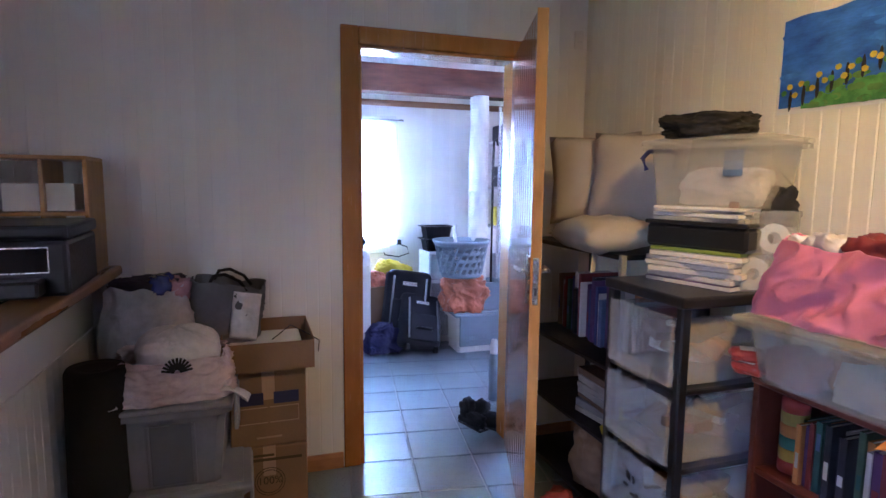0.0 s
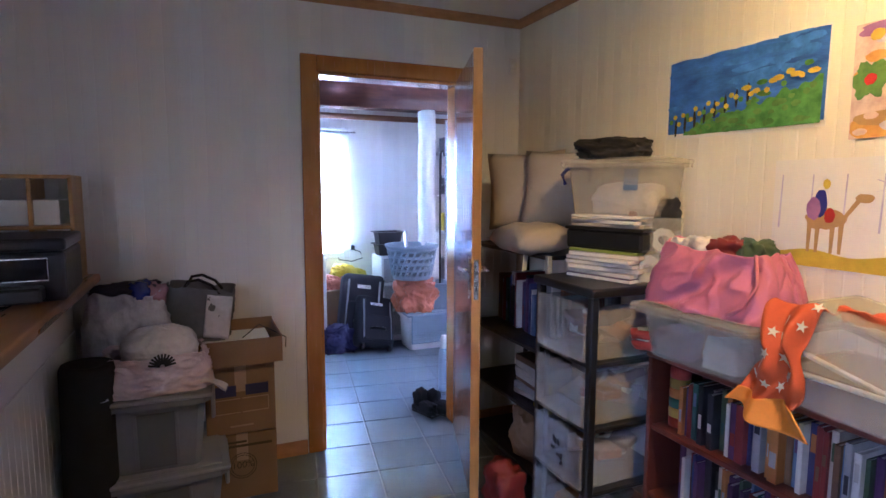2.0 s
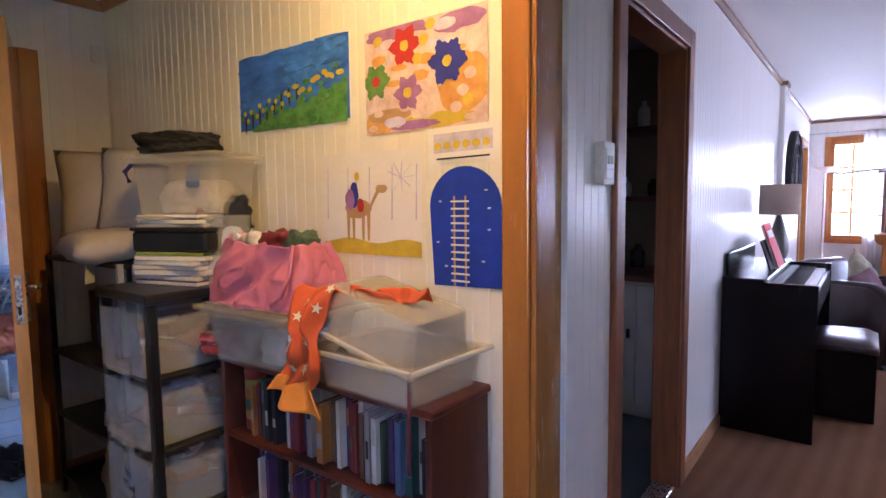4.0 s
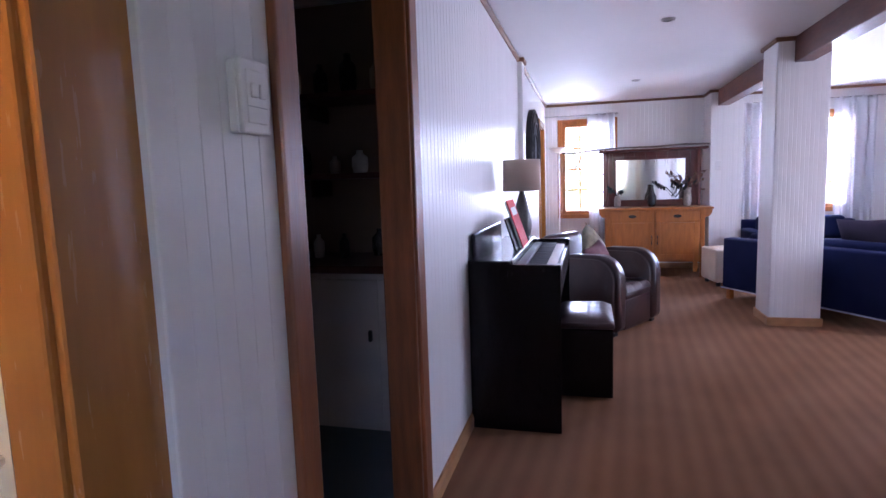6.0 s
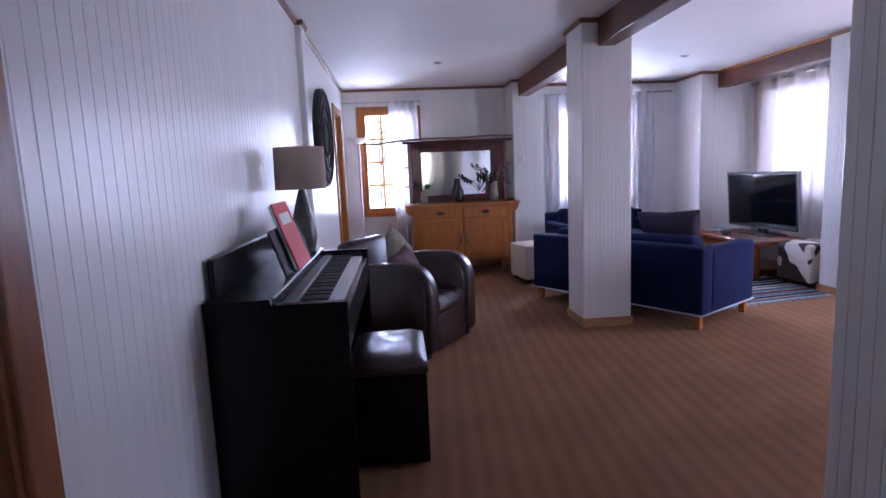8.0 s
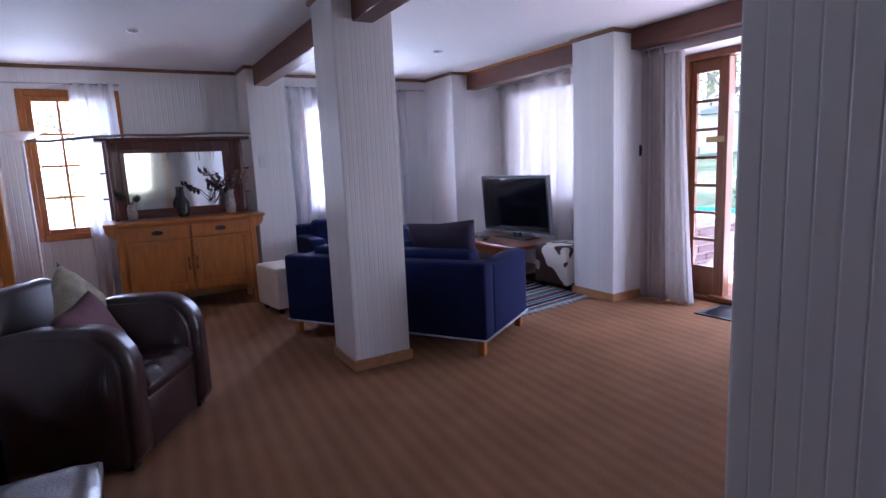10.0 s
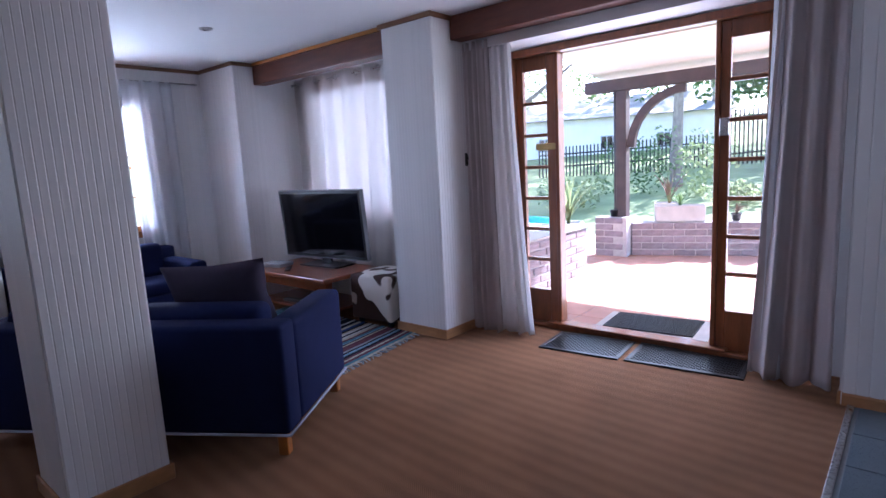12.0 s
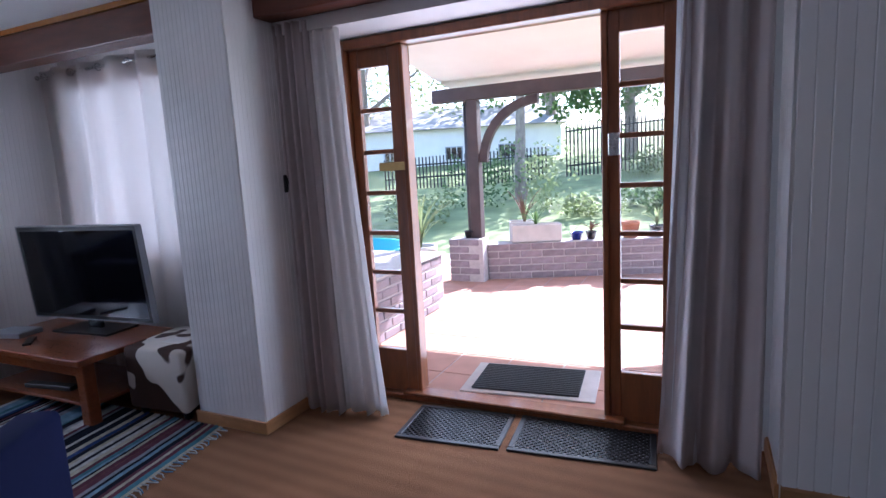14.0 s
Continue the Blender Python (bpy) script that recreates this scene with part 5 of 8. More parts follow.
random.seed(21)
brick_wall("wall_patio_low", (8.60, -7.735), (5.4, -8.90), 0.30, TZ, 5, "low painted brick patio wall", bl=0.27, bh=0.078)
brick_wall("wall_patio_pier", (9.06, -7.58), (8.60, -7.58), 0.24, TZ, 6, "brick pier beside the patio post", bl=0.27, bh=0.078)
brick_wall("wall_patio_side", (8.62, -4.40), (8.62, -6.45), 0.9, TZ, 6, "low brick side wall with a flat pale top", bl=0.27, bh=0.078)
plain("wall_coping", (8.60, -6.47, 0.498, 9.54, -4.38, 0.52), "concrete", "pale flat coping of the side wall", "coping", bevel=0.006)
# invented overhang, sized to keep direct sun off the television curtains
SUN_BLOCK = plain("sun_block_eave", (9.2, -5.9, 2.46, 11.9, -4.29, 2.52), "plaster", "added eave slab that keeps the sun off the television window", "eave")


def trough(name, m, w, d, h, material, label):
    root = thing(name, label, "planter", m)
    bm = bmesh.new()
    bm_box(bm, -w / 2, -d / 2, 0, w / 2, d / 2, h, 0.01)
    top = max(bm.faces, key=lambda f: f.calc_center_median().z)
    got = bmesh.ops.inset_region(bm, faces=[top], thickness=0.025)
    bmesh.ops.translate(bm, verts=top.verts, vec=(0, 0, -0.03))
    part("box", bm, material, root)
    box("soil", (-w / 2 + 0.03, -d / 2 + 0.03, h - 0.06, w / 2 - 0.03, d / 2 - 0.03, h - 0.015), "soil", root)
    return root


def pot(m, r, h, material, label):
    root = thing("flower_pot", label, "flower pot", m)
    bm = bmesh.new()
    bm_lathe(bm, [(r * 0.7, 0), (r * 0.95, h * 0.8), (r, h * 0.8), (r, h), (r * 0.88, h), (r * 0.82, h * 0.85)], 20)
    part("body", bm, material, root, smooth=True)
    bm = bmesh.new()
    bm_lathe(bm, [(0.0, h * 0.86), (r * 0.82, h * 0.86)], 16)
    part("soil", bm, "soil", root)
    return root


def blades(m, n, h, spread, w, material, label, seed, name="spiky_plant"):
    """A clump of long arching leaves."""
    root = thing(name, label, "plant", m)
    rnd = random.Random(seed)
    for i in range(n):
        a, lean, hh = rnd.uniform(0, 6.28), rnd.uniform(0.15, 1.0) * spread, h * rnd.uniform(0.6, 1.1)
        bm = bmesh.new()
        def fn(u, v):
            r = lean * v ** 1.7
            wd = w * (1 - v ** 2) * (u - 0.5)
            return (math.cos(a) * r - math.sin(a) * wd, math.sin(a) * r + math.cos(a) * wd, hh * v - 0.3 * lean * v ** 3 + abs(u - 0.5) * w * 0.5)
        bm_sheet(bm, fn, 2, 7)
        part("leaf_blade", bm, material, root, smooth=True)
    return root


TOPW = TZ + 5 * 0.09
def along(s, back=0.0):
    """A place s metres along the low wall from its pier end."""
    u = Vector((5.4 - 8.60, -8.90 + 7.735)).normalized()
    nrm = Vector((u.y, -u.x))
    return Vector((8.60, -7.735)) + u * s + nrm * back


WANG = math.degrees(math.atan2(-7.735 + 8.90, 8.60 - 5.4))
c = along(0.62, -0.15)
trough("planter_trough", pose(c.x, c.y, TOPW, 0, 0, WANG), 0.62, 0.2, 0.22, "concrete", "pale concrete plant trough on the brick wall")
trough("planter_trough", pose(8.32, -8.35, -0.17, 0, 0, WANG), 0.35, 0.3, 0.80, "concrete", "tall pale concrete planter behind the wall")
c = along(1.12, -0.14)
pot(pose(c.x, c.y, TOPW), 0.085, 0.10, "blue_pot", "blue glazed flower pot on the brick wall")
c = along(1.30, -0.14)
pot(pose(c.x, c.y, TOPW), 0.07, 0.10, "dark_glaze", "dark flower pot on the brick wall")
c = along(1.78, -0.14)
pot(pose(c.x, c.y, TOPW), 0.115, 0.20, "clay_pot", "terracotta flower pot on the brick wall")
c = along(2.1, -0.14)
pot(pose(c.x, c.y, TOPW), 0.09, 0.14, "dark_glaze", "dark plant pot on the brick wall")
pot(pose(8.83, -7.70, TZ + 6 * 0.09), 0.055, 0.09, "black_plastic", "small black pot on the brick pier")
pot(pose(9.45, -7.55, TZ - 0.006), 0.22, 0.46, "concrete", "large pale round planter on the patio")
blades(pose(9.45, -7.55, 0.34), 26, 0.75, 0.45, 0.05, "leaf_light", "green strappy plant in a round planter", 3)
blades(pose(8.30, -8.36, 0.55), 16, 0.55, 0.35, 0.035, "petal", "orange bromeliad-like plant in a trough", 4)
c = along(0.62, -0.15)
blades(pose(c.x, c.y, TOPW + 0.18), 22, 0.30, 0.26, 0.02, "leaf", "low succulent plants in the trough", 5)
c = along(1.30, -0.14)
blades(pose(c.x, c.y, TOPW + 0.08), 16, 0.16, 0.18, 0.03, "petal", "dusty pink succulent in a pot", 6)
c = along(2.1, -0.14)
blades(pose(c.x, c.y, TOPW + 0.11), 14, 0.3, 0.2, 0.03, "leaf_light", "green plant in a dark pot", 7)

# patio clutter
bw = thing("dog_bowl", "shiny steel pet bowl on the patio", "bowl", pose(8.26, -4.72, TZ))
bm = bmesh.new()
bm_lathe(bm, [(0.13, 0), (0.115, 0.09), (0.12, 0.095), (0.10, 0.09), (0.085, 0.02), (0.0, 0.018)], 28)
part("dish", bm, "metal", bw, smooth=True)
om = thing("outdoor_doormat", "ridged black doormat in a worn pale frame on the patio", "doormat", pose(7.19, -4.71, TZ, 0, 0, 5))
box("frame_board", (-0.43, -0.26, 0, 0.43, 0.26, 0.012), "concrete", om, bevel=0.004)
for i in range(15):
    y = -0.21 + i * 0.03
    box("ridge", (-0.33, y - 0.010, 0.012, 0.36, y + 0.010, 0.026), "black_plastic", om, bevel=0.005)
pl = thing("paddling_pool", "turquoise plastic paddling pool beside the patio", "pool", pose(10.6, -7.3, TZ - 0.006))
bm = bmesh.new()
bm_lathe(bm, [(0.85, 0.0), (0.95, 0.42), (0.98, 0.45), (0.93, 0.45), (0.82, 0.06), (0.0, 0.05)], 40)
part("shell", bm, "turquoise", pl, smooth=True)


# fence, trees, shrubs and the white house
def fence(p, q, n, h, label):
    root = thing("palisade_fence", label, "fence")
    p, q = Vector(p), Vector(q)
    bm = bmesh.new()
    bm_box(bm, -0.022, -0.012, 0, 0.022, 0.012, h, 0.004)
    me = mesh("pale", bm, "black_metal")
    a, b = None, None
    for i in range(n):
        c = p + (q - p) * (i / (n - 1))
        ob = new("pale", me)
        ob.parent = root
        ob.location = (c.x, c.y, hill(c.x, c.y) - 0.05)
        b = Vector((c.x, c.y, hill(c.x, c.y)))
        a = a or b
    for z in (0.35, h - 0.3):
        bm = bmesh.new()
        bm_tube(bm, a + Vector((0, 0, z)), b + Vector((0, 0, z)), 0.025, n=6)
        part("rail", bm, "black_metal", root)
    return root


fence((15.6, -17.2), (10.6, -18.6), 46, 1.05, "black palisade fence before the white house")
fence((10.0, -18.8), (1.0, -20.5), 80, 1.7, "black palisade fence along the lawn")


def leaf_cloud(bm, centre, radii, n, size, rnd):
    for _ in range(n):
        d = Vector((rnd.gauss(0, 1), rnd.gauss(0, 1), rnd.gauss(0, 1))).normalized() * rnd.uniform(0.35, 1.0) ** 0.5
        c = Vector(centre) + Vector((d.x * radii[0], d.y * radii[1], d.z * radii[2]))
        q = Euler((rnd.uniform(-1, 1), rnd.uniform(-1, 1), rnd.uniform(0, 6.28))).to_matrix()
        s = size * rnd.uniform(0.6, 1.3)
        vs = [bm.verts.new(c + q @ Vector(v) * s) for v in ((-0.5, 0, 0), (0, -0.28, 0.06), (0.5, 0, 0), (0, 0.28, 0.06))]
        bm.faces.new(vs)


def tree(x, y, h, r, seed, label, material="leaf", trunk_r=0.16, clumps=16, leaves=150, low=0.35):
    root = thing("tree", label, "tree", pose(x, y, hill(x, y) - 0.1))
    rnd = random.Random(seed)
    bm = bmesh.new()
    pts = [Vector((0.12 * math.sin(k * 1.3 + seed) * k / 5, 0.12 * math.cos(k * 1.7 + seed) * k / 5, h * 0.78 * k / 6)) for k in range(7)]
    for k in range(6):
        bm_tube(bm, pts[k], pts[k + 1], trunk_r * (1 - k * 0.13), trunk_r * (1 - (k + 1) * 0.13), 9, cap=False)
    ends = []
    for k in range(7):
        s = pts[(2 if low < 0.5 else 4) + k % (4 if low < 0.5 else 3)]
        a = rnd.uniform(0, 6.28)
        e = s + Vector((math.cos(a) * r * 0.75, math.sin(a) * r * 0.75, h * rnd.uniform(0.12, 0.3)))
        bm_tube(bm, s, e, trunk_r * 0.4, trunk_r * 0.12, 6, cap=False)
        ends.append(e)
    part("trunk", bm, "bark", root, smooth=True)
    bm = bmesh.new()
    for k in range(clumps):
        if k < len(ends):
            c = ends[k]
        else:
            a, rr = rnd.uniform(0, 6.28), r * rnd.uniform(0.1, 0.95) ** 0.6
            c = Vector((math.cos(a) * rr, math.sin(a) * rr, h * rnd.uniform(low, 1.0)))
        s = r * rnd.uniform(0.28, 0.5)
        leaf_cloud(bm, c, (s, s, s * 0.75), leaves, 0.16 + 0.012 * h, rnd)
    part("crown", bm, material, root)
    return root


tree(10.4, -15.2, 7.0, 1.9, 1, "slim pale-trunked garden tree with green leaves", "leaf_light", 0.17, 16, 130, 0.62)
tree(8.6, -23.5, 8.5, 3.4, 12, "dark leafy tree behind the palisade fence", "leaf", 0.26, 26, 200, 0.25)
tree(12.5, -27, 10.0, 4.6, 2, "tall leafy tree behind the fence", "leaf", 0.3, 24, 170, 0.15)
tree(6.0, -28, 11.0, 5.2, 3, "broad leafy tree behind the lawn", "leaf", 0.3, 26, 170, 0.12)
tree(-1.0, -27, 10.0, 5.0, 4, "broad dark tree beyond the fence", "leaf", 0.3, 24, 170, 0.12)
tree(20.5, -24, 10.0, 4.5, 5, "tall tree beside the white house", "leaf_light", 0.3, 24, 170, 0.2)
tree(27.0, -32, 13.0, 6.0, 6, "tall tree behind the white house", "leaf", 0.35, 24, 170, 0.2)
tree(16.0, -40, 14.0, 6.5, 7, "far tall tree behind the house", "leaf", 0.35, 24, 160, 0.15)
tree(44.0, -14.0, 8.0, 4.0, 8, "leafy tree outside the lounge window", "leaf_light", 0.25, 20, 160, 0.15)
tree(40.0, 1.5, 8.0, 4.2, 9, "leafy tree outside the corner window", "leaf_light", 0.25, 20, 160, 0.15)
tree(3.0, 16.0, 7.0, 4.0, 10, "leafy tree outside the laundry window", "leaf_light", 0.25, 16, 140, 0.1)


def shrub(x, y, r, h, seed, label, material="leaf"):
    rnd = random.Random(seed)
    bm = bmesh.new()
    for k in range(7):
        leaf_cloud(bm, (rnd.uniform(-0.5, 0.5) * r * 2, rnd.uniform(-0.3, 0.3) * r * 2, h * rnd.uniform(0.3, 0.7)), (r * 0.6, r * 0.6, h * 0.45), 90, 0.11, rnd)
    ob = part("shrub", bm, material, m=pose(x, y, hill(x, y)))
    return tagged(ob, label, "shrub")


for i, (x, y, r, h) in enumerate(((9.6, -13.8, 0.7, 1.7), (10.9, -14.0, 0.7, 1.5), (8.2, -12.6, 0.6, 0.45), (7.2, -12.9, 0.6, 0.45), (6.2, -13.2, 0.6, 0.45), (5.2, -13.6, 0.6, 0.45), (11.8, -12.0, 0.6, 0.8), (5.0, -18.2, 0.8, 1.2), (7.4, -18.0, 0.7, 0.9), (2.2, -19.0, 0.9, 1.3))):
    shrub(x, y, r, h, 40 + i, "low green garden shrub" if h < 1 else "bushy green garden shrub", "leaf" if i % 2 else "leaf_light")

hs = thing("house", "white single-storey neighbour house with small windows", "house", pose(17.6, -27.5, hill(17.6, -27.5) - 2.0, 0, 0, 20))
box("wall", (-5.0, -3.0, 0, 5.0, 3.0, 3.3), "plaster", hs, bevel=0.02)
bm = bmesh.new()
bm_prism(bm, [(-3.5, 0), (3.5, 0), (0, 1.2)], 10.6, Matrix(((0, 0, 1, -5.3), (1, 0, 0, 0), (0, 1, 0, 3.3), (0, 0, 0, 1))))
part("roof", bm, "roof_tile", hs)
for x in (-3.0, -0.6, 2.2):
    wd = box("window", (x, 2.98, 1.9, x + 0.8, 3.03, 2.5), "grey_plastic", hs, "small barred window")
    box("pane", (x + 0.05, 3.031, 1.95, x + 0.75, 3.036, 2.45), "screen", wd)
    for k in (0.27, 0.53):
        box("bar", (x + k - 0.015, 3.037, 1.9, x + k + 0.015, 3.045, 2.5), "white_plastic", wd)



# ---- study: west side ----
def lump(name, dims, material, m, parent=None, seed=1, rough=0.18, soft=0.62, label="", creases=1.0):
    """A soft filled bag: a rounded body of dims with folds and creases, its base at z 0."""
    bm = bmesh.new()
    bmesh.ops.create_cube(bm, size=2.0)
    big = max(dims) > 0.2
    bmesh.ops.subdivide_edges(bm, edges=bm.edges[:], cuts=25 if big else 9, use_grid_fill=True)
    for v in bm.verts:
        c = v.co.copy()
        s = c.normalized() * (0.72 + 0.28 * max(abs(c.x), abs(c.y), abs(c.z)))
        k = c.lerp(s, soft)
        nz = noise.noise(k * 1.6 + Vector((seed, 0, 0))) * rough
        w = k + 0.35 * noise.noise_vector(k * 2 + Vector((0, 0, seed)))
        ridge = 1 - abs(noise.noise(w * 2.6 + Vector((0, seed, 0)))) * 2.2
        ridge2 = 1 - abs(noise.noise(w * 5.5 + Vector((seed, seed, 0)))) * 2.2
        nz += creases * rough * (0.42 * max(0, ridge) ** 2 + 0.2 * max(0, ridge2) ** 2 - 0.22)
        k = k * (1 + nz)
        if k.z < -0.75:
            k.z = -0.75
        v.co = Vector((k.x * dims[0] / 2, k.y * dims[1] / 2, (k.z + 0.75) / 1.75 * dims[2]))
    return part(name, bm, material, parent, label, smooth=True, m=m)


def tub(root, w, d, h, material, taper=0.9, wall_t=0.004, rim=0.02, name="body", label=""):
    """An open tapered plastic box standing on z 0, centred."""
    bm = bmesh.new()
    rings = []
    for s, z, o in ((taper, 0, 0), (taper + (1 - taper) * 0.9, h * 0.93, 0), (1.0, h * 0.93, rim), (1.0, h, rim), (1.0, h, -wall_t), (taper, wall_t, -wall_t)):
        x, y = w / 2 * s + o, d / 2 * s + o
        c = min(x, y) * 0.14
        rings.append([bm.verts.new(p) for p in ((-x + c, -y, z), (x - c, -y, z), (x, -y + c, z), (x, y - c, z), (x - c, y, z), (-x + c, y, z), (-x, y - c, z), (-x, -y + c, z))])
    for p, q in zip(rings, rings[1:]):
        for i in range(8):
            bm.faces.new((p[i], p[(i + 1) % 8], q[(i + 1) % 8], q[i]))
    bm.faces.new(rings[0][::-1]), bm.faces.new(rings[-1])
    return part(name, bm, material, root, label)


def lid(root, w, d, z, material, t=0.018, label=""):
    bm = bmesh.new()
    bm_box(bm, -w / 2, -d / 2, z, w / 2, d / 2, z + t, 0.007, seg=2)
    bm_box(bm, -w / 2 + 0.03, -d / 2 + 0.03, z + t, w / 2 - 0.03, d / 2 - 0.03, z + t + 0.006, 0.004)
    return part("lid", bm, material, root, label)


M["bin_panel"] = mat("dark_grey_plastic_panel", (0.13, 0.14, 0.165), 0.35, vary=0.12, scale=5, bump=0.03)
M["bin_grey"] = mat("frosted_grey_plastic", (0.21, 0.22, 0.25), 0.4, vary=0.15, scale=5, bump=0.05)
M["bin_lid"] = mat("pale_grey_plastic", (0.29, 0.30, 0.34), 0.4, vary=0.1)
M["cardboard"] = mat("brown_cardboard", (0.27, 0.165, 0.085), 0.85, vary=0.15, scale=5, grain=90, bump=0.15)
M["print_blue"] = mat("blue_print", (0.03, 0.03, 0.10), 0.7, vary=0.15)
M["print_pale"] = mat("pale_print", (0.45, 0.30, 0.18), 0.8, vary=0.1)
M["print_brown"] = mat("brown_print", (0.09, 0.06, 0.03), 0.8, vary=0.2)
M["bag_white"] = mat("thin_white_plastic_bag", (0.68, 0.65, 0.66), 0.35, vary=0.22, scale=5, grain=40, bump=0.5, dist=0.01)
M["bag_blue"] = mat("thin_bluish_plastic_bag", (0.50, 0.50, 0.58), 0.35, vary=0.35, scale=4, grain=40, bump=0.5, dist=0.01)
M["bag_grey"] = mat("grey_paper_bag", (0.15, 0.145, 0.145), 0.6, vary=0.25, scale=4, grain=50, bump=0.3)
M["foam"] = mat("black_foam_roll", (0.014, 0.014, 0.016), 0.85, vary=0.3, grain=120, bump=0.3)

hw = tagged(box("half_wall", (1.0, 1.5, 0, 1.10, 3.70, 1.005), "wall_core", bevel=0), "white boarded half wall under the study counter", "half wall", kind="structure")
PENDING.append((hw, (1.10, 1.5), (1.10, 3.70), 0.0, 0.80, "wall", []))
ct = tagged(box("counter", (0.12, 1.5, 1.005, 1.21, 3.735, 1.045), "counter_wood", bevel=0.012, seg=3), "honey wood counter top with a rounded edge", "counter")
pr = thing("printer", "black inkjet printer on the wooden counter", "printer", pose(0.985, 3.235, 1.046, 0, 0, 3))
bm = bmesh.new()
bm_box(bm, -0.22, -0.19, 0.0, 0.22, 0.19, 0.17, 0.014, seg=2)
part("body", bm, "black_plastic", pr)
box("scanner_lid", (-0.225, -0.195, 0.172, 0.225, 0.195, 0.215), "black_plastic", pr, bevel=0.012, seg=2)
box("front_panel", (-0.17, -0.196, 0.075, 0.17, -0.189, 0.15), "screen", pr, "glossy control panel", bevel=0.003)
for d in ((-0.172, -0.1975, 0.148, 0.172, -0.196, 0.151), (-0.172, -0.1975, 0.074, 0.172, -0.196, 0.077), (0.169, -0.1975, 0.077, 0.172, -0.196, 0.148)):
    box("panel_trim", d, "metal", pr, bevel=0)
box("paper_tray", (-0.16, -0.27, 0.01, 0.16, -0.189, 0.06), "black_plastic", pr, bevel=0.008)
tr = thing("letter_rack", "pine letter rack with paper trays on the counter", "rack", pose(0.87, 3.57, 1.046, 0, 0, 2))
for z in (0.0, 0.22, 0.42):
    box("shelf", (-0.30, -0.13, z, 0.30, 0.13, z + 0.014), "pine_yellow", tr, bevel=0.003)
for x in (-0.30, 0.15, 0.286):
    box("upright", (x, -0.128, 0.014, x + 0.014, 0.128, 0.42), "pine_yellow", tr, bevel=0.003)
for x, z, w, h in ((-0.27, 0.236, 0.24, 0.12), (0.03, 0.236, 0.22, 0.10), (-0.27, 0.015, 0.25, 0.1), (0.03, 0.015, 0.22, 0.13)):
    box("paper_block", (x, -0.10, z, x + w, 0.11, z + h), "paper", tr, bevel=0.003)
bfr = thing("wall_frame", "dark wooden picture frame on the study wall", "picture", pose(0.485, DY - 0.008, 1.915))
box("frame", (-0.28, -0.022, -0.36, 0.275, 0.0, 0.36), "mahogany", bfr, bevel=0.008)
box("picture", (-0.22, -0.025, -0.30, 0.215, -0.022, 0.30), "screen", bfr, bevel=0)

bm = bmesh.new()
bm_lathe(bm, [(0.0, 0.002), (0.085, 0.0), (0.09, 0.01), (0.092, 0.77), (0.085, 0.785), (0.05, 0.78), (0.02, 0.77), (0.0, 0.775)], 24)
tagged(part("foam_roll", bm, "foam", smooth=True, m=pose(1.215, 3.18, 0, 0, 1.5, 0)), "black rolled foam mat standing beside the half wall", "foam mat")


def storage_bin(m, w, d, h, label):
    root = thing("storage_bin", label, "storage bin", m, group="grey storage bins")
    tub(root, w, d, h, "bin_grey", 0.84)
    lid(root, w + 0.05, d + 0.05, h + 0.001, "bin_lid", label="pale grey lid")
    bm = bmesh.new()
    bm_box(bm, -w * 0.19, -0.006, 0.012, w * 0.19, 0.006, h * 0.84, 0.004)
    part("front_panel", bm, "bin_panel", root, "darker moulded front panel", m=pose(0, -d / 2 * 0.845, 0.0, 5.6))
    for x in (-w * 0.2, w * 0.2):
        bm = bmesh.new()
        bm_box(bm, x - 0.006, -0.009, 0.012, x + 0.006, 0.006, h * 0.84, 0.003)
        part("rib", bm, "bin_grey", root, m=pose(0, -d / 2 * 0.845, 0.0, 5.6))
    for s in (-1, 1):
        box("latch", (s * (w / 2 + 0.022) - 0.008, -0.05, h * 0.45, s * (w / 2 + 0.022) + 0.008, 0.05, h + 0.008), "bin_lid", root, bevel=0.004)
    return root


storage_bin(pose(1.47, 3.38, 0, 0, 0, 2), 0.42, 0.46, 0.30, "frosted grey storage bin with a pale lid")
storage_bin(pose(1.455, 3.36, 0.3255, 0, 0, -1), 0.36, 0.42, 0.29, "frosted grey storage bin stacked on another bin")


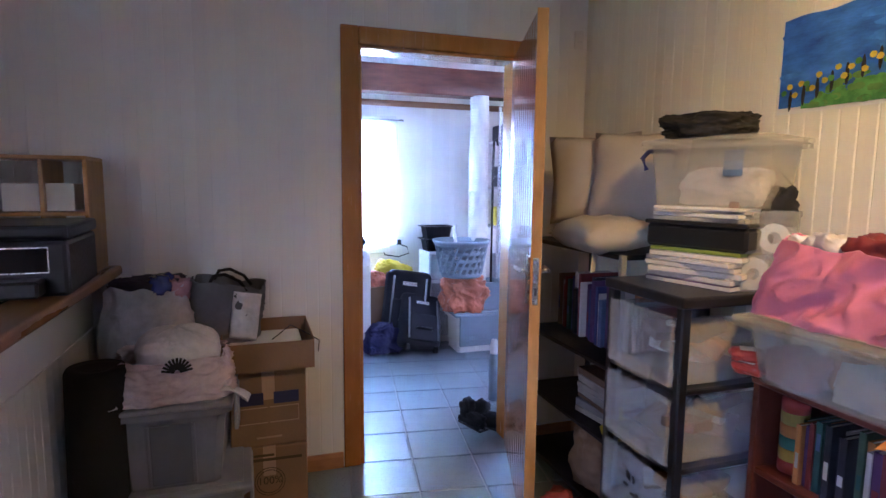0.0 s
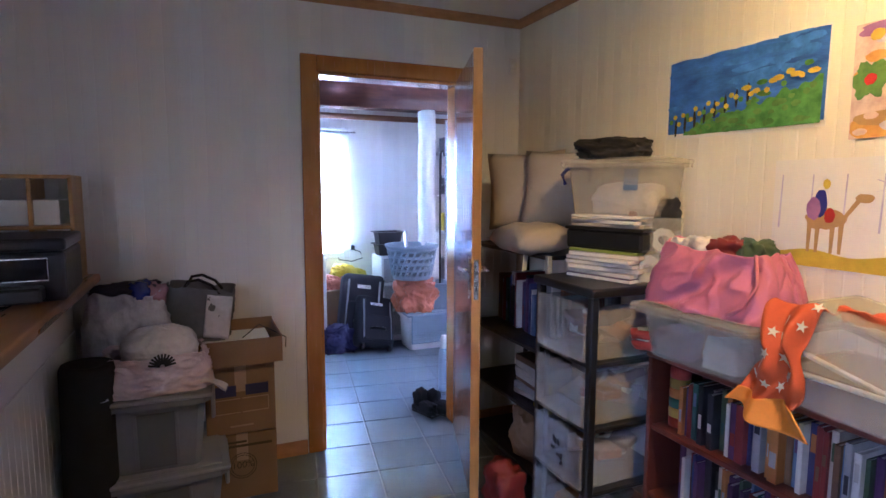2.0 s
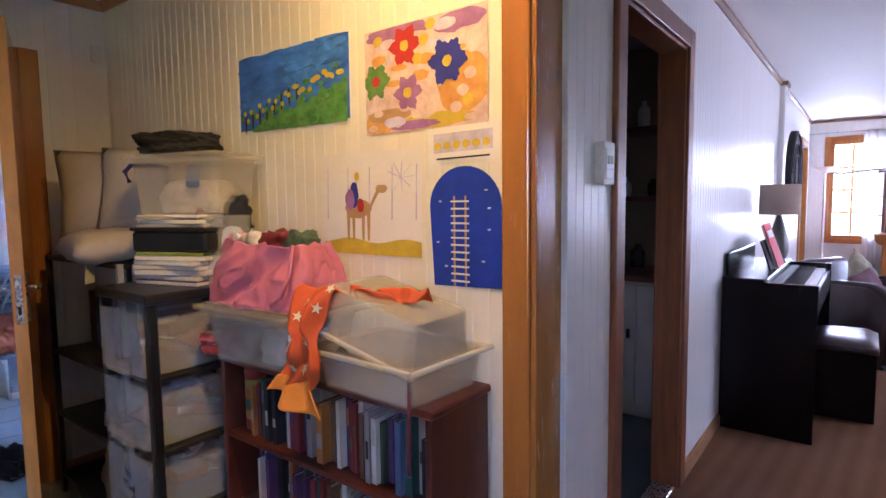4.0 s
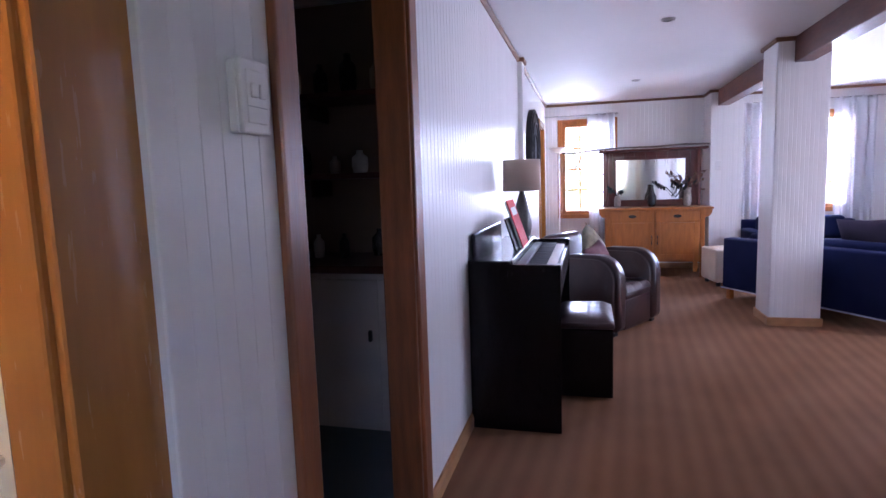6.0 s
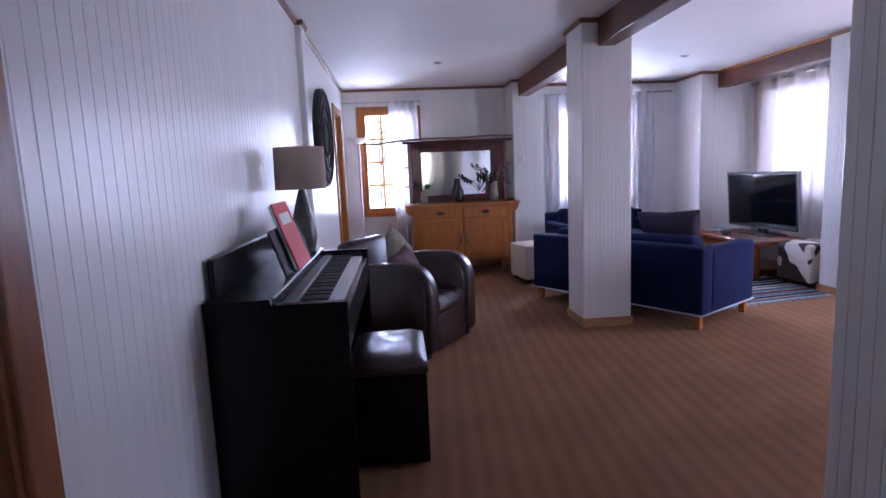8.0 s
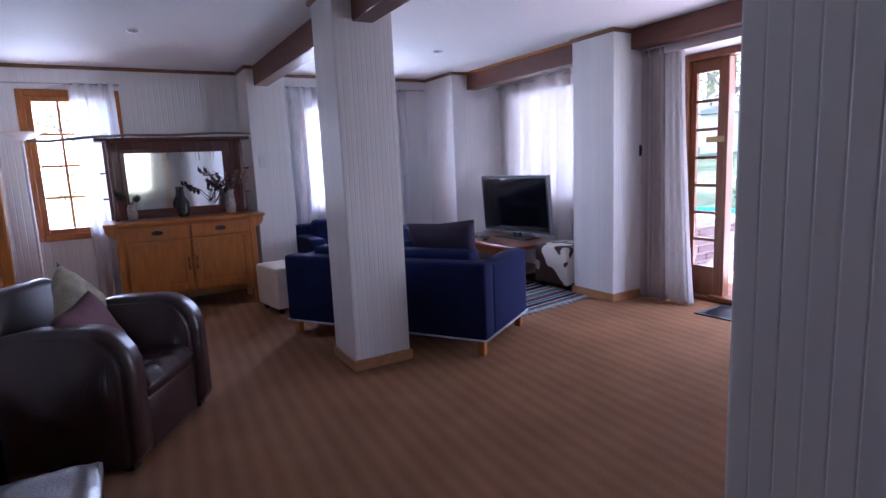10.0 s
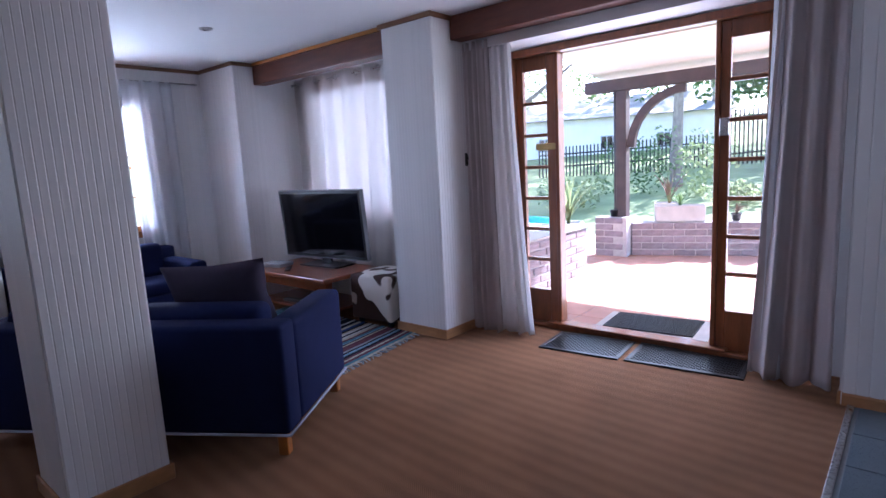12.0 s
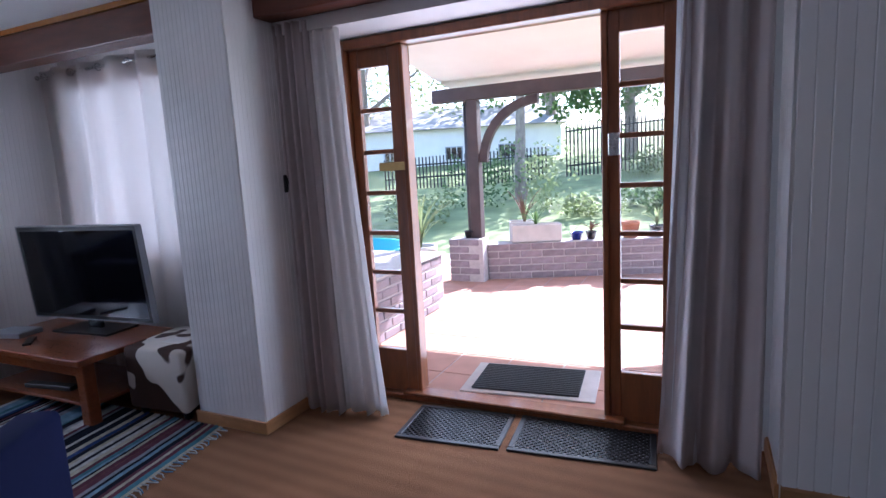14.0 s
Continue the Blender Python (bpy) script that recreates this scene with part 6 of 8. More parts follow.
def sack(name, w, d, h, material, m, label, category="bag", seed=1, top=0.8, bulge=0.12, fold=0.06, close=0.0, square=4.0, slump=0.0, group=""):
    """A thin bag: creased sides over a rounded square plan, open at the top or drawn shut towards it."""
    root = thing(name, label, category, m, group)
    bm = bmesh.new()

    def side(u, v):
        a = 2 * math.pi * u
        c, q = math.cos(a), math.sin(a)
        k = (abs(c) ** square + abs(q) ** square) ** (-1 / square)
        r = 1 + (top - 1) * v + bulge * math.sin(math.pi * min(1, v * 1.15))
        if close and v > 1 - close:
            f = (v - 1 + close) / close
            r *= math.sqrt(max(0.0, 1 - f * f)) * 0.97 + 0.03
        g = Vector((c * 1.5 + seed, q * 1.5, v * 2.2))
        warp = g + 0.5 * noise.noise_vector(g * 1.3)
        crease = (1 - abs(noise.noise(Vector((warp.x * 2.6 + warp.z, warp.y * 2.6, warp.z * 0.8))) * 2.4))
        fine = (1 - abs(noise.noise(Vector((warp.x * 6, warp.y * 6 + warp.z * 2, warp.z * 2.4))) * 2.4))
        r += fold * (0.9 * max(0, crease) ** 2 + 0.4 * max(0, fine) ** 2 - 0.5) + fold * 1.2 * noise.noise(g * 0.9)
        z = h * (v if not close else (1 - (1 - v) ** 1.35)) * (1 + 0.10 * noise.noise(Vector((c * 2, q * 2, seed))) * v)
        return (k * c * w / 2 * r + slump * v * v, k * q * d / 2 * r, z)

    bm_sheet(bm, side, 110, 40)
    bmesh.ops.remove_doubles(bm, verts=bm.verts[:], dist=0.0002)
    solidify(part("skin", bm, material, root, smooth=True), 0.0015)
    bm = bmesh.new()
    bm_prism(bm, [(0.47 * w * math.cos(t) * (abs(math.cos(t)) ** square + abs(math.sin(t)) ** square) ** (-1 / square), 0.47 * d * math.sin(t) * (abs(math.cos(t)) ** square + abs(math.sin(t)) ** square) ** (-1 / square)) for t in [2 * math.pi * i / 24 for i in range(24)]], 0.004)
    part("bottom", bm, material, root)
    return root


M["bag_pinkish"] = mat("thin_pinkish_plastic_bag", (0.56, 0.37, 0.41), 0.32, vary=0.25, scale=7, grain=40, bump=0.3, second=(0.68, 0.58, 0.60), dist=0.006)
fan = sack("plastic_bag", 0.40, 0.34, 0.14, "bag_pinkish", pose(1.45, 3.31, 0.641, 0, 0, 5), "stuffed pinkish white plastic bag with a black fan mark", seed=3, top=0.86, bulge=0.07, fold=0.08)
dome = sack("bag_top", 0.27, 0.23, 0.125, "bag_white", pose(0.02, 0.0, 0.105), "", "", seed=6, top=0.95, bulge=0.08, fold=0.05, close=0.75, square=2.6)
dome.parent = fan
for i, (x, y, a) in enumerate(((-0.175, -0.15, 200), (0.175, -0.13, -35))):
    bm = bmesh.new()
    bm_sheet(bm, lambda u, v: (0.09 * u, 0.09 * (v - 0.5) * (1 - 0.75 * u), 0.012 * math.sin(5 * v + 3 * u) - 0.02 * u), 10, 8)
    solidify(part("corner_flap", bm, "bag_white", fan, smooth=True, m=pose(x, y, 0.03, 0, 12, a)), 0.0015)
for i in range(11):
    bm = bmesh.new()
    bm_box(bm, 0.008, -0.004, -0.001, 0.048, 0.004, 0.001, m=pose(0.02, -0.19, 0.118, 70) @ pose(0, 0, 0, 0, 0, 10 + i * 16))
    part("fan_rib", bm, "black_plastic", fan)
bl_ = sack("plastic_bag", 0.33, 0.25, 0.36, "bag_blue", pose(1.325, 3.60, 0.62, 0, 0, 8), "bulging bluish plastic bag behind the storage bins", seed=9, top=0.88, bulge=0.12, fold=0.07)
lump("filling", (0.27, 0.19, 0.10), M["cushion_grey"], pose(0.0, 0.0, 0.295), bl_, seed=17, rough=0.3, label="dark clothes inside")
lump("filling", (0.09, 0.10, 0.08), "blue_pot", pose(0.05, -0.06, 0.33), bl_, seed=18, rough=0.3)
M["pink_cloth"] = mat("faded_pink_cloth", (0.40, 0.22, 0.25), 0.9, vary=0.2)
lump("filling", (0.12, 0.12, 0.09), "pink_cloth", pose(0.10, -0.04, 0.30), bl_, seed=19, rough=0.3)
gb = sack("paper_bag", 0.27, 0.15, 0.25, "bag_grey", pose(1.60, 3.625, 0.735, 4, 8, -8), "crumpled grey and white carrier bag with dark handles", seed=14, top=1.04, bulge=0.03, fold=0.07, square=6)
bm = bmesh.new()
bm_sheet(bm, lambda u, v: (0.035 + 0.11 * u, -0.083 - 0.012 * noise.noise(Vector((u * 4, v * 5, 2))), 0.03 + 0.20 * v), 10, 14)
solidify(part("white_panel", bm, "bag_white", gb, "white printed panel", smooth=True), 0.001)
for y in (-0.05, 0.05):
    pipe("handle", [(-0.07, y, 0.235), (-0.055, y, 0.275), (-0.01, y - 0.01, 0.29), (0.05, y - 0.02, 0.272), (0.085, y - 0.02, 0.235)], 0.007, "foam", gb)


def carton(m, w, d, h, label, prints=()):
    root = thing("cardboard_box", label, "cardboard box", m, group="cartons")
    box("body", (-w / 2, -d / 2, 0, w / 2, d / 2, h), "cardboard", root, bevel=0.004)
    box("tape", (-0.025, -d / 2 - 0.0008, h * 0.6, 0.025, d / 2 + 0.0008, h + 0.0008), "print_pale", root, bevel=0)
    for x0, z0, x1, z1, material in prints:
        box("print", (x0, -d / 2 - 0.0015, z0, x1, -d / 2 - 0.0002, z1), material, root, bevel=0)
    return root


lower = carton(pose(1.775, 3.60, 0, 0, 0, -1), 0.305, 0.33, 0.31, "brown cardboard carton with a printed round stamp", [(-0.13, 0.25, 0.13, 0.262, "print_brown"), (-0.13, 0.27, 0.02, 0.28, "print_brown")])
bm = bmesh.new()
for r0 in (0.062, 0.052):
    for i in range(28):
        a, b = 2 * math.pi * i / 28, 2 * math.pi * (i + 0.9) / 28
        vs = [bm.verts.new((rr * math.cos(t), -0.1665, 0.16 + rr * math.sin(t))) for rr, t in ((r0, a), (r0, b), (r0 - 0.004, b), (r0 - 0.004, a))]
        bm.faces.new(vs)
part("round_stamp", bm, "print_brown", lower)


def words(text, size, m, material, parent, depth=0.0006):
    cu = bpy.data.curves.new("lettering", "FONT")
    cu.body, cu.size, cu.extrude, cu.align_x, cu.align_y = text, size, depth, "CENTER", "CENTER"
    ob = new("lettering", cu)
    me = bpy.data.meshes.new_from_object(ob)
    bpy.data.objects.remove(ob)
    me.materials.append(M[material])
    ob = new("lettering", me)
    ob.parent = parent
    ob.matrix_basis = m
    return ob


words("100%", 0.045, pose(0, -0.1668, 0.163, 90), "print_brown", lower)
carton(pose(1.772, 3.60, 0.3115, 0, 0, 1), 0.30, 0.32, 0.332, "brown carton printed with four panels", [(-0.12, 0.18, -0.02, 0.23, "print_blue"), (0.02, 0.18, 0.12, 0.23, "print_blue"), (-0.12, 0.10, -0.005, 0.104, "print_pale"), (0.005, 0.10, 0.12, 0.104, "print_pale"), (-0.12, 0.165, -0.005, 0.169, "print_pale"), (0.005, 0.165, 0.12, 0.169, "print_pale"), (-0.12, 0.105, -0.117, 0.165, "print_pale"), (0.117, 0.105, 0.12, 0.165, "print_pale"), (-0.05, 0.035, 0.05, 0.042, "print_pale")])
ob_ = thing("open_carton", "shallow open cardboard tray with papers and wires", "cardboard box", pose(1.775, 3.585, 0.645, 0, 0, 1))
bm = bmesh.new()
for d in ((-0.18, -0.19, 0, 0.18, 0.18, 0.004), (-0.18, -0.19, 0.004, 0.18, -0.186, 0.115), (-0.18, 0.176, 0.004, 0.18, 0.18, 0.13), (-0.18, -0.186, 0.004, -0.176, 0.176, 0.12), (0.176, -0.186, 0.004, 0.18, 0.176, 0.12)):
    bm_box(bm, *d)
part("tray", bm, "cardboard", ob_)
box("paper_block", (-0.15, -0.14, 0.0045, 0.14, 0.13, 0.085), "paper", ob_)
pipe("wire", [(0.02, -0.05, 0.09), (0.10, 0.02, 0.13), (0.17, -0.04, 0.10), (0.21, -0.10, 0.085), (0.2, -0.14, 0.05)], 0.0025, "black_plastic", ob_)

# ---- study: east wall ----
BOOKS = [(0.04, 0.05, 0.16), (0.45, 0.42, 0.38), (0.20, 0.03, 0.03), (0.02, 0.02, 0.03), (0.10, 0.16, 0.28), (0.40, 0.16, 0.04), (0.06, 0.10, 0.06), (0.16, 0.09, 0.05), (0.60, 0.58, 0.55), (0.09, 0.04, 0.12), (0.30, 0.30, 0.32), (0.03, 0.10, 0.09)]
for i, c in enumerate(BOOKS):
    M["cover%d" % i] = mat("book_cover", c, 0.5, vary=0.15, scale=14, bump=0.04)


def books(x_back, y0, y1, z, hmin, hmax, seed, depth=(0.17, 0.225)):
    """Upright books along y, spines towards -x; x_back is the plane behind them."""
    rnd = random.Random(seed)
    y = y0
    while y < y1 - 0.012:
        t, h, d = rnd.uniform(0.009, 0.030), rnd.uniform(hmin, hmax), rnd.uniform(*depth)
        t = min(t, y1 - y)
        root = thing("book", "upright book on a study shelf", "book", pose(x_back, y, z), group="books on shelves")
        c = rnd.randrange(len(BOOKS))
        bm = bmesh.new()
        bm_box(bm, -d, 0.0006, 0, 0, 0.003, h)
        bm_box(bm, -d, t - 0.003, 0, 0, t - 0.0006, h)
        bm_box(bm, -d, 0.003, 0, -d + 0.003, t - 0.003, h, 0.001)
        part("cover", bm, "cover%d" % c, root)
        box("page_block", (-d + 0.003, 0.003, 0.003, -0.004, t - 0.003, h - 0.004), "paper", root, bevel=0)
        if rnd.random() < 0.7 and t > 0.016:
            a = rnd.uniform(0.2, 0.6) * h
            box("spine_label", (-d - 0.0006, 0.004, a, -d, t - 0.004, a + rnd.uniform(0.15, 0.3) * h), "cover%d" % ((c + 5) % len(BOOKS)), root, bevel=0)
        y += t + 0.0008
    return y


bc = thing("bookcase", "red mahogany bookcase full of books", "bookcase", pose(0, 0, 0))
BX0, BX1, BY0, BY1, BZ = 3.13, 3.392, 1.425, 2.36, 0.85
box("top_board", (BX0 - 0.012, BY0 - 0.012, BZ - 0.022, BX1, BY1, BZ), "mahogany", bc, bevel=0.005)
for y0 in (BY0, BY1 - 0.02):
    box("side_board", (BX0, y0, 0, BX1, y0 + 0.02, BZ - 0.022), "mahogany", bc, bevel=0.003)
box("back_board", (BX1 - 0.008, BY0 + 0.02, 0.02, BX1, BY1 - 0.02, BZ - 0.022), "mahogany", bc, bevel=0)
SHELF_Z = (0.05, 0.295, 0.555)
for z in SHELF_Z:
    box("shelf", (BX0 + 0.006, BY0 + 0.02, z, BX1 - 0.008, BY1 - 0.02, z + 0.02), "mahogany", bc, bevel=0.003)
for k, z in enumerate(SHELF_Z):
    books(BX1 - 0.012, BY0 + 0.025, BY1 - 0.10, z + 0.0205, 0.17, 0.225, 60 + k)
tn = thing("craft_tube", "tall cardboard tube with coloured bands on the bookshelf", "tube", pose(3.22, 2.29, 0.5755))
for k, c in enumerate(((0.35, 0.05, 0.03), (0.45, 0.30, 0.05), (0.04, 0.15, 0.12), (0.40, 0.16, 0.04), (0.30, 0.25, 0.06), (0.30, 0.04, 0.03))):
    M["band%d" % k] = mat("tube_band", c, 0.6, vary=0.2)
    bm = bmesh.new()
    bm_lathe(bm, [(0.036, k * 0.036), (0.037, k * 0.036 + 0.018), (0.036, (k + 1) * 0.036)], 20)
    part("band", bm, "band%d" % k, tn, smooth=True)

# clear drawer tower
M["frosted"] = clear("frosted_clear_plastic", (0.80, 0.84, 0.90), 0.80, 0.3)
M["clear_plastic"] = clear("clear_plastic", (0.85, 0.84, 0.82), 0.76, 0.18)
M["frosted_rim"] = clear("cloudy_plastic_rim", (0.82, 0.82, 0.80), 0.62, 0.3)
M["mixed_stuff"] = mat("mixed_craft_things", (0.17, 0.13, 0.12), 0.8, vary=0.2, scale=9, grain=60, second=(0.3, 0.24, 0.25), per_island=0.5)
tw = thing("drawer_tower", "black-framed tower of frosted plastic drawers", "drawer unit", pose(2.925, 2.43, 0))
TW, TD, TH = 0.43, 0.37, 1.075
for x, y in ((0, 0), (TW - 0.035, 0), (0, TD - 0.03), (TW - 0.035, TD - 0.03)):
    box("post", (x, y, 0, x + 0.035, y + 0.03, TH - 0.03), "black_plastic", tw, bevel=0.005)
box("top", (-0.01, -0.012, TH - 0.035, TW + 0.005, TD + 0.01, TH), "black_plastic", tw, bevel=0.008, seg=2)
random.seed(31)
for k in range(4):
    z0 = 0.045 + k * 0.25
    box("runner_frame", (0.002, 0.002, z0 - 0.022, TW, TD - 0.002, z0 - 0.004), "black_plastic", tw, bevel=0.004)
    dw = box("drawer", (-0.012, 0.032, z0, -0.006, TD - 0.032, z0 + 0.215), "frosted", tw, "frosted clear drawer", bevel=0.002)
    box("drawer_side", (-0.006, 0.032, z0, TW - 0.03, 0.036, z0 + 0.205), "clear_plastic", dw, bevel=0)
    box("drawer_side", (-0.006, TD - 0.036, z0, TW - 0.03, TD - 0.032, z0 + 0.205), "frosted", dw, bevel=0)
    box("drawer_floor", (-0.006, 0.036, z0, TW - 0.03, TD - 0.036, z0 + 0.004), "frosted", dw, bevel=0)
    bm = bmesh.new()
    bm_box(bm, -0.03, 0.10, z0 - 0.002, -0.012, TD - 0.10, z0 + 0.045, 0.008, seg=2)
    part("handle", bm, "frosted", dw, "moulded drawer pull")
    for i in range(10):
        bm = bmesh.new()
        s = random.uniform(0.07, 0.15)
        t_ = s * random.choice((0.03, 0.25, 0.4))
        bm_box(bm, -s / 2, -s / 2, -t_ / 2, s / 2, s * 0.3, t_ / 2, 0.004, m=pose(random.uniform(0.09, 0.31), random.uniform(0.12, 0.25), z0 + 0.06 + i * 0.009, random.uniform(-25, 25), random.uniform(-25, 25), random.uniform(0, 90)))
        part("filling", bm, ("mixed_stuff", "paper", "cardboard", "cover2", "mixed_stuff", "cover5", "mixed_stuff", "cush_mauve", "foam", "paper")[i], dw)
bm = bmesh.new()
for i in range(7):
    a = i * 0.9
    bm_box(bm, -0.001, -0.012, -0.006, 0.001, 0.012, 0.006, m=pose(2.911, 2.60 + 0.03 * math.cos(a), 0.40 + 0.045 * math.sin(a * 1.3), 35 * i))
part("sticker", bm, "black_plastic", label="black and white sticker")
st_ob = bpy.data.objects["sticker"]
st_ob.parent = tw
st_ob.matrix_basis = tw.matrix_basis.inverted()

# stack on the tower
TT = TH + 0.0005
random.seed(33)
z = TT
for k in range(6):
    t = random.uniform(0.012, 0.022)
    m_ = pose(3.17 + random.uniform(-0.012, 0.012), 2.615 + random.uniform(-0.01, 0.01), z, 0, 0, -72 + random.uniform(-6, 6))
    root = thing("book", "large flat white book in a stack on the drawer tower", "book", m_, group="stacked books")
    box("cover", (-0.15, -0.11, 0, 0.15, 0.11, t), "cover9" if k == 0 else ("cover1" if k % 2 else "cover8"), root, bevel=0.002)
    box("page_block", (-0.146, -0.1106, 0.003, 0.151, 0.106, t - 0.003), "paper", root, bevel=0)
    z += t + 0.0004
tagged(box("green_folder", (-0.15, -0.11, 0, 0.15, 0.11, 0.012), mat("lime_folder", (0.22, 0.30, 0.04), 0.5), m=pose(3.18, 2.615, z, 0, 0, -70), bevel=0.003), "lime green folder in the stack", "folder")
z += 0.0125
bb = thing("black_box_file", "flat black plastic box in the stack", "box", pose(3.20, 2.62, z, 0, 0, -72))
box("body", (-0.17, -0.13, 0, 0.17, 0.13, 0.075), "black_plastic", bb, bevel=0.01)
box("rim", (-0.175, -0.135, 0.075, 0.175, 0.135, 0.088), "black_plastic", bb, bevel=0.005)
z += 0.0885
for k in range(4):
    t = random.uniform(0.008, 0.014)
    tagged(box("exercise_book", (-0.15, -0.11, 0, 0.15, 0.11, t), "paper" if k % 2 else "cover1", m=pose(3.19, 2.62, z, 0, 0, -70 + random.uniform(-8, 8)), bevel=0.002), "thin white exercise book in the stack", "book", group="exercise books")
    z += t + 0.0004
cbn = thing("clear_bin", "clear plastic storage bin with blue clips", "storage bin", pose(3.215, 2.62, z, 0, 0, -72))
tub(cbn, 0.40, 0.23, 0.20, "clear_plastic", 0.88)
lid(cbn, 0.44, 0.27, 0.2005, "clear_plastic", label="clear lid")
M["blue_clip"] = mat("blue_plastic_clip", (0.02, 0.025, 0.16), 0.4, vary=0.1)
pipe("clip", [(-0.215, -0.10, 0.12), (-0.225, -0.11, 0.16), (-0.215, -0.09, 0.185), (-0.20, 0.0, 0.19), (-0.215, 0.08, 0.185), (-0.225, 0.09, 0.13)], 0.009, "blue_clip", cbn, "dark blue clip handle")
lump("filling", (0.28, 0.16, 0.12), "bag_white", pose(0.02, -0.01, 0.006), cbn, seed=21, label="white folded things inside")
box("label_card", (0.06, -0.121, 0.09, 0.12, -0.1195, 0.17), "cover4", cbn, "blue label card", m=pose(0, 0.004, 0, -4))
CT = z + 0.225
tagged(lump("cap", (0.28, 0.2, 0.085), M["foam"], pose(3.18, 2.66, CT, 0, 0, -60), seed=25, rough=0.25), "black cap lying on the clear bin", "cap")
# clear bag with rolls beside the stack
pv = thing("clear_bag", "clear plastic bag with paper rolls and a thin handle", "bag", pose(3.235, 2.475, TT, 0, 0, -35))
tub(pv, 0.19, 0.12, 0.25, "frosted", 0.95, rim=0.003, name="bag")
bm = bmesh.new()
bm_lathe(bm, [(0.018, -0.045), (0.05, -0.045), (0.05, 0.045), (0.018, 0.045), (0.018, -0.045)], 24)
part("paper_roll", bm, "paper", pv, m=pose(-0.02, -0.005, 0.056, 90, 0, 0), smooth=False)
bm = bmesh.new()
bm_lathe(bm, [(0.018, -0.04), (0.045, -0.04), (0.045, 0.04), (0.018, 0.04), (0.018, -0.04)], 24)
part("paper_roll", bm, "paper", pv, m=pose(0.03, 0.0, 0.16, 80, 20, 0))
lump("dark_toy", (0.1, 0.08, 0.12), "foam", pose(0.05, 0.01, 0.20), pv, seed=27, rough=0.4)
lump("red_cap", (0.03, 0.03, 0.04), "cover2", pose(-0.075, 0.0, 0.235), pv, seed=28)
pipe("handle", [(-0.09, 0, 0.24), (-0.08, 0, 0.33), (-0.03, 0, 0.39), (0.03, 0, 0.385), (0.085, 0, 0.32), (0.09, 0, 0.24)], 0.002, "clear_plastic", pv)

# black metal shelf behind the door
sf = thing("metal_shelf", "black metal shelf with books behind the door", "shelf", pose(0, 0, 0))
SX0, SX1, SY0, SY1, SZ = 3.02, 3.39, 2.86, 3.62, 1.14
for x in (SX0, SX1 - 0.022):
    for y in (SY0, SY1 - 0.022):
        box("upright", (x, y, 0, x + 0.022, y + 0.022, SZ), "grey_plastic" if y == SY0 else "black_metal", sf, bevel=0.002)
for z in (0.08, 0.38, 0.68, SZ - 0.02):
    box("shelf_tray", (SX0 + 0.002, SY0 + 0.002, z, SX1 - 0.002, SY1 - 0.002, z + 0.019), "black_metal", sf, bevel=0.003)
books(3.36, SY0 + 0.03, SY1 - 0.04, 0.6995, 0.2, 0.29, 70, (0.16, 0.22))
random.seed(36)
z = 0.3995
for k in range(7):
    t = random.uniform(0.018, 0.035)
    tagged(box("flat_book", (-0.09, -0.12, 0, 0.09, 0.12, t), "cover%d" % random.choice((1, 7, 10, 1, 8)), m=pose(3.18, 3.12, z, 0, 0, random.uniform(-8, 8)), bevel=0.003), "worn book lying flat on the metal shelf", "book", group="flat books")
    z += t + 0.0005
M["toy_yellow"] = mat("yellow_soft_toy", (0.50, 0.40, 0.03), 0.9, vary=0.15)
duck = lump("soft_toy", (0.10, 0.08, 0.09), "toy_yellow", pose(3.08, 2.93, 0.3995), seed=44, rough=0.3)
tagged(duck, "small yellow soft toy on the metal shelf", "toy")
lump("toy_head", (0.055, 0.05, 0.06), "toy_yellow", pose(-0.01, 0.0, 0.075), duck, seed=45)
tagged(lump("brown_bag", (0.28, 0.34, 0.27), "cardboard", pose(3.19, 3.1, 0.0995), seed=47, rough=0.2), "brown paper parcel on the lowest shelf", "bag")
tagged(lump("red_bag", (0.16, 0.18, 0.2), "cover2", pose(2.86, 2.93, 0.0), seed=48, rough=0.3), "red cloth bundle on the floor beside the drawers", "bag")
M["pillow"] = mat("cream_pillow_cotton", (0.44, 0.40, 0.36), 0.95, vary=0.12, scale=5, grain=200, bump=0.4, spec=0.1, dist=0.002)
cushion("pillow", 0.46, 0.30, 0.13, "pillow", pose(3.06, 3.06, SZ + 0.065, 84, 0, 80), "cream pillow lying on the metal shelf", "pillow", seed=51)
for i, (x, y, a, tl) in enumerate(((3.19, 3.32, -34, -9), (3.25, 3.10, -52, -13))):
    cushion("pillow", 0.40, 0.40, 0.11, "pillow", pose(x, y, SZ + 0.285, tl, 3 * i - 3, a), "cream square pillow standing on the metal shelf", "pillow", group="standing pillows", seed=52 + i)
tagged(box("care_label", (-0.03, -0.001, -0.05, 0.03, 0.001, 0.05), "paper", m=pose(2.955, 2.94, SZ - 0.02, 5, 0, 40), bevel=0), "white paper label hanging from a pillow", "label")

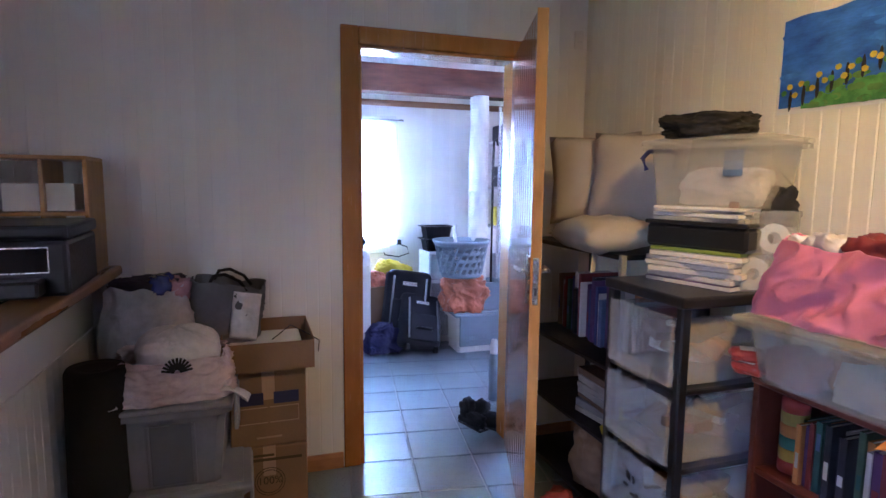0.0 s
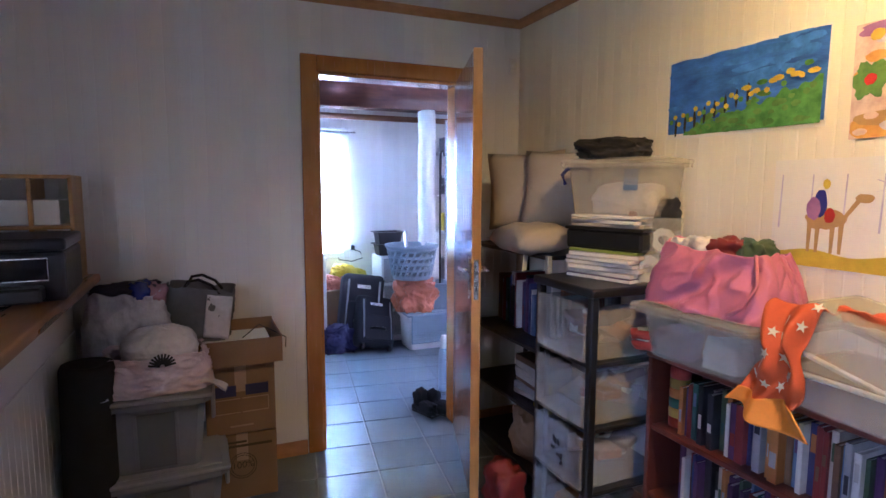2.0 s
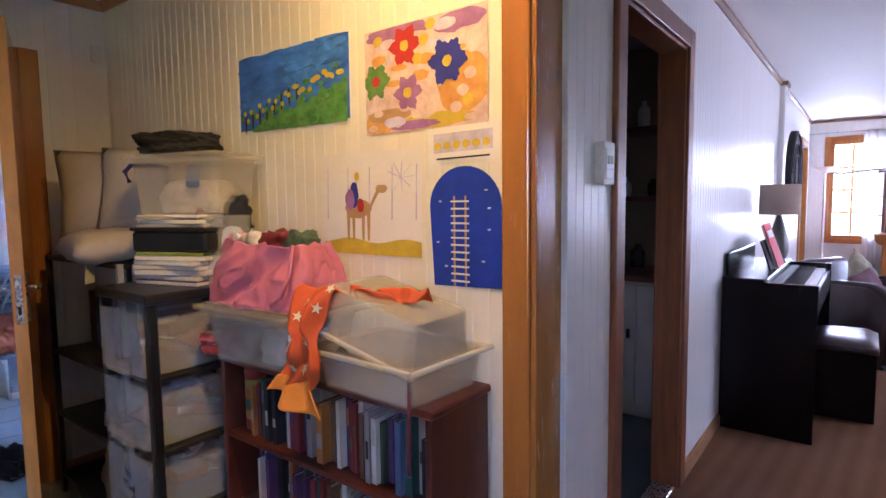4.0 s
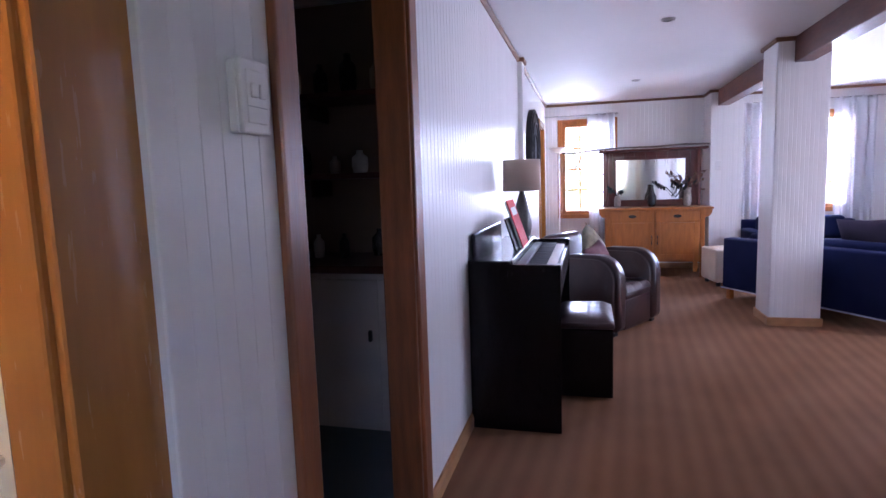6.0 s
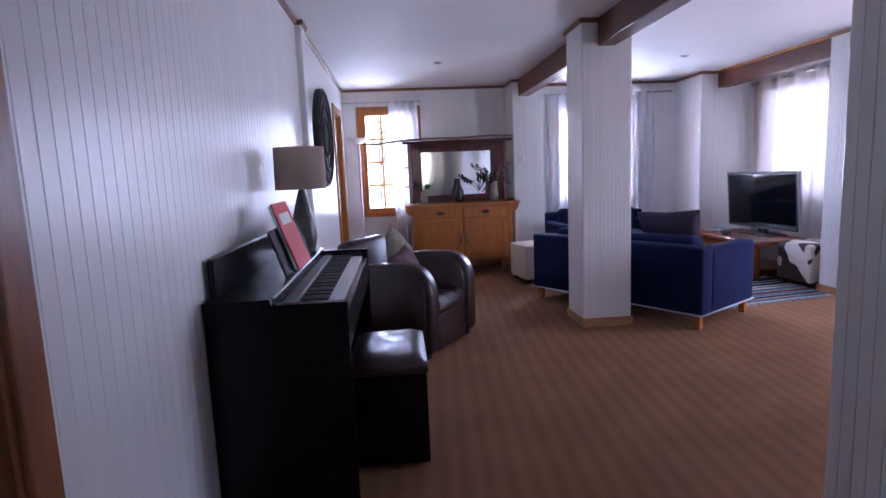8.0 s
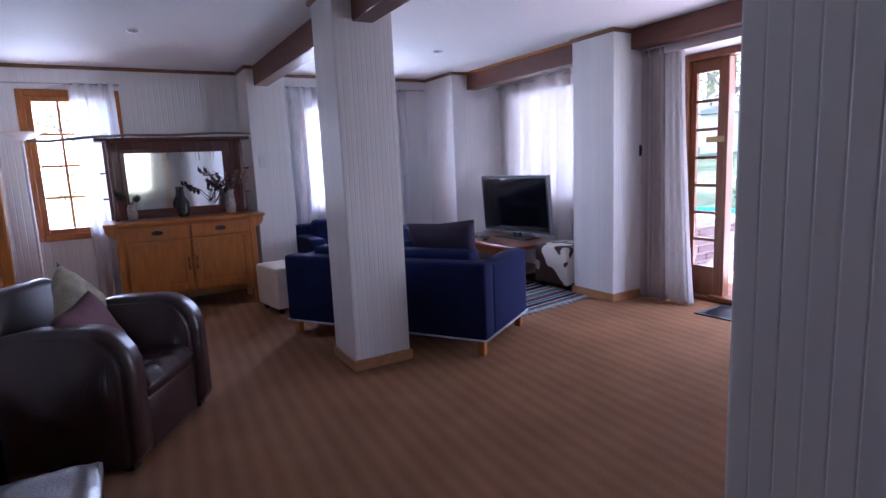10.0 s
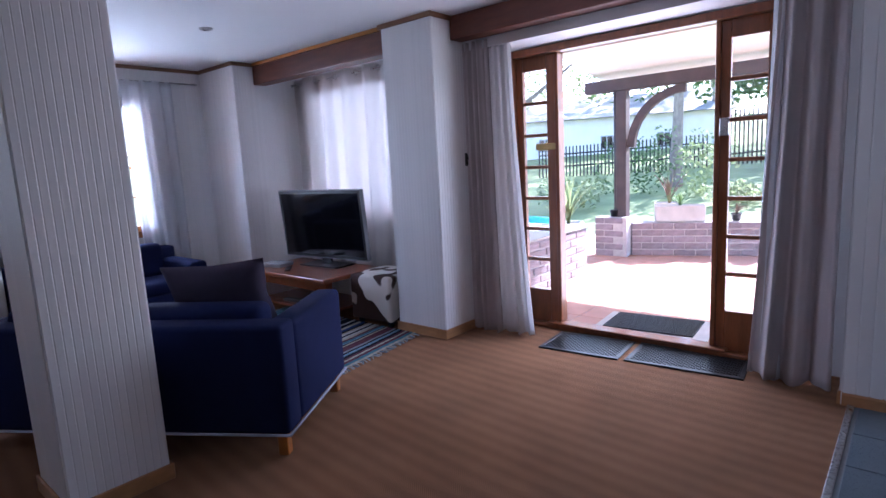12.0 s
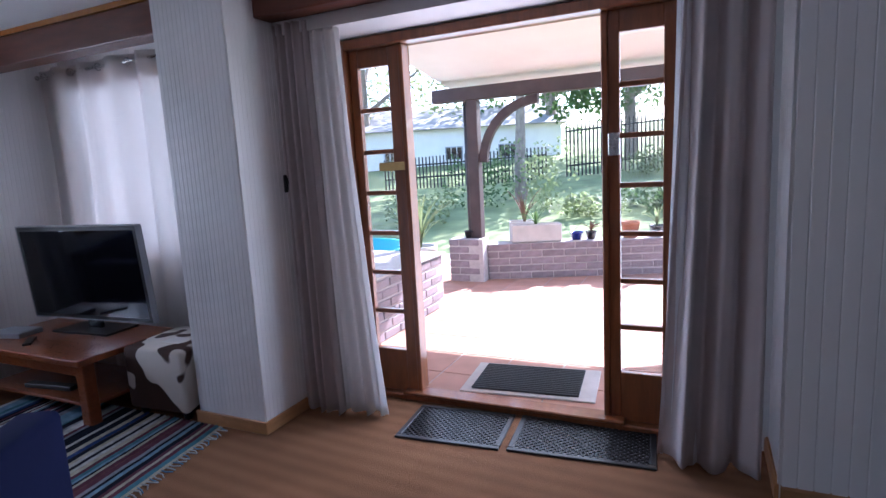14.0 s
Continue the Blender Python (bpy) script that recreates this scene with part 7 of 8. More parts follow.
# on the bookcase
TB = BZ + 0.0005
b1 = thing("clear_bin", "clear plastic bin with a lid under a pink bag", "storage bin", pose(3.24, 2.15, TB, 0, 0, 3))
tub(b1, 0.32, 0.42, 0.165, "clear_plastic", 0.86)
lid(b1, 0.37, 0.47, 0.166, "clear_plastic", label="clear plastic lid")
for i, (x, y, c) in enumerate(((-0.06, -0.08, "cover1"), (0.03, 0.02, "cover5"), (-0.07, 0.10, "cover2"), (0.02, -0.13, "cover8"))):
    lump("filling", (0.12, 0.15, 0.10), c, pose(x, y, 0.006), b1, seed=61 + i, rough=0.3)
M["pink"] = mat("pink_satin", (0.60, 0.19, 0.29), 0.5, vary=0.10, scale=4, grain=90, bump=0.25, dist=0.003)
pb = thing("pink_bag", "slouching pink satin tote bag full of things", "bag", pose(3.23, 2.13, TB + 0.186, 0, 0, 5))
bm = bmesh.new()


def bag_side(u, v):
    a = 2 * math.pi * u
    c, s = math.cos(a), math.sin(a)
    k = (abs(c) ** 8 + abs(s) ** 8) ** -0.125
    wide = 0.215 - 0.035 * v + 0.012 * math.sin(3 * v)
    deep = 0.135 - 0.05 * v
    fold = 0.013 * math.sin(11 * v + 7 * s) * (0.5 + 0.5 * math.sin(4 * s + 3 * v)) + 0.014 * noise.noise(Vector((c * 1.6, s * 2.4 + v, v * 2.2)))
    y = wide * k * s
    z = v * (0.20 + 0.03 * max(0.0, s) ** 2 + 0.012 * noise.noise(Vector((c * 3, s * 3, 4))))
    g = Vector((c * 1.4, s * 2.0, v * 2.0))
    g = g + 0.5 * noise.noise_vector(g)
    ridge = max(0, 1 - abs(noise.noise(Vector((g.x * 2, g.y * 2.4 + g.z, g.z * 0.9))) * 2.6)) ** 2
    fold += 0.016 * ridge * (1 - 0.5 * v) - 0.005
    flare = 0.045 * (1 - v) ** 2 * max(0.0, s) ** 2
    return (deep * k * c + fold * (1 if c > 0 else -1), y + flare + fold * 0.5 + 0.02 * v, z)


bm_sheet(bm, bag_side, 150, 44)
solidify(part("side_cloth", bm, "pink", pb, smooth=True), 0.003)
bm = bmesh.new()
bm_box(bm, -0.12, -0.19, 0.0, 0.12, 0.19, 0.006, 0.002)
part("bottom_cloth", bm, "pink", pb)
pipe("strap", [(-0.09, -0.15, 0.20), (-0.14, -0.19, 0.12), (-0.15, -0.16, 0.05), (-0.145, -0.11, 0.02)], 0.006, "pink", pb)
for i, (x, y, z, c) in enumerate(((-0.01, 0.10, 0.16, "bag_white"), (-0.01, -0.01, 0.165, "cover2"), (0.0, -0.09, 0.16, "cover6"), (0.0, 0.15, 0.15, "paper"))):
    lump("filling", (0.10, 0.11, 0.08), c, pose(x, y, z), pb, seed=70 + i, rough=0.35)
M["orange"] = mat("orange_printed_cloth", (0.62, 0.105, 0.02), 0.75, vary=0.15, scale=6, grain=120, bump=0.2)
M["orange_light"] = mat("amber_cloth", (0.72, 0.26, 0.02), 0.75, vary=0.15, scale=6, grain=120)
oc = thing("orange_cloth", "orange cloth with white stars draped over the bookcase", "cloth", pose(3.13, 1.80, TB))
bm = bmesh.new()
def drape(u, v):
    w = (u - 0.5) * (0.10 + 0.06 * v + 0.03 * math.sin(v * 9))
    ph = u * 11 + v * 4.5
    wav = 0.022 * math.sin(ph) + 0.045 * noise.noise(Vector((u * 3, v * 4, 2)))
    x = 0.03 - 0.115 * min(1, v * 2.2) ** 0.7
    z = 0.255 + 0.03 * math.sin(min(1, v * 2.4) * math.pi) - 0.275 * max(0.0, v - 0.12) ** 1.05
    return (x + wav * (0.4 + 0.6 * v), w + 0.035 * v - 0.01 + 0.012 * math.sin(v * 7), z + 0.008 * math.sin(u * 7))
bm_sheet(bm, drape, 36, 44)
solidify(part("cloth", bm, "orange", oc, smooth=True), 0.003)
bm = bmesh.new()
bm_sheet(bm, lambda u, v: tuple(Vector(drape(u, 1.0)) + Vector((-0.004 - 0.02 * v + 0.008 * math.sin(u * 16) * v, (u - 0.5) * 0.09 * v - 0.02 * v, 0.006 - (0.062 + 0.02 * math.sin(u * 5)) * v))), 30, 10)
solidify(part("hem", bm, "orange_light", oc, "amber striped hem of the cloth", smooth=True), 0.003)
for i in range(13):
    u, v = ((i * 0.37) % 0.84) + 0.08, ((i * 0.229) % 0.72) + 0.16
    p, pu, pv = Vector(drape(u, v)), Vector(drape(u + 0.01, v)), Vector(drape(u, v + 0.01))
    nrm = (pu - p).cross(pv - p).normalized()
    if nrm.x > 0:
        nrm = -nrm
    star = [((0.017 if k % 2 == 0 else 0.007) * math.cos(k * math.pi / 5), (0.017 if k % 2 == 0 else 0.007) * math.sin(k * math.pi / 5)) for k in range(10)]
    bm = bmesh.new()
    bm_prism(bm, star, 0.0008, Matrix.Translation(p + nrm * 0.0035) @ nrm.to_track_quat("Z", "Y").to_matrix().to_4x4())
    part("star_print", bm, "paper", oc)
bm = bmesh.new()
bm_sheet(bm, lambda u, v: (0.05 + 0.09 * u + 0.035 * (v - 0.5) + 0.012 * math.sin(u * 13), -0.06 - 0.20 * u, 0.255 + 0.02 * math.sin(v * 5 + u * 6) + 0.015 * noise.noise(Vector((u * 7, v * 2, 3)))), 24, 8)
solidify(part("tail", bm, "orange", oc, smooth=True), 0.003)
b2 = thing("clear_bin", "shallow clear plastic bin on the bookcase end", "storage bin", pose(3.245, 1.63, TB, 0, 0, -2))
tub(b2, 0.31, 0.38, 0.11, "clear_plastic", 0.9)
b3 = thing("clear_bin", "upturned clear plastic bin lying tilted on another", "storage bin", pose(3.25, 1.64, TB + 0.245, 180 + 14, 0, 2))
tub(b3, 0.29, 0.38, 0.12, "clear_plastic", 0.88)
for root, w, d, z in ((b2, 0.31, 0.38, 0.11), (b3, 0.29, 0.38, 0.12), (b1, 0.37, 0.47, 0.19)):
    for x0, y0, x1, y1 in ((-w / 2 - 0.024, -d / 2 - 0.024, w / 2 + 0.024, -d / 2 - 0.012), (-w / 2 - 0.024, d / 2 + 0.012, w / 2 + 0.024, d / 2 + 0.024), (-w / 2 - 0.024, -d / 2 - 0.012, -w / 2 - 0.012, d / 2 + 0.012), (w / 2 + 0.012, -d / 2 - 0.012, w / 2 + 0.024, d / 2 + 0.012)):
        if root is not b1:
            box("rim_bead", (x0, y0, z - 0.012, x1, y1, z + 0.002), "frosted_rim", root, "cloudy rolled rim", bevel=0.004)
    if root is b1:
        for x in (-0.08, 0.0, 0.08):
            box("lid_ridge", (x - 0.006, -0.19, z + 0.001, x + 0.006, 0.19, z + 0.006), "frosted_rim", root, bevel=0.002)
rb = pipe("red_ribbon", [(3.12, 1.475, TB + 0.10), (3.105, 1.472, TB + 0.06), (3.10, 1.47, TB - 0.06), (3.105, 1.478, TB - 0.17)], 0.006, "cover2")
tagged(rb, "red ribbon hanging from a plastic bin", "ribbon")
M["foil_red"] = mat("red_foil_wrapper", (0.45, 0.04, 0.02), 0.3, vary=0.2, scale=12, coat=0.3)
for i in range(2):
    s = lump("snack_packet", (0.06, 0.09, 0.035), "foil_red", pose(3.12, 2.37 + 0.01 * i, TB + 0.001 + i * 0.036, 0, 0, 20 + 30 * i), seed=80 + i, rough=0.3)
    tagged(s, "shiny red snack packet on the bookcase corner", "packet", group="snack packets")
    box("print", (-0.02, -0.02, 0.034, 0.02, 0.02, 0.0365), "paper", s, bevel=0)


# ---- children's pictures on the wall ----
def paint(name, colour, second=None, scale=16, vary=0.2, stretch=(1, 1, 1)):
    M[name] = mat(name, colour, 0.7, vary=vary, scale=scale, grain=70, bump=0.3, second=second, dist=0.002, stretch=stretch)
    return name


for nm, c, s in (("paint_blue", (0.02, 0.07, 0.36), (0.10, 0.28, 0.55)), ("paint_green", (0.02, 0.13, 0.03), (0.16, 0.30, 0.06)), ("paint_yellow", (0.60, 0.45, 0.02), None), ("paint_red", (0.45, 0.03, 0.02), None), ("paint_purple", (0.26, 0.10, 0.34), (0.38, 0.18, 0.42)), ("paint_orange", (0.60, 0.20, 0.03), (0.65, 0.40, 0.08)), ("paint_pink", (0.60, 0.36, 0.36), (0.72, 0.60, 0.55)), ("paint_sand", (0.45, 0.28, 0.10), None), ("paint_black", (0.02, 0.02, 0.025), None), ("paint_sky", (0.01, 0.09, 0.55), (0.08, 0.28, 0.85)), ("paint_royal", (0.012, 0.045, 0.42), None), ("paint_lilac", (0.42, 0.38, 0.62), (0.62, 0.58, 0.70)), ("paint_indigo", (0.03, 0.035, 0.30), None)):
    paint(nm, c, s)
paint("paint_sky_strokes", (0.008, 0.05, 0.45), (0.06, 0.22, 0.82), 9, 0.3, (0.7, 1, 2.4))
paint("paint_meadow", (0.02, 0.13, 0.035), (0.13, 0.36, 0.07), 22, 0.22)


class Canvas:
    """A flat picture on the east wall: u along -y from y_left, v up from z0; paint laid on in thin layers."""

    def __init__(self, label, y_left, y_right, z0, z1, paper="paper", tilt=0.0):
        self.w, self.h = y_left - y_right, z1 - z0
        self.root = thing("childs_picture", label, "picture", pose(WX - 0.0085, y_left, z0, 0, tilt, -90), group="pictures on the wall")
        self.k, self.j = 0, 0
        if paper:
            self.poly([(0, 0), (self.w, 0), (self.w, self.h), (0, self.h)], paper, "sheet", t=0.0008)

    def poly(self, pts, material, name="brush_stroke", t=0.0004):
        self.j += 1
        y = -0.0008 - self.k * 0.0005 - self.j * 0.00005
        bm = bmesh.new()
        bm_prism(bm, pts, t, Matrix(((1, 0, 0, 0), (0, 0, -1, y), (0, 1, 0, 0), (0, 0, 0, 1))))
        part(name, bm, material, self.root)

    def blob(self, u, v, ru, rv, material, seed=0, petals=0, n=26, name="brush_stroke"):
        pts = []
        for i in range(n):
            a = 2 * math.pi * i / n
            k = 1 + 0.16 * noise.noise(Vector((math.cos(a) * 2 + seed, math.sin(a) * 2, seed * 0.7)))
            k += 0.10 * noise.noise(Vector((math.cos(a) * 9, math.sin(a) * 9 + seed, 3.0)))
            if petals:
                k *= 0.90 + 0.14 * math.cos(petals * a) + 0.05 * math.sin(3 * petals * a + seed)
            pts.append((min(max(u + ru * k * math.cos(a), 0.002), self.w - 0.002), min(max(v + rv * k * math.sin(a), 0.002), self.h - 0.002)))
        self.poly(pts, material, name)

    def up(self):
        self.k += 1


def wavy(x0, x1, f, base, n=18):
    return [(x0, base)] + [(x1, base)] + [(x1 + (x0 - x1) * i / n, f(i / n)) for i in range(n + 1)]


pc = Canvas("painted landscape of blue sky, green field and yellow flowers", 2.595, 1.96, 1.63, 1.935, tilt=0.5)
pc.up(); pc.poly(wavy(0.006, 0.629, lambda s: 0.298 + 0.003 * math.sin(23 * s), 0.02, 40), "paint_sky_strokes")
pc.up()
for i in range(44):
    u = (i * 0.137) % 0.56
    pc.blob(0.035 + u, 0.12 + 0.10 * u + (i * 0.061) % 0.14, 0.035 + 0.012 * (i % 4), 0.009 + 0.004 * (i % 3), ("paint_sky", "paint_sky_strokes", "paint_sky_strokes", "paint_sky")[i % 4], i)
pc.up(); pc.poly(wavy(0.09, 0.62, lambda s: 0.15 - 0.12 * s + 0.008 * math.sin(31 * s) + 0.010 * math.sin(57 * s + 1), 0.012, 48), "paint_meadow")
for i in range(70):
    u = 0.11 + (i * 0.0929) % 0.49
    pc.blob(u, max(0.02, (i * 0.0371) % (0.05 + 0.19 * u)), 0.011 + 0.005 * (i % 3), 0.007 + 0.003 * (i % 2), ("paint_meadow", "paint_green")[i % 2], i)
pc.up()
for i in range(8):
    u = 0.045 + i * 0.045
    pc.blob(u + 0.008, 0.04 + i * 0.014, 0.006, 0.032, "paint_black", i * 1.7)
pc.up()
for i in range(30):
    u = 0.03 + i * 0.0195
    pc.blob(u, 0.06 + 0.21 * u + 0.018 * math.sin(i * 2.3), 0.010 + 0.005 * (i % 3) * (u > 0.35), 0.009, "paint_yellow" if i % 4 else "paint_meadow", i)
pc = Canvas("painted picture of large bright flowers on a pale ground", 1.89, 1.425, 1.578, 1.90, "paint_pink", tilt=-0.3)
pc.up()
pc.blob(0.14, 0.30, 0.13, 0.025, "paint_purple", 1); pc.blob(0.37, 0.29, 0.09, 0.03, "paint_purple", 2); pc.blob(0.38, 0.12, 0.09, 0.09, "paint_orange", 3); pc.blob(0.06, 0.03, 0.06, 0.035, "paint_orange", 4); pc.blob(0.28, 0.025, 0.16, 0.022, "paint_yellow", 5); pc.blob(0.10, 0.055, 0.09, 0.02, "paint_sand", 6); pc.blob(0.20, 0.018, 0.10, 0.014, "paint_purple", 7)
pc.up()
for i in range(34):
    pc.blob(0.03 + (i * 0.173) % 0.41, 0.02 + (i * 0.097) % 0.28, 0.02 + 0.012 * (i % 3), 0.010 + 0.006 * (i % 2), ("paint_pink", "paint_orange", "paint_pink", "paint_pink", "paint_orange", "paint_lilac")[i % 6], i)
pc.up()
for u, v, r, m_, c in ((0.17, 0.255, 0.058, "paint_red", "paint_yellow"), (0.05, 0.165, 0.055, "paint_green", "paint_red"), (0.33, 0.185, 0.066, "paint_indigo", "paint_yellow"), (0.18, 0.115, 0.052, "paint_purple", "paint_orange")):
    pc.blob(u, v, r, r, m_, u * 9, petals=6, n=48, name="painted_flower")
for u, v in ((0.06, 0.285), (0.245, 0.26), (0.27, 0.30), (0.22, 0.21), (0.40, 0.07)):
    pc.blob(u, v, 0.018, 0.016, "paint_yellow", u * 7)
pc.up()
for u, v in ((0.17, 0.255), (0.05, 0.165), (0.33, 0.185), (0.18, 0.115)):
    pc.blob(u, v, 0.016, 0.016, "paint_yellow" if u != 0.05 else "paint_red", u * 5)
pc = Canvas("pale drawing of a rider on a camel", 2.11, 1.665, 1.19, 1.527)
pc.up()
pc.poly(wavy(0.002, 0.443, lambda s: 0.05 + 0.008 * math.sin(11 * s), 0.003), "paint_yellow"); 
for a_ in range(9):
    t_ = radians(a_ * 40)
    pc.poly([(0.36, 0.25), (0.364, 0.252), (0.362 + 0.055 * math.cos(t_), 0.256 + 0.05 * math.sin(t_)), (0.358 + 0.055 * math.cos(t_), 0.254 + 0.05 * math.sin(t_))], "paint_lilac")
for s in range(5):
    pc.poly([(0.02 + s * 0.1, 0.12), (0.026 + s * 0.1, 0.12), (0.03 + s * 0.1, 0.29), (0.026 + s * 0.1, 0.29)], "paint_lilac")
pc.up()
pc.blob(0.17, 0.155, 0.065, 0.032, "paint_sand", 5)
for u in (0.12, 0.145, 0.19, 0.215):
    pc.poly([(u, 0.05), (u + 0.009, 0.05), (u + 0.014, 0.15), (u - 0.002, 0.15)], "paint_sand")
pc.poly([(0.215, 0.15), (0.235, 0.16), (0.275, 0.215), (0.262, 0.22)], "paint_sand"); pc.blob(0.28, 0.218, 0.026, 0.013, "paint_sand", 8)
pc.up()
pc.blob(0.155, 0.20, 0.02, 0.045, "paint_indigo", 9); pc.blob(0.135, 0.185, 0.022, 0.035, "paint_purple", 10); pc.blob(0.17, 0.26, 0.011, 0.016, "paint_yellow", 11); pc.blob(0.185, 0.165, 0.016, 0.022, "paint_red", 12)
pc = Canvas("small printed card with yellow figures", 1.635, 1.39, 1.475, 1.578, tilt=-1.0)
pc.up(); pc.poly([(0.02, 0.03), (0.225, 0.03), (0.225, 0.085), (0.02, 0.085)], "paint_lilac")
pc.up()
for i in range(6):
    pc.blob(0.035 + i * 0.034, 0.05, 0.013, 0.012, "paint_yellow", i)
pc.poly([(0.03, 0.010), (0.215, 0.010), (0.215, 0.015), (0.03, 0.015)], "paint_black")
pc = Canvas("blue arched card with a stick ladder", 1.632, 1.383, 1.115, 1.465, None)
arch = [(0.014, 0.0), (0.249, 0.006)] + [(0.1245 + 0.1245 * math.cos(a), 0.235 + 0.115 * math.sin(a)) for a in [math.pi * i / 16 for i in range(17)]]
pc.poly(arch, "paint_royal", "card", 0.002)
pc.k += 5
for u in (0.088, 0.128):
    pc.poly([(u, 0.004), (u + 0.005, 0.004), (u + 0.005, 0.265), (u, 0.265)], "pine_yellow", "ladder_rail", 0.003)
for i in range(12):
    pc.poly([(0.08, 0.016 + i * 0.021), (0.142, 0.016 + i * 0.021), (0.142, 0.021 + i * 0.021), (0.08, 0.021 + i * 0.021)], "paper", "ladder_rung", 0.004)
for u, v in ((0.04, 0.25), (0.2, 0.28), (0.03, 0.13), (0.21, 0.17), (0.19, 0.08), (0.06, 0.06), (0.21, 0.23)):
    pc.blob(u, v, 0.006, 0.003, "paint_lilac", u)
pc = Canvas("black and white photograph pinned high on the wall", 1.63, 1.44, 1.95, 2.08)
pc.up(); pc.poly([(0.006, 0.006), (0.184, 0.006), (0.184, 0.124), (0.006, 0.124)], "paint_black")
pc.up(); pc.blob(0.11, 0.05, 0.05, 0.04, "paper", 4); pc.blob(0.05, 0.08, 0.03, 0.03, "bag_grey", 6)

# ---- laundry ----
M["enamel"] = mat("white_enamel", (0.76, 0.77, 0.77), 0.25, vary=0.03, scale=3, coat=0.3)
M["luggage"] = mat("black_ballistic_nylon", (0.014, 0.015, 0.022), 0.6, vary=0.25, grain=220, bump=0.3)
M["basket"] = mat("blue_grey_plastic", (0.22, 0.28, 0.34), 0.4, vary=0.08)
M["bag_orange"] = mat("thin_orange_plastic_bag", (0.55, 0.17, 0.09), 0.3, vary=0.25, scale=6, grain=40, bump=0.6, dist=0.01)
dr = thing("tumble_dryer", "white enamel tumble dryer in the laundry", "dryer", pose(2.03, 5.66, 0))
box("body", (0, 0, 0.02, 0.58, 0.42, 0.72), "enamel", dr, bevel=0.012, seg=2)
bm = bmesh.new()
bm_prism(bm, [(0.0, 0.0), (0.42, 0.0), (0.42, 0.11), (0.07, 0.11)], 0.58, Matrix(((0, 0, 1, 0), (1, 0, 0, 0), (0, 1, 0, 0.72), (0, 0, 0, 1))))
cpn = part("control_panel", bm, "enamel", dr)
for x in (0.40, 0.50):
    bm = bmesh.new()
    bm_tube(bm, (x, 0.038, 0.775), (x, 0.012, 0.785), 0.022)
    part("knob", bm, "grey_plastic", cpn)
box("door", (0.08, -0.012, 0.30, 0.50, 0.0, 0.66), "enamel", dr, bevel=0.01, seg=2)
for i in range(6):
    box("vent_slat", (0.30, -0.006, 0.06 + i * 0.016, 0.54, 0.0, 0.066 + i * 0.016), "grey_plastic", dr, bevel=0)
for x in (0.04, 0.54):
    box("foot", (x - 0.02, 0.02, 0, x + 0.02, 0.06, 0.02), "black_plastic", dr)
tagged(lump("folded_gadget", (0.14, 0.12, 0.10), "foam", pose(2.50, 5.78, 0.8315), seed=91, rough=0.5), "black gadget lying on the dryer", "gadget")
for i, (m_, w, d, h) in enumerate(((pose(2.86, 5.62, 0.0, -14, 8, -6), 0.38, 0.22, 0.66), (pose(2.96, 5.43, 0.005, -28, 13, 8), 0.36, 0.16, 0.50))):
    sc = thing("suitcase", "black wheeled suitcase leaning in the laundry", "suitcase", m_, group="suitcases")
    bm = bmesh.new()
    bm_box(bm, -w / 2, -d / 2, 0.04, w / 2, d / 2, h, 0.05, seg=3)
    part("shell", bm, "luggage", sc, smooth=True)
    bm = bmesh.new()
    bm_box(bm, -w / 2 + 0.05, -d / 2 - 0.025, 0.08, w / 2 - 0.05, -d / 2 + 0.01, h * 0.62, 0.02, seg=2)
    part("front_pocket", bm, "luggage", sc, smooth=True)
    for x in (-w / 2 + 0.05, w / 2 - 0.05):
        bm = bmesh.new()
        bm_tube(bm, (x - 0.012, -d / 2 + 0.03, 0.03), (x + 0.012, -d / 2 + 0.03, 0.03), 0.03)
        part("wheel", bm, "black_plastic", sc)
        pipe("frame_bar", [(x, -d / 2 - 0.012, 0.10), (x, -d / 2 - 0.014, h - 0.06)], 0.009, "grey_plastic", sc)
    box("badge", (-0.06, -d / 2 - 0.004, h * 0.80, 0.06, -d / 2 + 0.002, h * 0.85), "metal", sc)
    pipe("grip", [(-0.07, -d / 2 - 0.02, h * 0.36), (-0.06, -d / 2 - 0.045, h * 0.36), (0.06, -d / 2 - 0.045, h * 0.36), (0.07, -d / 2 - 0.02, h * 0.36)], 0.012, "black_plastic", sc)
tagged(lump("yellow_bag", (0.34, 0.16, 0.20), "paint_yellow", pose(2.86, 5.93, 0.50, 0, 10, 0), seed=93, rough=0.3), "yellow bag behind the suitcases", "bag")
tagged(box("small_crate", (2.63, 5.80, 0, 2.80, 6.05, 0.50), "cardboard", bevel=0.004), "brown carton behind the suitcases", "cardboard box")
tagged(lump("orange_ball_bag", (0.22, 0.2, 0.14), "bag_orange", pose(2.715, 5.93, 0.5005), seed=94, rough=0.2), "orange bundle on a carton", "bag")
tagged(lump("navy_bag", (0.30, 0.22, 0.24), "print_blue", pose(2.70, 5.58, 0), seed=95, rough=0.3), "dark navy bag on the laundry floor", "bag")
wd_ = thing("drawer_unit", "white plastic drawer unit in the laundry", "drawer unit", pose(3.13, 5.72, 0))
box("frame", (0, 0, 0, 0.32, 0.34, 0.80), "white_plastic", wd_, bevel=0.008)
for k in range(3):
    box("drawer", (0.02, -0.008, 0.06 + k * 0.25, 0.30, 0.0, 0.28 + k * 0.25), "frosted", wd_, bevel=0.006)
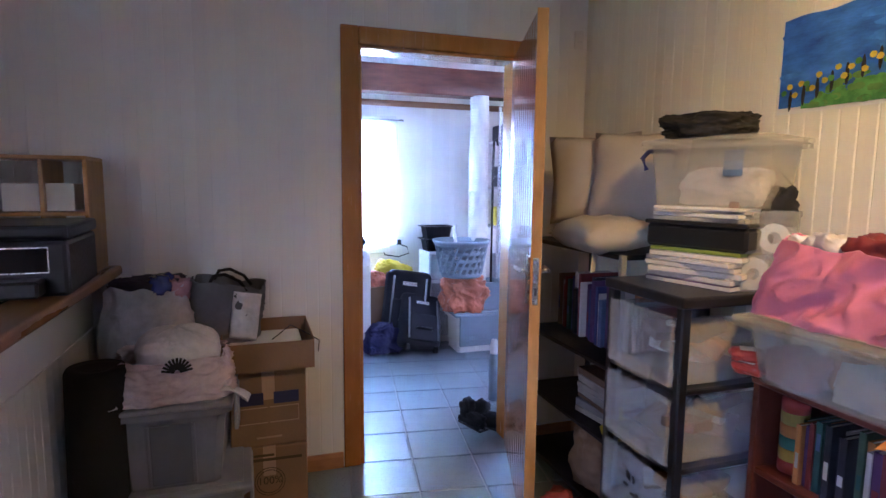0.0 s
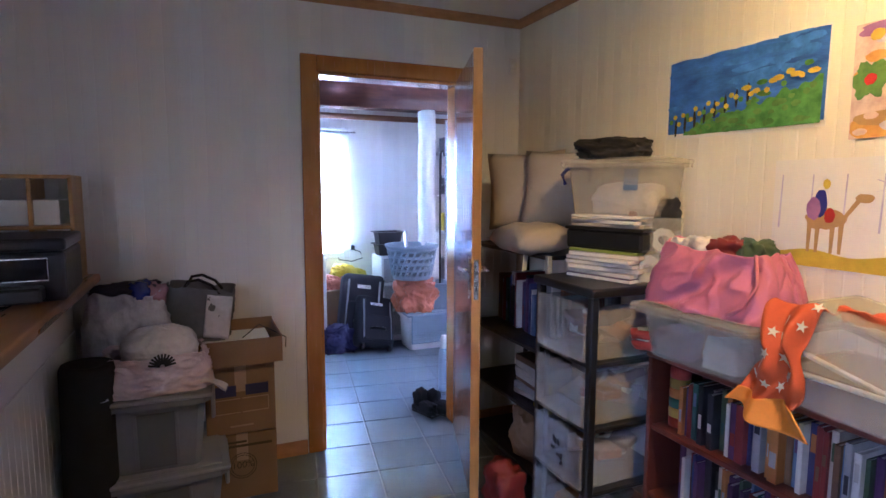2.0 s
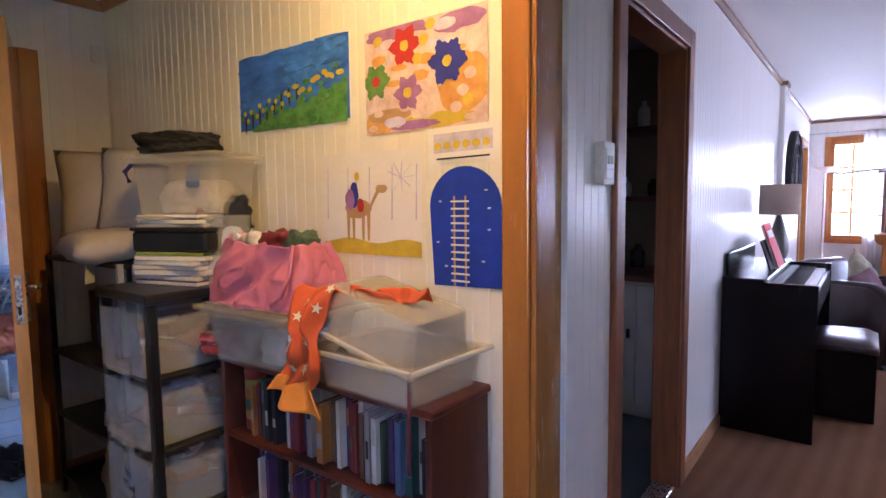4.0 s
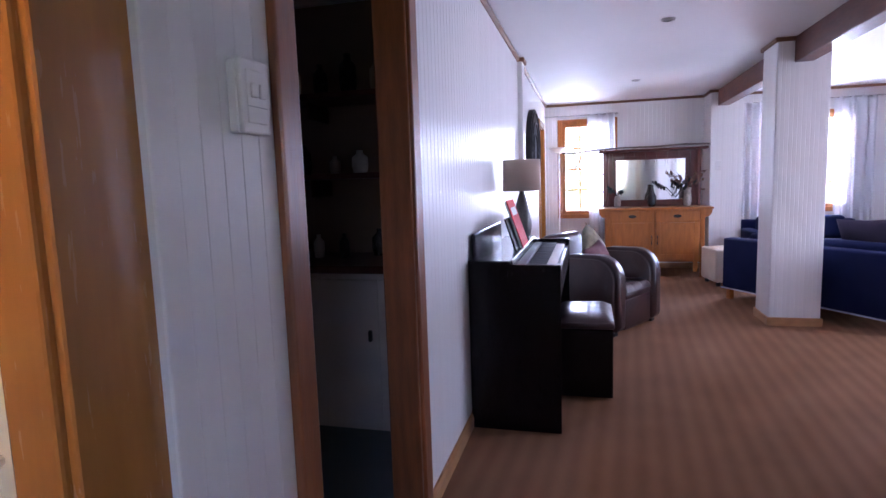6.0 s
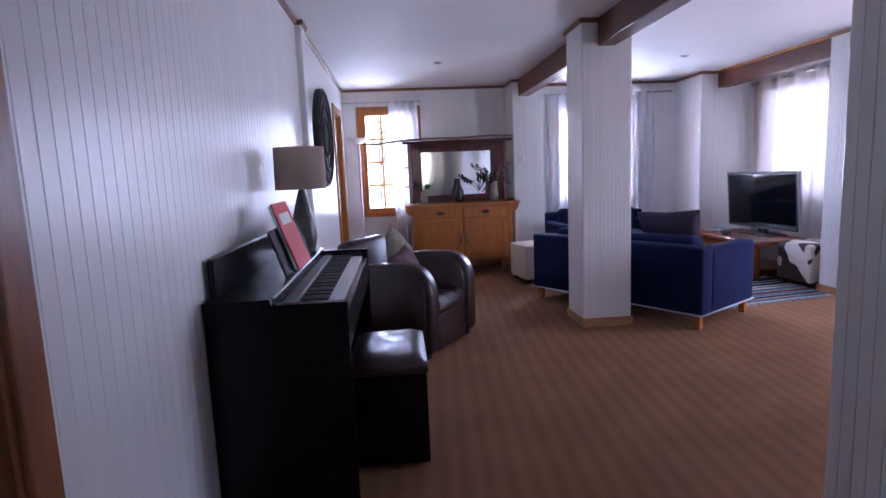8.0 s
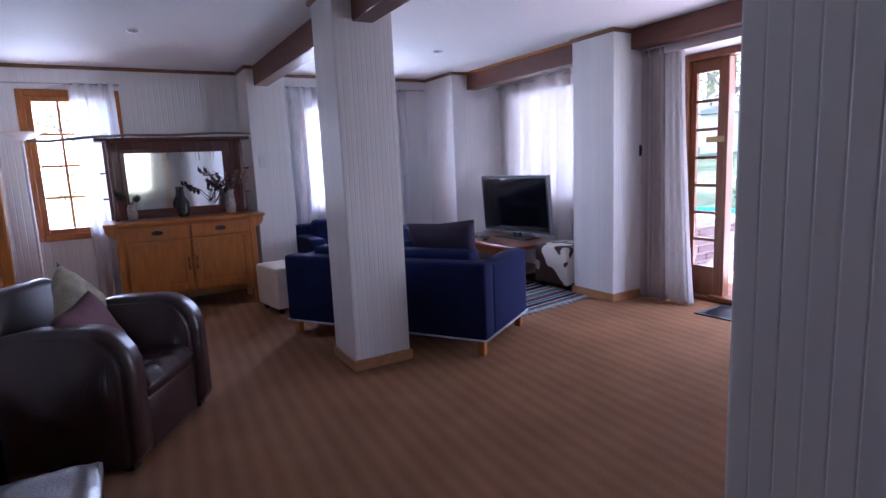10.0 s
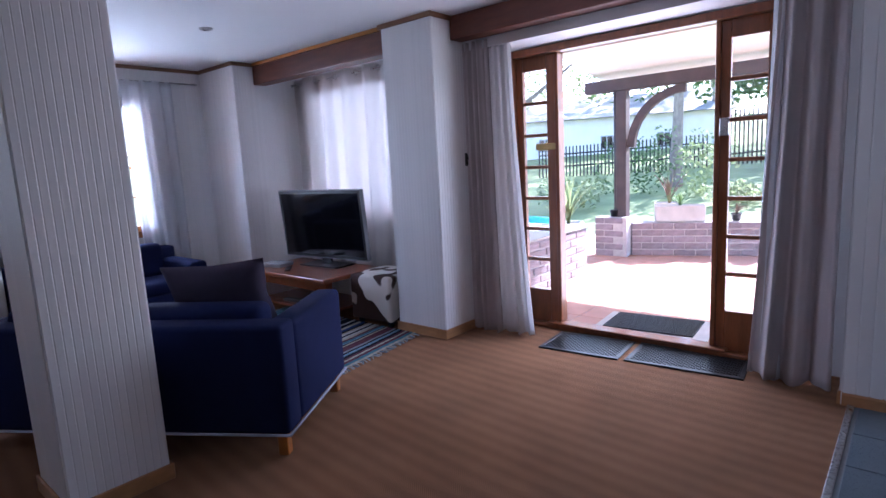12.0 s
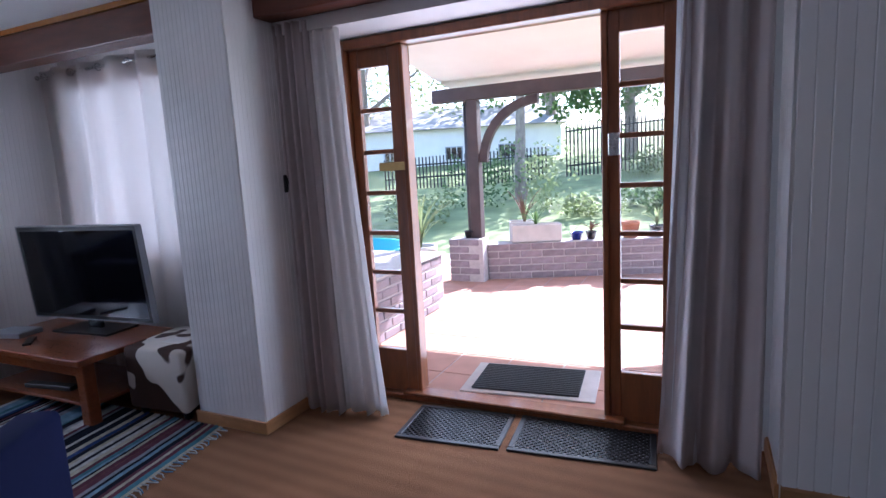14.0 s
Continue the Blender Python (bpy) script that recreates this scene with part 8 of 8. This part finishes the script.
for d, z in ((0.15, 0.8005), (0.14, 0.912)):
    bk_ = thing("bucket", "dark plastic tub on the white drawers", "tub", pose(3.24, 5.88, z), group="stacked tubs")
    tub(bk_, 0.24, 0.2, 0.11, "black_plastic", 0.85)
cr = thing("tool_crate", "grey plastic tool crate in the laundry", "crate", pose(3.48, 5.50, 0))
tub(cr, 0.42, 0.28, 0.30, "white_plastic", 0.94, label="pale crate body")
lid(cr, 0.46, 0.32, 0.3005, "basket", 0.02)
box("front_cover", (-0.20, -0.175, 0.06, 0.22, -0.155, 0.32), "basket", cr, "grey blue front cover", bevel=0.008)
for z in (0.10, 0.14):
    box("rib", (-0.20, -0.181, z, 0.22, -0.174, z + 0.012), "basket", cr, bevel=0.003)
tagged(lump("orange_bag", (0.38, 0.26, 0.30), "bag_orange", pose(3.38, 5.50, 0.3275), seed=97, rough=0.3), "stuffed orange plastic bag on a crate", "bag")
gx = thing("grey_box", "blue-grey plastic box on the crate", "box", pose(3.62, 5.56, 0.3275))
tub(gx, 0.2, 0.22, 0.24, "basket", 0.95)
# laundry basket with real slots
bs = thing("laundry_basket", "round blue-grey plastic laundry basket with slots", "basket", pose(3.33, 5.46, 0.632))
NBS, rows_ = 22, 4
bm = bmesh.new()
def br_(z):
    return 0.165 + 0.055 * z / 0.30
for j in range(rows_ + 1):
    z = 0.03 + j * 0.058
    bm_lathe(bm, [(br_(z), z - 0.012), (br_(z) + 0.003, z), (br_(z), z + 0.012), (br_(z) - 0.003, z), (br_(z), z - 0.012)], 44)
for i in range(NBS):
    a0 = 2 * math.pi * i / NBS
    for j in range(rows_):
        z0, z1 = 0.03 + j * 0.058, 0.03 + (j + 1) * 0.058
        a, b = a0 + j * 0.14, a0 + (j + 1) * 0.14
        bm_tube(bm, (br_(z0) * math.cos(a), br_(z0) * math.sin(a), z0), (br_(z1) * math.cos(b), br_(z1) * math.sin(b), z1), 0.010, n=6)
part("lattice", bm, "basket", bs)
bm = bmesh.new()
bm_lathe(bm, [(0.0, 0.0), (br_(0), 0.0), (br_(0.03), 0.035), (br_(0) - 0.004, 0.006), (0.0, 0.004)], 40)
part("bottom", bm, "basket", bs, smooth=True)
bm = bmesh.new()
bm_lathe(bm, [(br_(0.26), 0.262), (br_(0.30), 0.30), (br_(0.30) + 0.02, 0.305), (br_(0.30) + 0.02, 0.29), (br_(0.27) + 0.004, 0.262)], 40)
part("rim", bm, "basket", bs, smooth=True)
pipe("stick", [(-0.03, 0.02, 0.02), (-0.05, 0.03, 0.42)], 0.014, "metal", bs)
pole = bmesh.new()
for k in range(8):
    z0, z1 = k * 0.266, (k + 1) * 0.266
    bm_tube(pole, (0.006 * math.sin(k * 2), 0.005 * math.cos(k * 3), z0), (0.006 * math.sin((k + 1) * 2), 0.005 * math.cos((k + 1) * 3), z1), 0.088 - k * 0.001, 0.088 - (k + 1) * 0.001, 18, cap=False)
M["pole_white"] = mat("whitewashed_pole", (0.70, 0.70, 0.68), 0.6, vary=0.12, scale=6, grain=30, bump=0.4, stretch=(3, 3, 1))
tagged(part("timber_pole", pole, "pole_white", smooth=True, m=pose(3.55, 5.66, 0)), "whitewashed round timber pole under the beam", "pole", kind="structure")
pipe("hook_rod", [(3.66, 5.60, 0.1), (3.66, 5.60, 1.6), (3.665, 5.6, 1.75), (3.69, 5.6, 1.78), (3.70, 5.6, 1.72)], 0.012, "black_metal")
tagged(bpy.data.objects["hook_rod"], "black hooked rod leaning by the pole", "rod")
ls = thing("laundry_shelf", "metal laundry shelf with tool cases", "shelf", pose(3.72, 5.62, 0))
for z in (0.5, 1.0, 1.35, 1.75):
    box("shelf_board", (0.0, 0, z, 0.9, 0.4, z + 0.02), "white_plastic", ls, bevel=0.003)
for x in (0.0, 0.88):
    for y in (0, 0.38):
        box("upright", (x, y, 0, x + 0.02, y + 0.02, 2.05), "metal", ls, bevel=0.002)
for i, (x, z, w, h, c) in enumerate(((0.02, 1.02, 0.2, 0.17, "paint_yellow"), (0.25, 1.02, 0.25, 0.2, "cardboard"), (0.02, 1.37, 0.22, 0.09, "black_plastic"), (0.02, 1.462, 0.22, 0.09, "black_plastic"), (0.02, 1.771, 0.26, 0.14, "black_plastic"), (0.02, 0.522, 0.3, 0.24, "grey_plastic"))):
    cs = thing("tool_case", "plastic tool case on the laundry shelf", "case", pose(3.745 + x, 5.63, z), group="tool cases")
    box("shell", (0, 0, 0, w, 0.26, h), c, cs, bevel=0.01)
    box("latch", (w * 0.4, -0.008, h * 0.4, w * 0.6, 0.0, h * 0.7), "paint_yellow" if c == "black_plastic" else "black_plastic", cs)
pg = thing("plug_socket", "white wall plug with a black cable loop", "socket", pose(2.93, LB - 0.007, 0.87))
box("surround", (-0.06, -0.014, -0.035, 0.06, 0, 0.035), "white_plastic", pg, bevel=0.004)
box("plug", (-0.02, -0.06, -0.03, 0.03, -0.014, 0.015), "black_plastic", pg, bevel=0.008)
pipe("cable", [(0.0, -0.06, -0.02), (0.08, -0.07, -0.05), (0.10, -0.06, -0.11), (0.0, -0.05, -0.14), (-0.12, -0.04, -0.12), (-0.15, -0.03, -0.04), (-0.10, -0.03, 0.0)], 0.005, "black_plastic", pg)
curtain("curtain", (2.05, LB - 0.06), (2.92, LB - 0.06), 0.85, 1.94, 6, 0.02, "sheer", "white sheer laundry curtain lit by the window", seed=12)
rod("curtain_rod", (1.98, LB - 0.06, 1.945), (2.95, LB - 0.06, 1.945), "thin rod of the laundry curtain", r=0.006)
wb = thing("water_bottle", "tall blue-grey water bottle on the laundry floor", "bottle", pose(3.17, 4.36, 0))
bm = bmesh.new()
bm_lathe(bm, [(0.032, 0), (0.036, 0.01), (0.036, 0.27), (0.03, 0.30), (0.02, 0.32)], 20)
part("body", bm, "basket", wb, smooth=True)
bm = bmesh.new()
bm_lathe(bm, [(0.026, 0.31), (0.028, 0.32), (0.028, 0.36), (0.018, 0.40), (0.0, 0.402)], 20)
part("cap", bm, "white_plastic", wb, smooth=True)
for i in range(2):
    bt = thing("boot", "dark crumpled boot on the tiles behind the door", "boot", pose(2.90 + i * 0.085, 4.02 - i * 0.03, 0, 0, 0, 20 + 14 * i), group="boots")
    lump("foot", (0.078, 0.20, 0.075), "foam", pose(0, 0, 0.008), bt, seed=99 + i, rough=0.25)
    lump("shaft", (0.075, 0.085, 0.12), "foam", pose(0, 0.05, 0.03), bt, seed=103 + i, rough=0.3)
    box("sole", (-0.036, -0.10, 0, 0.036, 0.10, 0.014), "black_plastic", bt, bevel=0.005)

# ---- pantry in the dark ----
M["pantry_door"] = mat("cream_cupboard_paint", (0.58, 0.52, 0.47), 0.6, vary=0.08, scale=3, grain=60)
ps = thing("pantry_shelf", "dark wooden pantry shelves with jars over a counter", "shelf", pose(0, 0, 0))
for z in (1.355, 1.80):
    box("shelf_board", (5.74, 1.37, z, 6.095, 3.09, z + 0.03), "mahogany", ps, bevel=0.003)
    for y in (1.5, 2.2, 2.9):
        box("bracket", (5.85, y, z - 0.10, 6.095, y + 0.02, z), "mahogany", ps, bevel=0.003)
pcn = thing("pantry_counter", "cream pantry cupboard with a dark wooden top", "cupboard", pose(0, 0, 0))
box("top", (5.50, 1.37, 0.86, 6.095, 3.09, 0.90), "mahogany", pcn, bevel=0.008)
box("carcase", (5.545, 1.37, 0.0, 6.09, 3.09, 0.86), "pantry_door", pcn, bevel=0)
for y0, y1 in ((1.38, 1.70), (1.71, 2.305), (2.32, 2.70), (2.71, 3.08)):
    dr = box("door", (5.524, y0, 0.07, 5.545, y1, 0.825), "pantry_door", pcn, bevel=0.004)
    box("knob", (5.50, y0 + 0.03, 0.50, 5.524, y0 + 0.05, 0.56), "black_metal", dr, bevel=0.005)
random.seed(71)
for i in range(27):
    z = (0.9005, 1.3855, 1.8305)[i % 3]
    y, r, h = 1.50 + i * 0.057, random.uniform(0.03, 0.055), random.uniform(0.09, 0.24)
    bm = bmesh.new()
    bm_lathe(bm, [(r * 0.8, 0), (r, h * 0.3), (r * 0.95, h * 0.7), (r * 0.4, h * 0.85), (r * 0.4, h)], 16)
    tagged(part("jar", bm, random.choice(("dark_glaze", "cover8", "dark_glaze", "black_plastic", "cardboard")), smooth=True, m=pose(5.90 + random.uniform(-0.08, 0.06), y, z)), "dim jar on a pantry surface", "jar", group="pantry jars")



# ---- wall boards and floor tiles ----
for args in PENDING:
    ob, p, q, z0, z1, material, holes = args
    inv = ob.matrix_basis.inverted()
    a, b = inv @ Vector((*p, 0)), inv @ Vector((*q, 0))
    fine = "column" in ob.name or "pilaster" in ob.name
    board_run(ob, (a.x, a.y), (b.x, b.y), z0, z1, material, holes, 0.031 if fine else PITCH, 0.0024 if fine else 0.0018 if ob.name in ("wall_living_north", "wall_study_north", "wall_laundry_north") else 0.003)


def tiles(parent, x0, y0, x1, y1, size, ox, oy, material, thick=0.006, joint=0.006, z=None, turn=0.0):
    bm = bmesh.new()
    s = size / 2 - joint / 2
    bm_box(bm, -s, -s, 0, s, s, thick, 0.003)
    me = mesh("tile", bm, material)
    far = 2 if turn else 0
    i0, i1 = math.floor((x0 - ox) / size) - far, math.ceil((x1 - ox) / size) + far
    j0, j1 = math.floor((y0 - oy) / size) - far, math.ceil((y1 - oy) / size) + far
    ct_, st_ = math.cos(radians(turn)), math.sin(radians(turn))
    for i in range(i0, i1):
        for j in range(j0, j1):
            lx, ly = (i + 0.5) * size, (j + 0.5) * size
            cx, cy = ox + lx * ct_ - ly * st_, oy + lx * st_ + ly * ct_
            if x0 - 0.05 <= cx <= x1 + 0.05 and y0 - 0.05 <= cy <= y1 + 0.05:
                ob = new("tile", me)
                ob.parent = parent
                ob.matrix_basis = pose(cx, cy, -0.006 if z is None else z, 0, 0, turn)


tiles(grout, 1.9, 2.6, 3.4, 3.62, 0.31, 2.465, 3.747, "tile", turn=-8)
tiles(laundry_floor, 1.1, 3.7205, 4.9, LB, 0.31, 2.465, 3.747, "tile", turn=-8)
tiles(hall, 4.6, -3.68, 5.80, -2.0, 0.335, 5.80, -3.68, "tile", z=0.001)
tiles(bed, 4.6, -8.6, 12.0, -4.30, 0.40, 7.05, -4.30, "terracotta", z=TZ - 0.006, joint=0.008)
